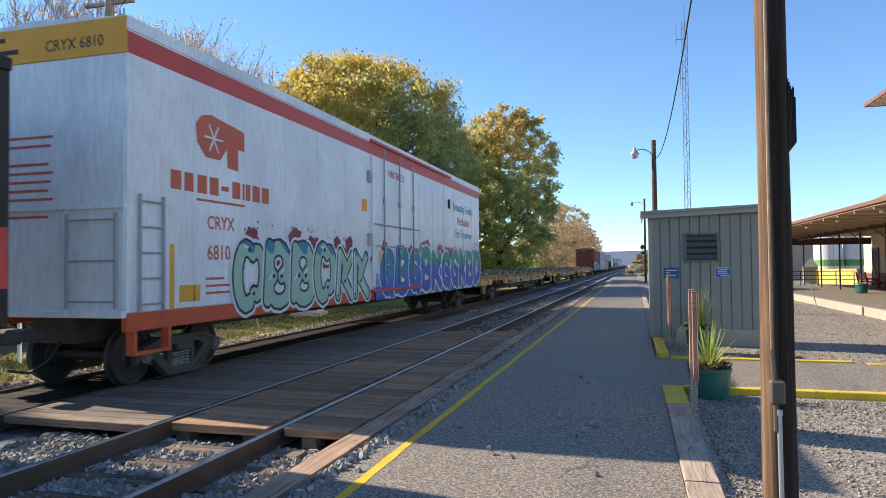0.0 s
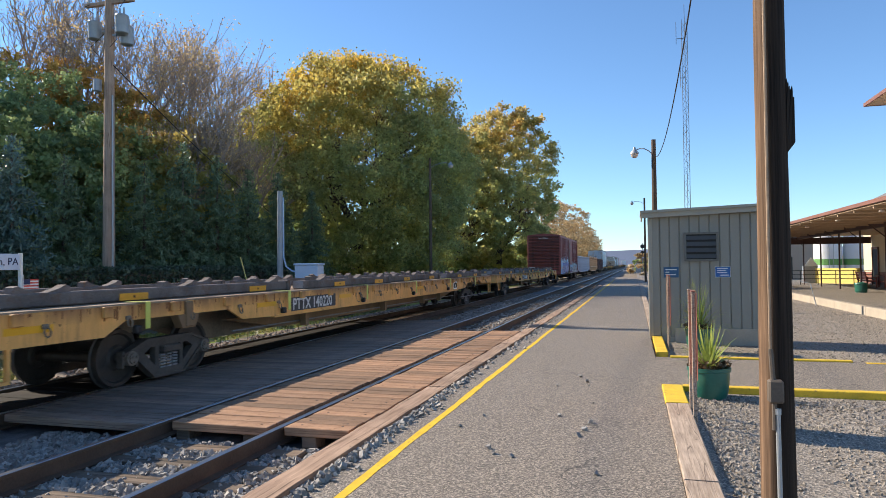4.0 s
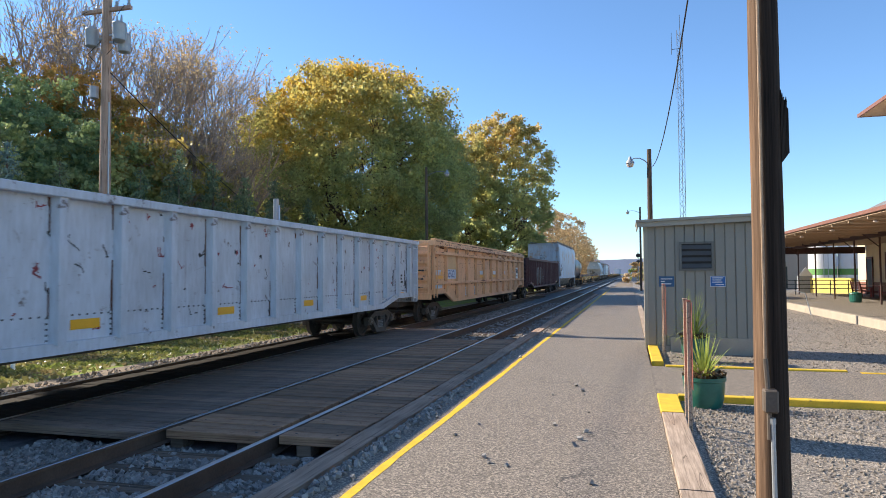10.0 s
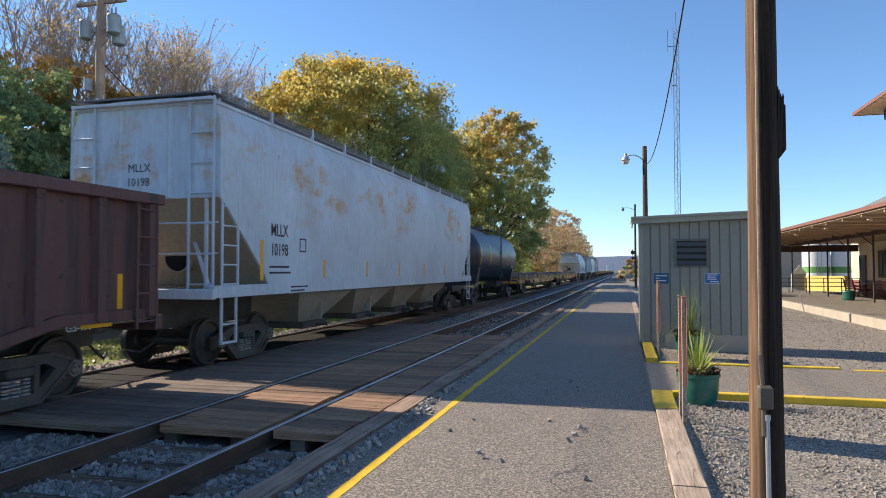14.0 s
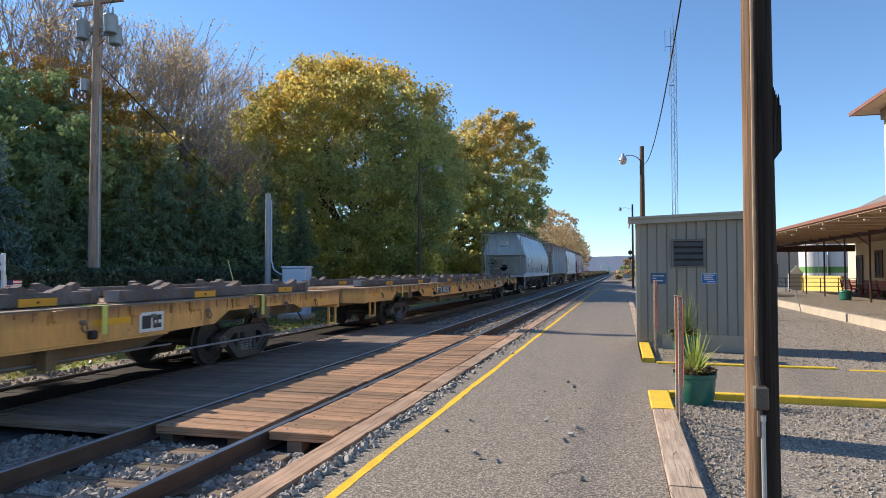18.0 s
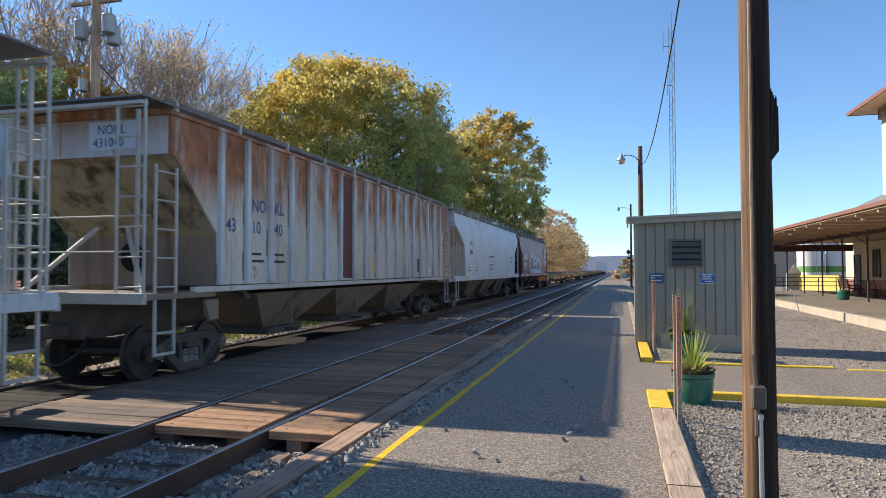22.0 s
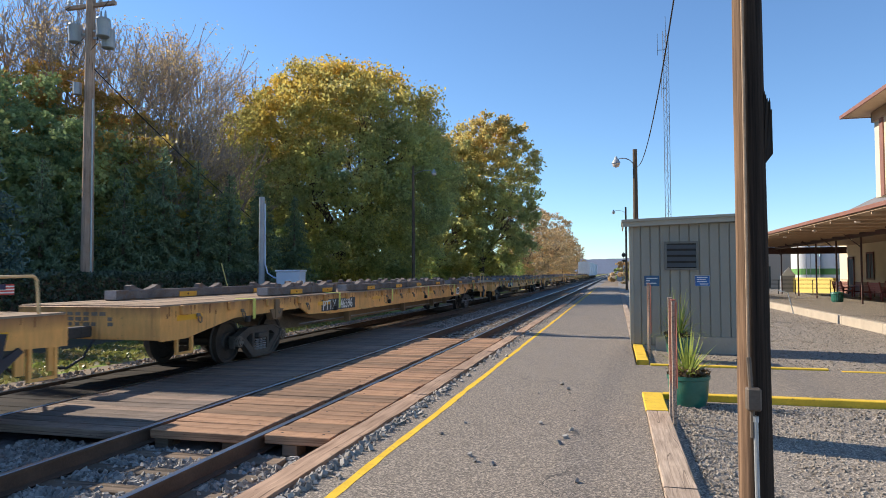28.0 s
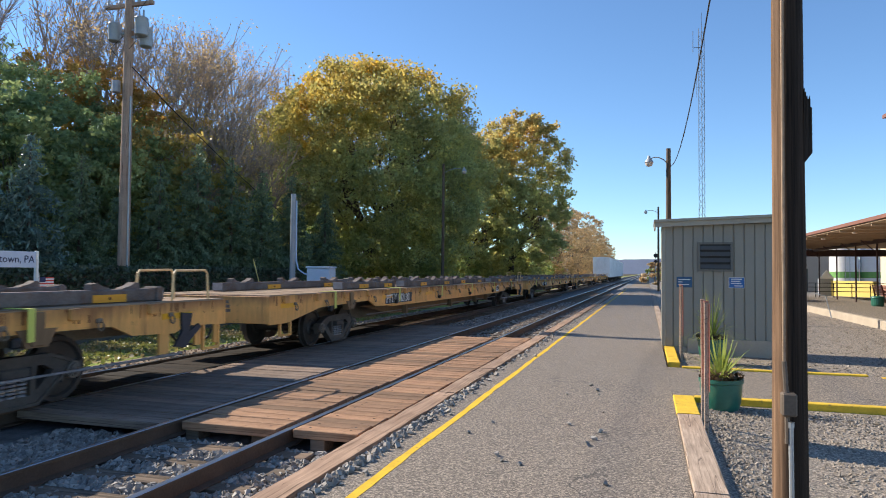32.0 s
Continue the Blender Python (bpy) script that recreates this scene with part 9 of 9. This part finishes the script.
def brake_stand(car, y, x=-0.75):
    s = Shape()
    n = 18
    for i in range(n):
        a, b = 6.283 * i / n, 6.283 * (i + 1) / n
        s.cyl((x + 0.29 * math.cos(a), y, 2.3 + 0.29 * math.sin(a)), (x + 0.29 * math.cos(b), y, 2.3 + 0.29 * math.sin(b)), 0.022, n=5)
    for i in range(6):
        a = 6.283 * i / 6
        s.cyl((x, y, 2.3), (x + 0.29 * math.cos(a), y, 2.3 + 0.29 * math.sin(a)), 0.016, n=4)
    s.cyl((x, y - 0.03, 2.3), (x, y + 0.15, 2.3), 0.09, n=10)
    part("brake_wheel", s, DARK, car, "dark hand-brake wheel")
    part("brake_box", Shape().box(x + 0.28, x + 0.7, y + 0.02, y + 0.22, 2.0, 2.55, 0.02).box(x - 0.2, x + 0.6, y, y + 0.2, 1.5, 1.9, 0.02), P_UNDER, car)


def pale_hopper():
    L = 19.85
    car = covered_hopper("pale grey-white covered hopper with rust stains", L, P_HOPPER, 4.8, flat_side(4.8, 1.46, 0.4), [(0.0, 3.1), (0.2, 2.95), (1.5, 1.75), (1.7, 1.5)], 4, mesh_wall=0.2, slope=(P_TANSLOPE,), under=P_PALEUNDER)
    X = 1.6
    panel_text("MLLX", 0.36, car, 1.75, 2.5, X + 0.004, INK, 0.8, 0.004)
    panel_text("10198", 0.36, car, 1.75, 2.1, X + 0.004, INK, 0.8, 0.004)
    part("stencil_box", Shape().box(X, X + 0.004, 3.0, 3.3, 2.2, 2.23).box(X, X + 0.004, 3.0, 3.3, 2.47, 2.5).box(X, X + 0.004, 3.0, 3.03, 2.23, 2.47).box(X, X + 0.004, 3.27, 3.3, 2.23, 2.47), INK, car)
    end_text("MLLX", 0.22, car, -0.35, 3.6, -0.004, INK)
    end_text("10198", 0.22, car, -0.37, 3.34, -0.004, INK)
    part("reflector", Shape().box(X, X + 0.006, 1.35, 1.47, 1.6, 2.4), REFLECTOR, car)
    reflectors(car, L, X, 1.62, 5, tall=True, y0=4.2)
    rnd = random.Random(12)
    bars(car, 1.7, 1.85, X, 1.0, 2, 0.12, 0.04, INK, rnd)
    bars(car, 2.6, 1.43, X + 0.004, 0.9, 2, 0.08, 0.03, INK, rnd)
    return car


# grimy paint made darker still, so the underside's shade is in its colour
P_SHADEUNDER = streaked("grimy_shaded_underside", (0.16, 0.14, 0.115), (0.08, 0.05, 0.035), 0.5, 0.75, (0.05, 0.045, 0.04))


def grey_hopper():
    L = 16.9
    car = covered_hopper("grey covered hopper with rounded sides", L, P_GREY, 4.42, bulge(4.42, 0.95, 1.6, 1.47), [(0.5, 2.95), (0.75, 2.85), (1.0, 2.5), (1.2, 1.9), (1.3, 1.5)], 3, mesh_wall=0.26, trucks=(1.6, 1.6), under=P_SHADEUNDER, ladder_paint=P_LADDER, slope=(P_GREYSLOPE,), reach=1.1)
    X = 1.6
    for (y, z, w, h) in ((1.8, 2.42, 1.15, 0.36),):
        part("name_patch", Shape().box(X - 0.004, X + 0.006, y, y + w, z, z + h), WHITE_REFL, car, "white patch with black lettering")
    panel_text("RCPE", 0.3, car, 1.88, 2.49, X + 0.007, INK, 0.95, 0.004)
    panel_text("316760", 0.27, car, 1.75, 2.1, X + 0.002, INK, 0.95)
    part("name_patch", Shape().box(-0.3, 0.35, 0.488, 0.5, 3.72, 3.94), WHITE_REFL, car)
    end_text("RCPE", 0.19, car, -0.25, 3.76, 0.485, INK)
    end_text("316760", 0.18, car, -0.3, 3.54, 0.494, INK)
    brake_stand(car, -0.12)
    part("reflector", Shape().box(1.55, 1.56, 1.3, 1.42, 1.6, 2.3), REFLECTOR, car)
    tag_lines(car, 1.1, 2.9, 1.62, 2.05, X - 0.02, "slate", 61, 6, 0.026)
    tag_lines(car, 2.7, 3.5, 1.9, 2.3, X - 0.004, "slate", 63, 3, 0.026)
    tag_lines(car, 4.0, 8.2, 1.62, 2.1, X - 0.02, "slate", 62, 16, 0.02)
    tag_lines(car, 8.6, 10.4, 1.6, 1.95, X - 0.02, "slate", 64, 8, 0.02)
    tag_lines(car, 12.2, 14.6, 1.75, 2.25, X - 0.016, "slate", 65, 7, 0.02)
    part("stencil_box", Shape().box(X, X + 0.004, 4.1, 4.42, 2.36, 2.385).box(X, X + 0.004, 4.1, 4.42, 2.7, 2.725).box(X, X + 0.004, 4.1, 4.125, 2.385, 2.7).box(X, X + 0.004, 4.395, 4.42, 2.385, 2.7).box(X, X + 0.004, 4.2, 4.32, 2.47, 2.6), INK, car)
    part("notice", Shape().box(X - 0.02, X + 0.0, 10.6, 11.0, 1.75, 2.3), PLACARD, car)
    for y in (4.6, 7.6):
        part("reflector", Shape().box(X - 0.03, X - 0.01, y, y + 0.11, 1.65, 2.0), REFLECTOR, car)
    return car


def rusty_hopper():
    L = 18.3
    # the steep lowest slope takes dark bay paint: brown with deep shade painted in
    car = covered_hopper("cream ribbed covered hopper heavily streaked with rust", L, P_RUSTY, 4.33, flat_side(4.33, 1.58, 0.1), [(0.42, 3.66), (0.56, 3.6), (1.7, 2.44), (1.72, 1.55)], 3, ribs=[1.75 + 0.876 * i for i in range(18)], rib_paint=P_RIB, mesh_wall=0.12, under=P_RUSTUNDER, slope=(P_SOOTSLOPE, P_SOOTSLOPE, P_RUSTUNDER), sill=(0.12, 0.02), reach=1.9, ladder_paint=P_LADDER)
    X = 1.6
    # rust that creeps out beside the uprights
    edge = Shape()
    rnd = random.Random(41)
    for i in range(18):
        for sd in (-0.062, 0.062):
            y, z = 1.75 + 0.876 * i + sd, 1.62
            while z < 4.2:
                l = rnd.uniform(0.1, 0.6)
                if rnd.random() < 0.35 + 0.2 * z / 4:
                    w = math.copysign(rnd.uniform(0.01, 0.05), sd)
                    edge.box(X, X + 0.004, min(y, y + w), max(y, y + w), z, min(4.25, z + l))
                z += l
    tagged(part("rust_seam", edge, FLAT_RUST, car, "rust beside the side ribs"), kind="stuff")
    part("rust_panel", Shape().box(X, X + 0.012, 7.0, 7.86, 1.6, 4.25), P_RUSTPANEL, car, "rust-brown replacement panel")
    for t, y, z in (("NO", 2.83, 2.95), ("KL", 3.71, 2.95), ("43", 1.96, 2.52), ("10", 2.83, 2.52), ("40", 3.71, 2.52)):
        panel_text(t, 0.36, car, y, z, X + 0.003, INK_BLUE, 0.95, 0.004)
    part("end_sheet", Shape().box(-1.54, 1.54, 0.4, 0.42, 3.67, 4.28), P_RIB, car, "pale end sheet with little rust")
    part("name_patch", Shape().box(0.05, 1.0, 0.385, 0.398, 3.78, 4.24), PALE_BLUE, car)
    end_text("NOKL", 0.22, car, 0.22, 4.03, 0.38, INK_BLUE)
    end_text("431040", 0.22, car, 0.14, 3.82, 0.38, INK_BLUE)
    part("reflector", Shape().box(X, X + 0.006, 1.78, 1.88, 1.7, 2.7), REFLECTOR, car)
    for y in (4.35, 9.5, 14.7):
        part("reflector", Shape().box(X, X + 0.006, y, y + 0.09, 1.72, 2.15), REFLECTOR, car)
    part("notice", Shape().box(X, X + 0.006, 13.75, 14.17, 1.75, 2.2), PLACARD, car)
    part("notice", Shape().box(X, X + 0.006, 15.1, 15.38, 1.72, 1.88), WHITE_REFL, car)
    rnd = random.Random(14)
    bars(car, 2.85, 2.1, X, 0.5, 2, 0.14, 0.05, INK, rnd)
    bars(car, 3.72, 2.1, X, 0.45, 2, 0.14, 0.05, INK, rnd)
    bars(car, 14.95, 2.6, X, 0.4, 3, 0.14, 0.05, INK, rnd)
    part("gusset", Shape().prism([(1.35, 1.3), (1.75, 1.3), (1.75, 0.95), (1.5, 0.95)], "x", X - 0.06, X), P_RUSTUNDER, car)
    return car


P_RUSTUNDER = streaked("rust_streaked_bays", (0.26, 0.2, 0.15), (0.09, 0.045, 0.025), 0.56, 0.75, (0.08, 0.06, 0.045))
P_RUSTPANEL = streaked("dark_rust_panel", (0.16, 0.055, 0.04), (0.1, 0.035, 0.025), 0.5, 0.75, (0.08, 0.04, 0.03))


def clean_hopper():
    L = 18.4
    car = covered_hopper("clean pale grey covered hopper with sloping eaves", L, P_CEFX, 4.3, flat_side(4.3, 1.42, 0.75), [(0.15, 3.75), (0.3, 3.68), (1.2, 3.2), (1.65, 2.9), (1.85, 1.9), (1.9, 1.5)], 3, mesh_wall=0.34, slope=(P_GREYSLOPE,), ladder_paint=P_LADDER)
    X = 1.6
    panel_text("CEFX", 0.27, car, 2.72, 2.98, X + 0.003, INK, 0.9)
    panel_text("72970", 0.3, car, 2.68, 2.55, X + 0.003, INK, 0.95, 0.004)
    end_text("CEFX", 0.2, car, 0.05, 4.02, 0.145, INK)
    end_text("72970", 0.2, car, 0.02, 3.8, 0.145, INK)
    words("DO NOT HAMMER ON CAR", 0.145, INK_RED, car, (X + 0.003, 7.55, 2.48), (90, 0, 90), 0.85)
    for y, z, r in ((9.05, 2.87, 0.17), (12.6, 2.86, 0.14)):
        ring_mark(car, y, z, r, 0.035, X, "ink_red", "red barred ring", (-0.785,))
    rnd = random.Random(15)
    bars(car, 7.6, 2.1, X, 1.3, 5, 0.07, 0.022, INK, rnd)
    bars(car, 2.3, 1.9, X, 0.7, 2, 0.13, 0.04, INK, rnd)
    bars(car, 14.8, 2.6, X, 0.9, 5, 0.08, 0.02, INK, rnd)
    bars(car, 3.9, 1.9, X, 0.8, 2, 0.13, 0.03, INK, rnd)
    for y in (1.95, 5.6, 7.4, 10.2, 12.6, 15.6):
        part("reflector", Shape().box(X + 0.006, X + 0.012, y, y + 0.6, 1.4, 1.5), REFLECTOR, car)
    return car


def maroon_hopper():
    L = 17.5
    car = covered_hopper("maroon covered hopper with a large white block graffiti", L, P_MAROON, 4.3, bulge(4.3, 1.36, 1.6, 1.53), [(0.0, 3.8), (0.25, 3.3), (0.6, 2.7), (0.95, 2.1), (1.05, 1.5)], 3, mesh_wall=0.34, under=P_MAROONUNDER)
    X = 1.605
    k = Canvas(4.2, 13.6, 1.54, 3.35)
    block = lambda pts, w=0.36: k.stroke(pts, w, "lilac")
    block([(4.92, 1.75), (5.02, 3.0), (6.9, 2.96), (6.95, 1.9)], 0.42)
    block([(7.5, 1.75), (7.52, 2.9), (8.75, 2.82), (8.8, 2.36), (7.7, 2.3)], 0.32)
    block([(8.8, 2.36), (9.0, 1.75)], 0.3)
    block([(9.55, 1.75), (9.6, 2.72), (10.85, 2.68), (10.9, 1.85)], 0.34)
    block([(11.25, 2.62), (11.4, 1.85), (11.95, 2.5), (12.15, 1.75)], 0.3)
    block([(4.75, 1.72), (12.3, 1.7)], 0.34)
    block([(12.95, 1.95), (13.05, 2.55), (12.85, 2.45)], 0.16)
    # worn thin in streaks, so that the paint beneath shows
    rw = random.Random(77)
    for _ in range(240):
        y, z = rw.uniform(4.5, 12.4), rw.uniform(1.6, 3.2)
        near_edge = (np.hypot((k.y - y) * 0.5, k.z - z) < rw.uniform(0.008, 0.02))
        k.c[near_edge] = -1
    k.put(car, X + 0.004, "big white block-shaped graffiti")
    panel_text("450622", 0.5, car, 1.3, 2.0, X, WHITE_LETTER, 1.0, 0.012)
    for i in range(4):
        part("name_bar", Shape().box(X, X + 0.004, 1.4 + i * 0.46, 1.78 + i * 0.46, 2.56, 3.02), WHITE_LETTER, car)
    ring_mark(car, 15.5, 3.0, 0.66, 0.24, X + 0.002, "letter", "white painted round emblem", (0.0, 1.571))
    part("stencil_box", Shape().box(X, X + 0.004, 4.1, 4.42, 2.36, 2.385).box(X, X + 0.004, 4.1, 4.42, 2.72, 2.745).box(X, X + 0.004, 4.1, 4.125, 2.385, 2.72).box(X, X + 0.004, 4.395, 4.42, 2.385, 2.72).box(X, X + 0.004, 4.19, 4.33, 2.45, 2.58).box(X, X + 0.004, 4.17, 4.35, 2.64, 2.67), WHITE_LETTER, car)
    tag_lines(car, 2.9, 3.7, 1.7, 2.15, X, "lilac", 72, 4, 0.02)
    tag_lines(car, 3.8, 4.6, 1.75, 2.2, X, "lilac", 73, 4, 0.022)
    for i in range(9):
        y = 0.7 + 1.95 * i
        part("reflector", Shape().box(1.607, 1.613, y, y + 0.42, 1.37, 1.48), REFLECTOR if i % 2 == 0 else WHITE_REFL, car)
    rnd = random.Random(17)
    bars(car, 1.5, 1.9, X - 0.03, 0.8, 2, 0.13, 0.05, WHITE_LETTER, rnd)
    return car


P_MAROONUNDER = plain("maroon_bays", (0.1, 0.035, 0.035), 0.7, 0, 0.3, 2, 20, 0.1)


def tank_car():
    L = 14.0
    car = start_car("tank_car", "glossy black tank car with a walkway and yellow stripe", L, "train", trucks=(1.6, 1.6))
    zc, r = 2.62, 1.5
    rings = []
    n = 36
    for y, f in ((0.6, 0.02), (0.62, 0.3), (0.68, 0.55), (0.8, 0.77), (1.0, 0.92), (1.25, 0.99), (1.4, 1.0), (L - 1.4, 1.0), (L - 1.25, 0.99), (L - 1.0, 0.92), (L - 0.8, 0.77), (L - 0.68, 0.55), (L - 0.62, 0.3), (L - 0.6, 0.02)):
        rings.append([(f * r * math.cos(6.283 * i / n), y, zc + f * r * math.sin(6.283 * i / n)) for i in range(n)])
    part("tank", Shape().loft(rings), P_TANK, car, smooth=True)
    part("dome", Shape().cyl((0, L / 2, zc + r - 0.1), (0, L / 2, zc + r + 0.28), 0.42, n=16), P_TANK, car)
    part("dome_platform", Shape().box(-0.95, 0.95, L / 2 - 0.9, L / 2 + 0.9, zc + r + 0.02, zc + r + 0.06), GRATE, car)
    for x in (-0.95, 0.95):
        part("railing", Shape().tube([(x, L / 2 - 0.9, zc + r), (x, L / 2 - 0.9, zc + r + 0.75), (x, L / 2 + 0.9, zc + r + 0.75), (x, L / 2 + 0.9, zc + r)], 0.02, 5).cyl((x, L / 2 - 0.9, zc + r + 0.4), (x, L / 2 + 0.9, zc + r + 0.4), 0.016, n=5), P_TANK, car)
    ladder(car, 1.5, L / 2 - 0.25, 1.0, zc + r + 0.4, 0.5, P_TANK, "x", 9)
    for e, s in ((0.0, 1), (L, -1)):
        p, q = sorted((e, e + s * 2.6))
        part("stub_sill", Shape().box(-0.35, 0.35, p, q, 0.75, 1.15).box(-1.45, 1.45, *sorted((e, e + s * 0.9)), 1.06, 1.14, 0.01), P_TANK, car)
        part("saddle", Shape().prism([(-1.2, 1.1), (1.2, 1.1), (1.35, 2.0), (0.7, 1.35), (0, 1.2), (-0.7, 1.35), (-1.35, 2.0)], "y", *sorted((e + s * 1.5, e + s * 2.0))), P_TANK, car)
        part("end_rail", Shape().tube([(1.45, e + s * 0.1, 1.1), (1.45, e + s * 0.1, 2.15), (-1.45, e + s * 0.1, 2.15), (-1.45, e + s * 0.1, 1.1)], 0.022, 6), P_TANK, car)
        part("step", Shape().box(1.4, 1.44, *sorted((e + s * 0.1, e + s * 0.14)), 0.5, 1.1).box(1.4, 1.44, *sorted((e + s * 0.5, e + s * 0.54)), 0.5, 1.1).box(1.4, 1.44, *sorted((e + s * 0.1, e + s * 0.54)), 0.47, 0.51), P_TANK, car)
    for y in (1.5, 4.0, 9.5, L - 1.75):
        # stripe bent round the barrel
        v = []
        for k in range(6):
            a = radians(-22 + 9 * k)
            v += [((r + 0.006) * math.cos(a), y, zc + (r + 0.006) * math.sin(a)), ((r + 0.006) * math.cos(a), y + 0.16, zc + (r + 0.006) * math.sin(a))]
        part("reflector", Shape().add(v, [(2 * k, 2 * k + 1, 2 * k + 3, 2 * k + 2) for k in range(5)]), REFLECTOR, car, "yellow reflective stripe", fix=False)
    s = Shape()
    for k in range(6):
        a = radians(-16 + 5.5 * k)
        s.box((r + 0.002) * math.cos(a), (r + 0.002) * math.cos(a) + 0.006, L - 3.0, L - 2.0, zc + (r + 0.002) * math.sin(a), zc + (r + 0.002) * math.sin(a) + 0.012)
    tagged(part("data_grid", s, WHITE_LETTER, car), kind="stuff")
    part("placard", Shape().box(1.38, 1.39, L - 2.6, L - 2.2, 1.95, 2.3), WHITE_REFL, car)
    return car


def end_car():
    """The car ahead, of which only the black rear end passes out of view."""
    L = 15.0
    car = start_car("hopper_car", "black open hopper car ahead of the white one", L, "train")
    part("side", Shape().box(-1.6, -1.52, 0, L, 1.2, 4.2).box(1.52, 1.6, 0, L, 1.2, 4.2), DARK, car)
    part("end_wall", Shape().box(-1.52, 1.52, L - 0.08, L, 1.6, 4.2).box(-1.52, 1.52, 0, 0.08, 1.6, 4.2), DARK, car)
    part("top_chord", Shape().box(1.5, 1.64, 0, L, 4.1, 4.25, 0.01).box(-1.64, -1.5, 0, L, 4.1, 4.25, 0.01), DARK, car)
    part("floor", Shape().box(-1.52, 1.52, 0.1, L - 0.1, 1.15, 1.25), DARK, car)
    part("corner_plate", Shape().box(1.6, 1.61, L - 0.4, L - 0.02, 1.6, 2.3), P_RED, car, "red corner plate")
    return car


def far_box():
    L = 17.0
    car = start_car("box_car", "distant white box car in the train", L, "train")
    part("body", Shape().box(-1.55, 1.55, 0, L, 1.0, 4.75, 0.03), P_WHITE, car)
    part("roof", Shape().prism([(-1.6, 4.74), (-1.6, 4.8), (0, 4.92), (1.6, 4.8), (1.6, 4.74)], "y", 0, L), P_WHITE, car)
    for i in range(9):
        y = 0.2 + i * (L - 0.4) / 8
        part("side_post", Shape().box(1.55, 1.6, y - 0.06, y + 0.06, 1.0, 4.74), P_WHITE, car)
    part("side_sill", Shape().box(-1.6, 1.6, 0, L, 0.85, 1.0), P_TRUCK, car)
    return car


def consist():
    """Cars from the front of the train to its end, with the place of each front end at the start."""
    out = [(end_car(), -9.0), (reefer(), 7.86)]
    for y, t in ((31.2, "PTTX 142075"), (61.1, "PTTX 140220"), (91.0, "PTTX 146089")):
        out.append((flat_car(t, int(y), True, 8.4 if y > 90 else 7.55), y + 0.24))
    out += [(box_car(), 121.45), (white_gondola(), 142.85), (tan_gondola(), 165.5), (dark_gondola(), 189.0), (pale_hopper(), 211.05), (tank_car(), 232.4)]
    for y, t in ((246.95, "PTTX 146874"), (277.1, "PTTX 142183")):
        out.append((flat_car(t, int(y), y > 260), y + 0.24))
    out += [(grey_hopper(), 308.2), (rusty_hopper(), 327.0), (clean_hopper(), 346.5), (maroon_hopper(), 366.3)]
    for k, t in enumerate(("PTTX 146590", "PTTX 146596", "PTTX 140482", "PTTX 142130", "PTTX 146211", "PTTX 142866", "PTTX 140914")):
        out.append((flat_car(t, 400 + k, True, 6.4, True), (384.64, 414.49, 444.14, 473.54, 503.14, 532.74, 562.34)[k]))
    for k in range(4):
        out.append((far_box(), 594.0 + 18.6 * k))
    return out


train = consist()

# ---- motion: the train rolls towards the camera and past it ----
TRAVEL = [(0, 0.0), (4, 56.0), (8, 113.4), (14, 200.7), (23, 333.0), (26, 376.95), (28, 405.55), (32, 462.3)]


def travelled(t):
    """Metres that the train has rolled since the start: a smooth curve through TRAVEL."""
    ts, ss = [a for a, _ in TRAVEL], [b for _, b in TRAVEL]
    k = max(0, min(len(ts) - 2, sum(1 for a in ts if a <= t) - 1))
    def slope(i):
        lo, hi = max(0, i - 1), min(len(ts) - 1, i + 1)
        return (ss[hi] - ss[lo]) / (ts[hi] - ts[lo])
    h = ts[k + 1] - ts[k]
    u = (t - ts[k]) / h
    return ((2 * u**3 - 3 * u**2 + 1) * ss[k] + (u**3 - 2 * u**2 + u) * h * slope(k)
            + (3 * u**2 - 2 * u**3) * ss[k + 1] + (u**3 - u**2) * h * slope(k + 1))


def motions():
    times = [i * 1.0 for i in range(33)]
    front = {}
    for car, y in train:
        front[car] = y
        walk(car, [(t, pose(XF, y - travelled(t), 0)) for t in times])
    # wheels turn while they pass the platform
    for w, car, place, d in rolling:
        y = front[car] + place
        near = [i / FPS for i in range(0, 32 * FPS + 1) if -2.0 < y - travelled(i / FPS) < 26.0]
        if len(near) < 2:
            continue
        s0 = travelled(near[0])
        spin = [(t, pose(0, d, WHEEL_R, math.degrees((travelled(t) - s0) / WHEEL_R))) for t in near]
        first, last = spin[0][1], spin[-1][1]
        walk(w, ([(0, first)] if near[0] > 0.01 else []) + spin + ([(32, last)] if near[-1] < 31.99 else []))


motions()
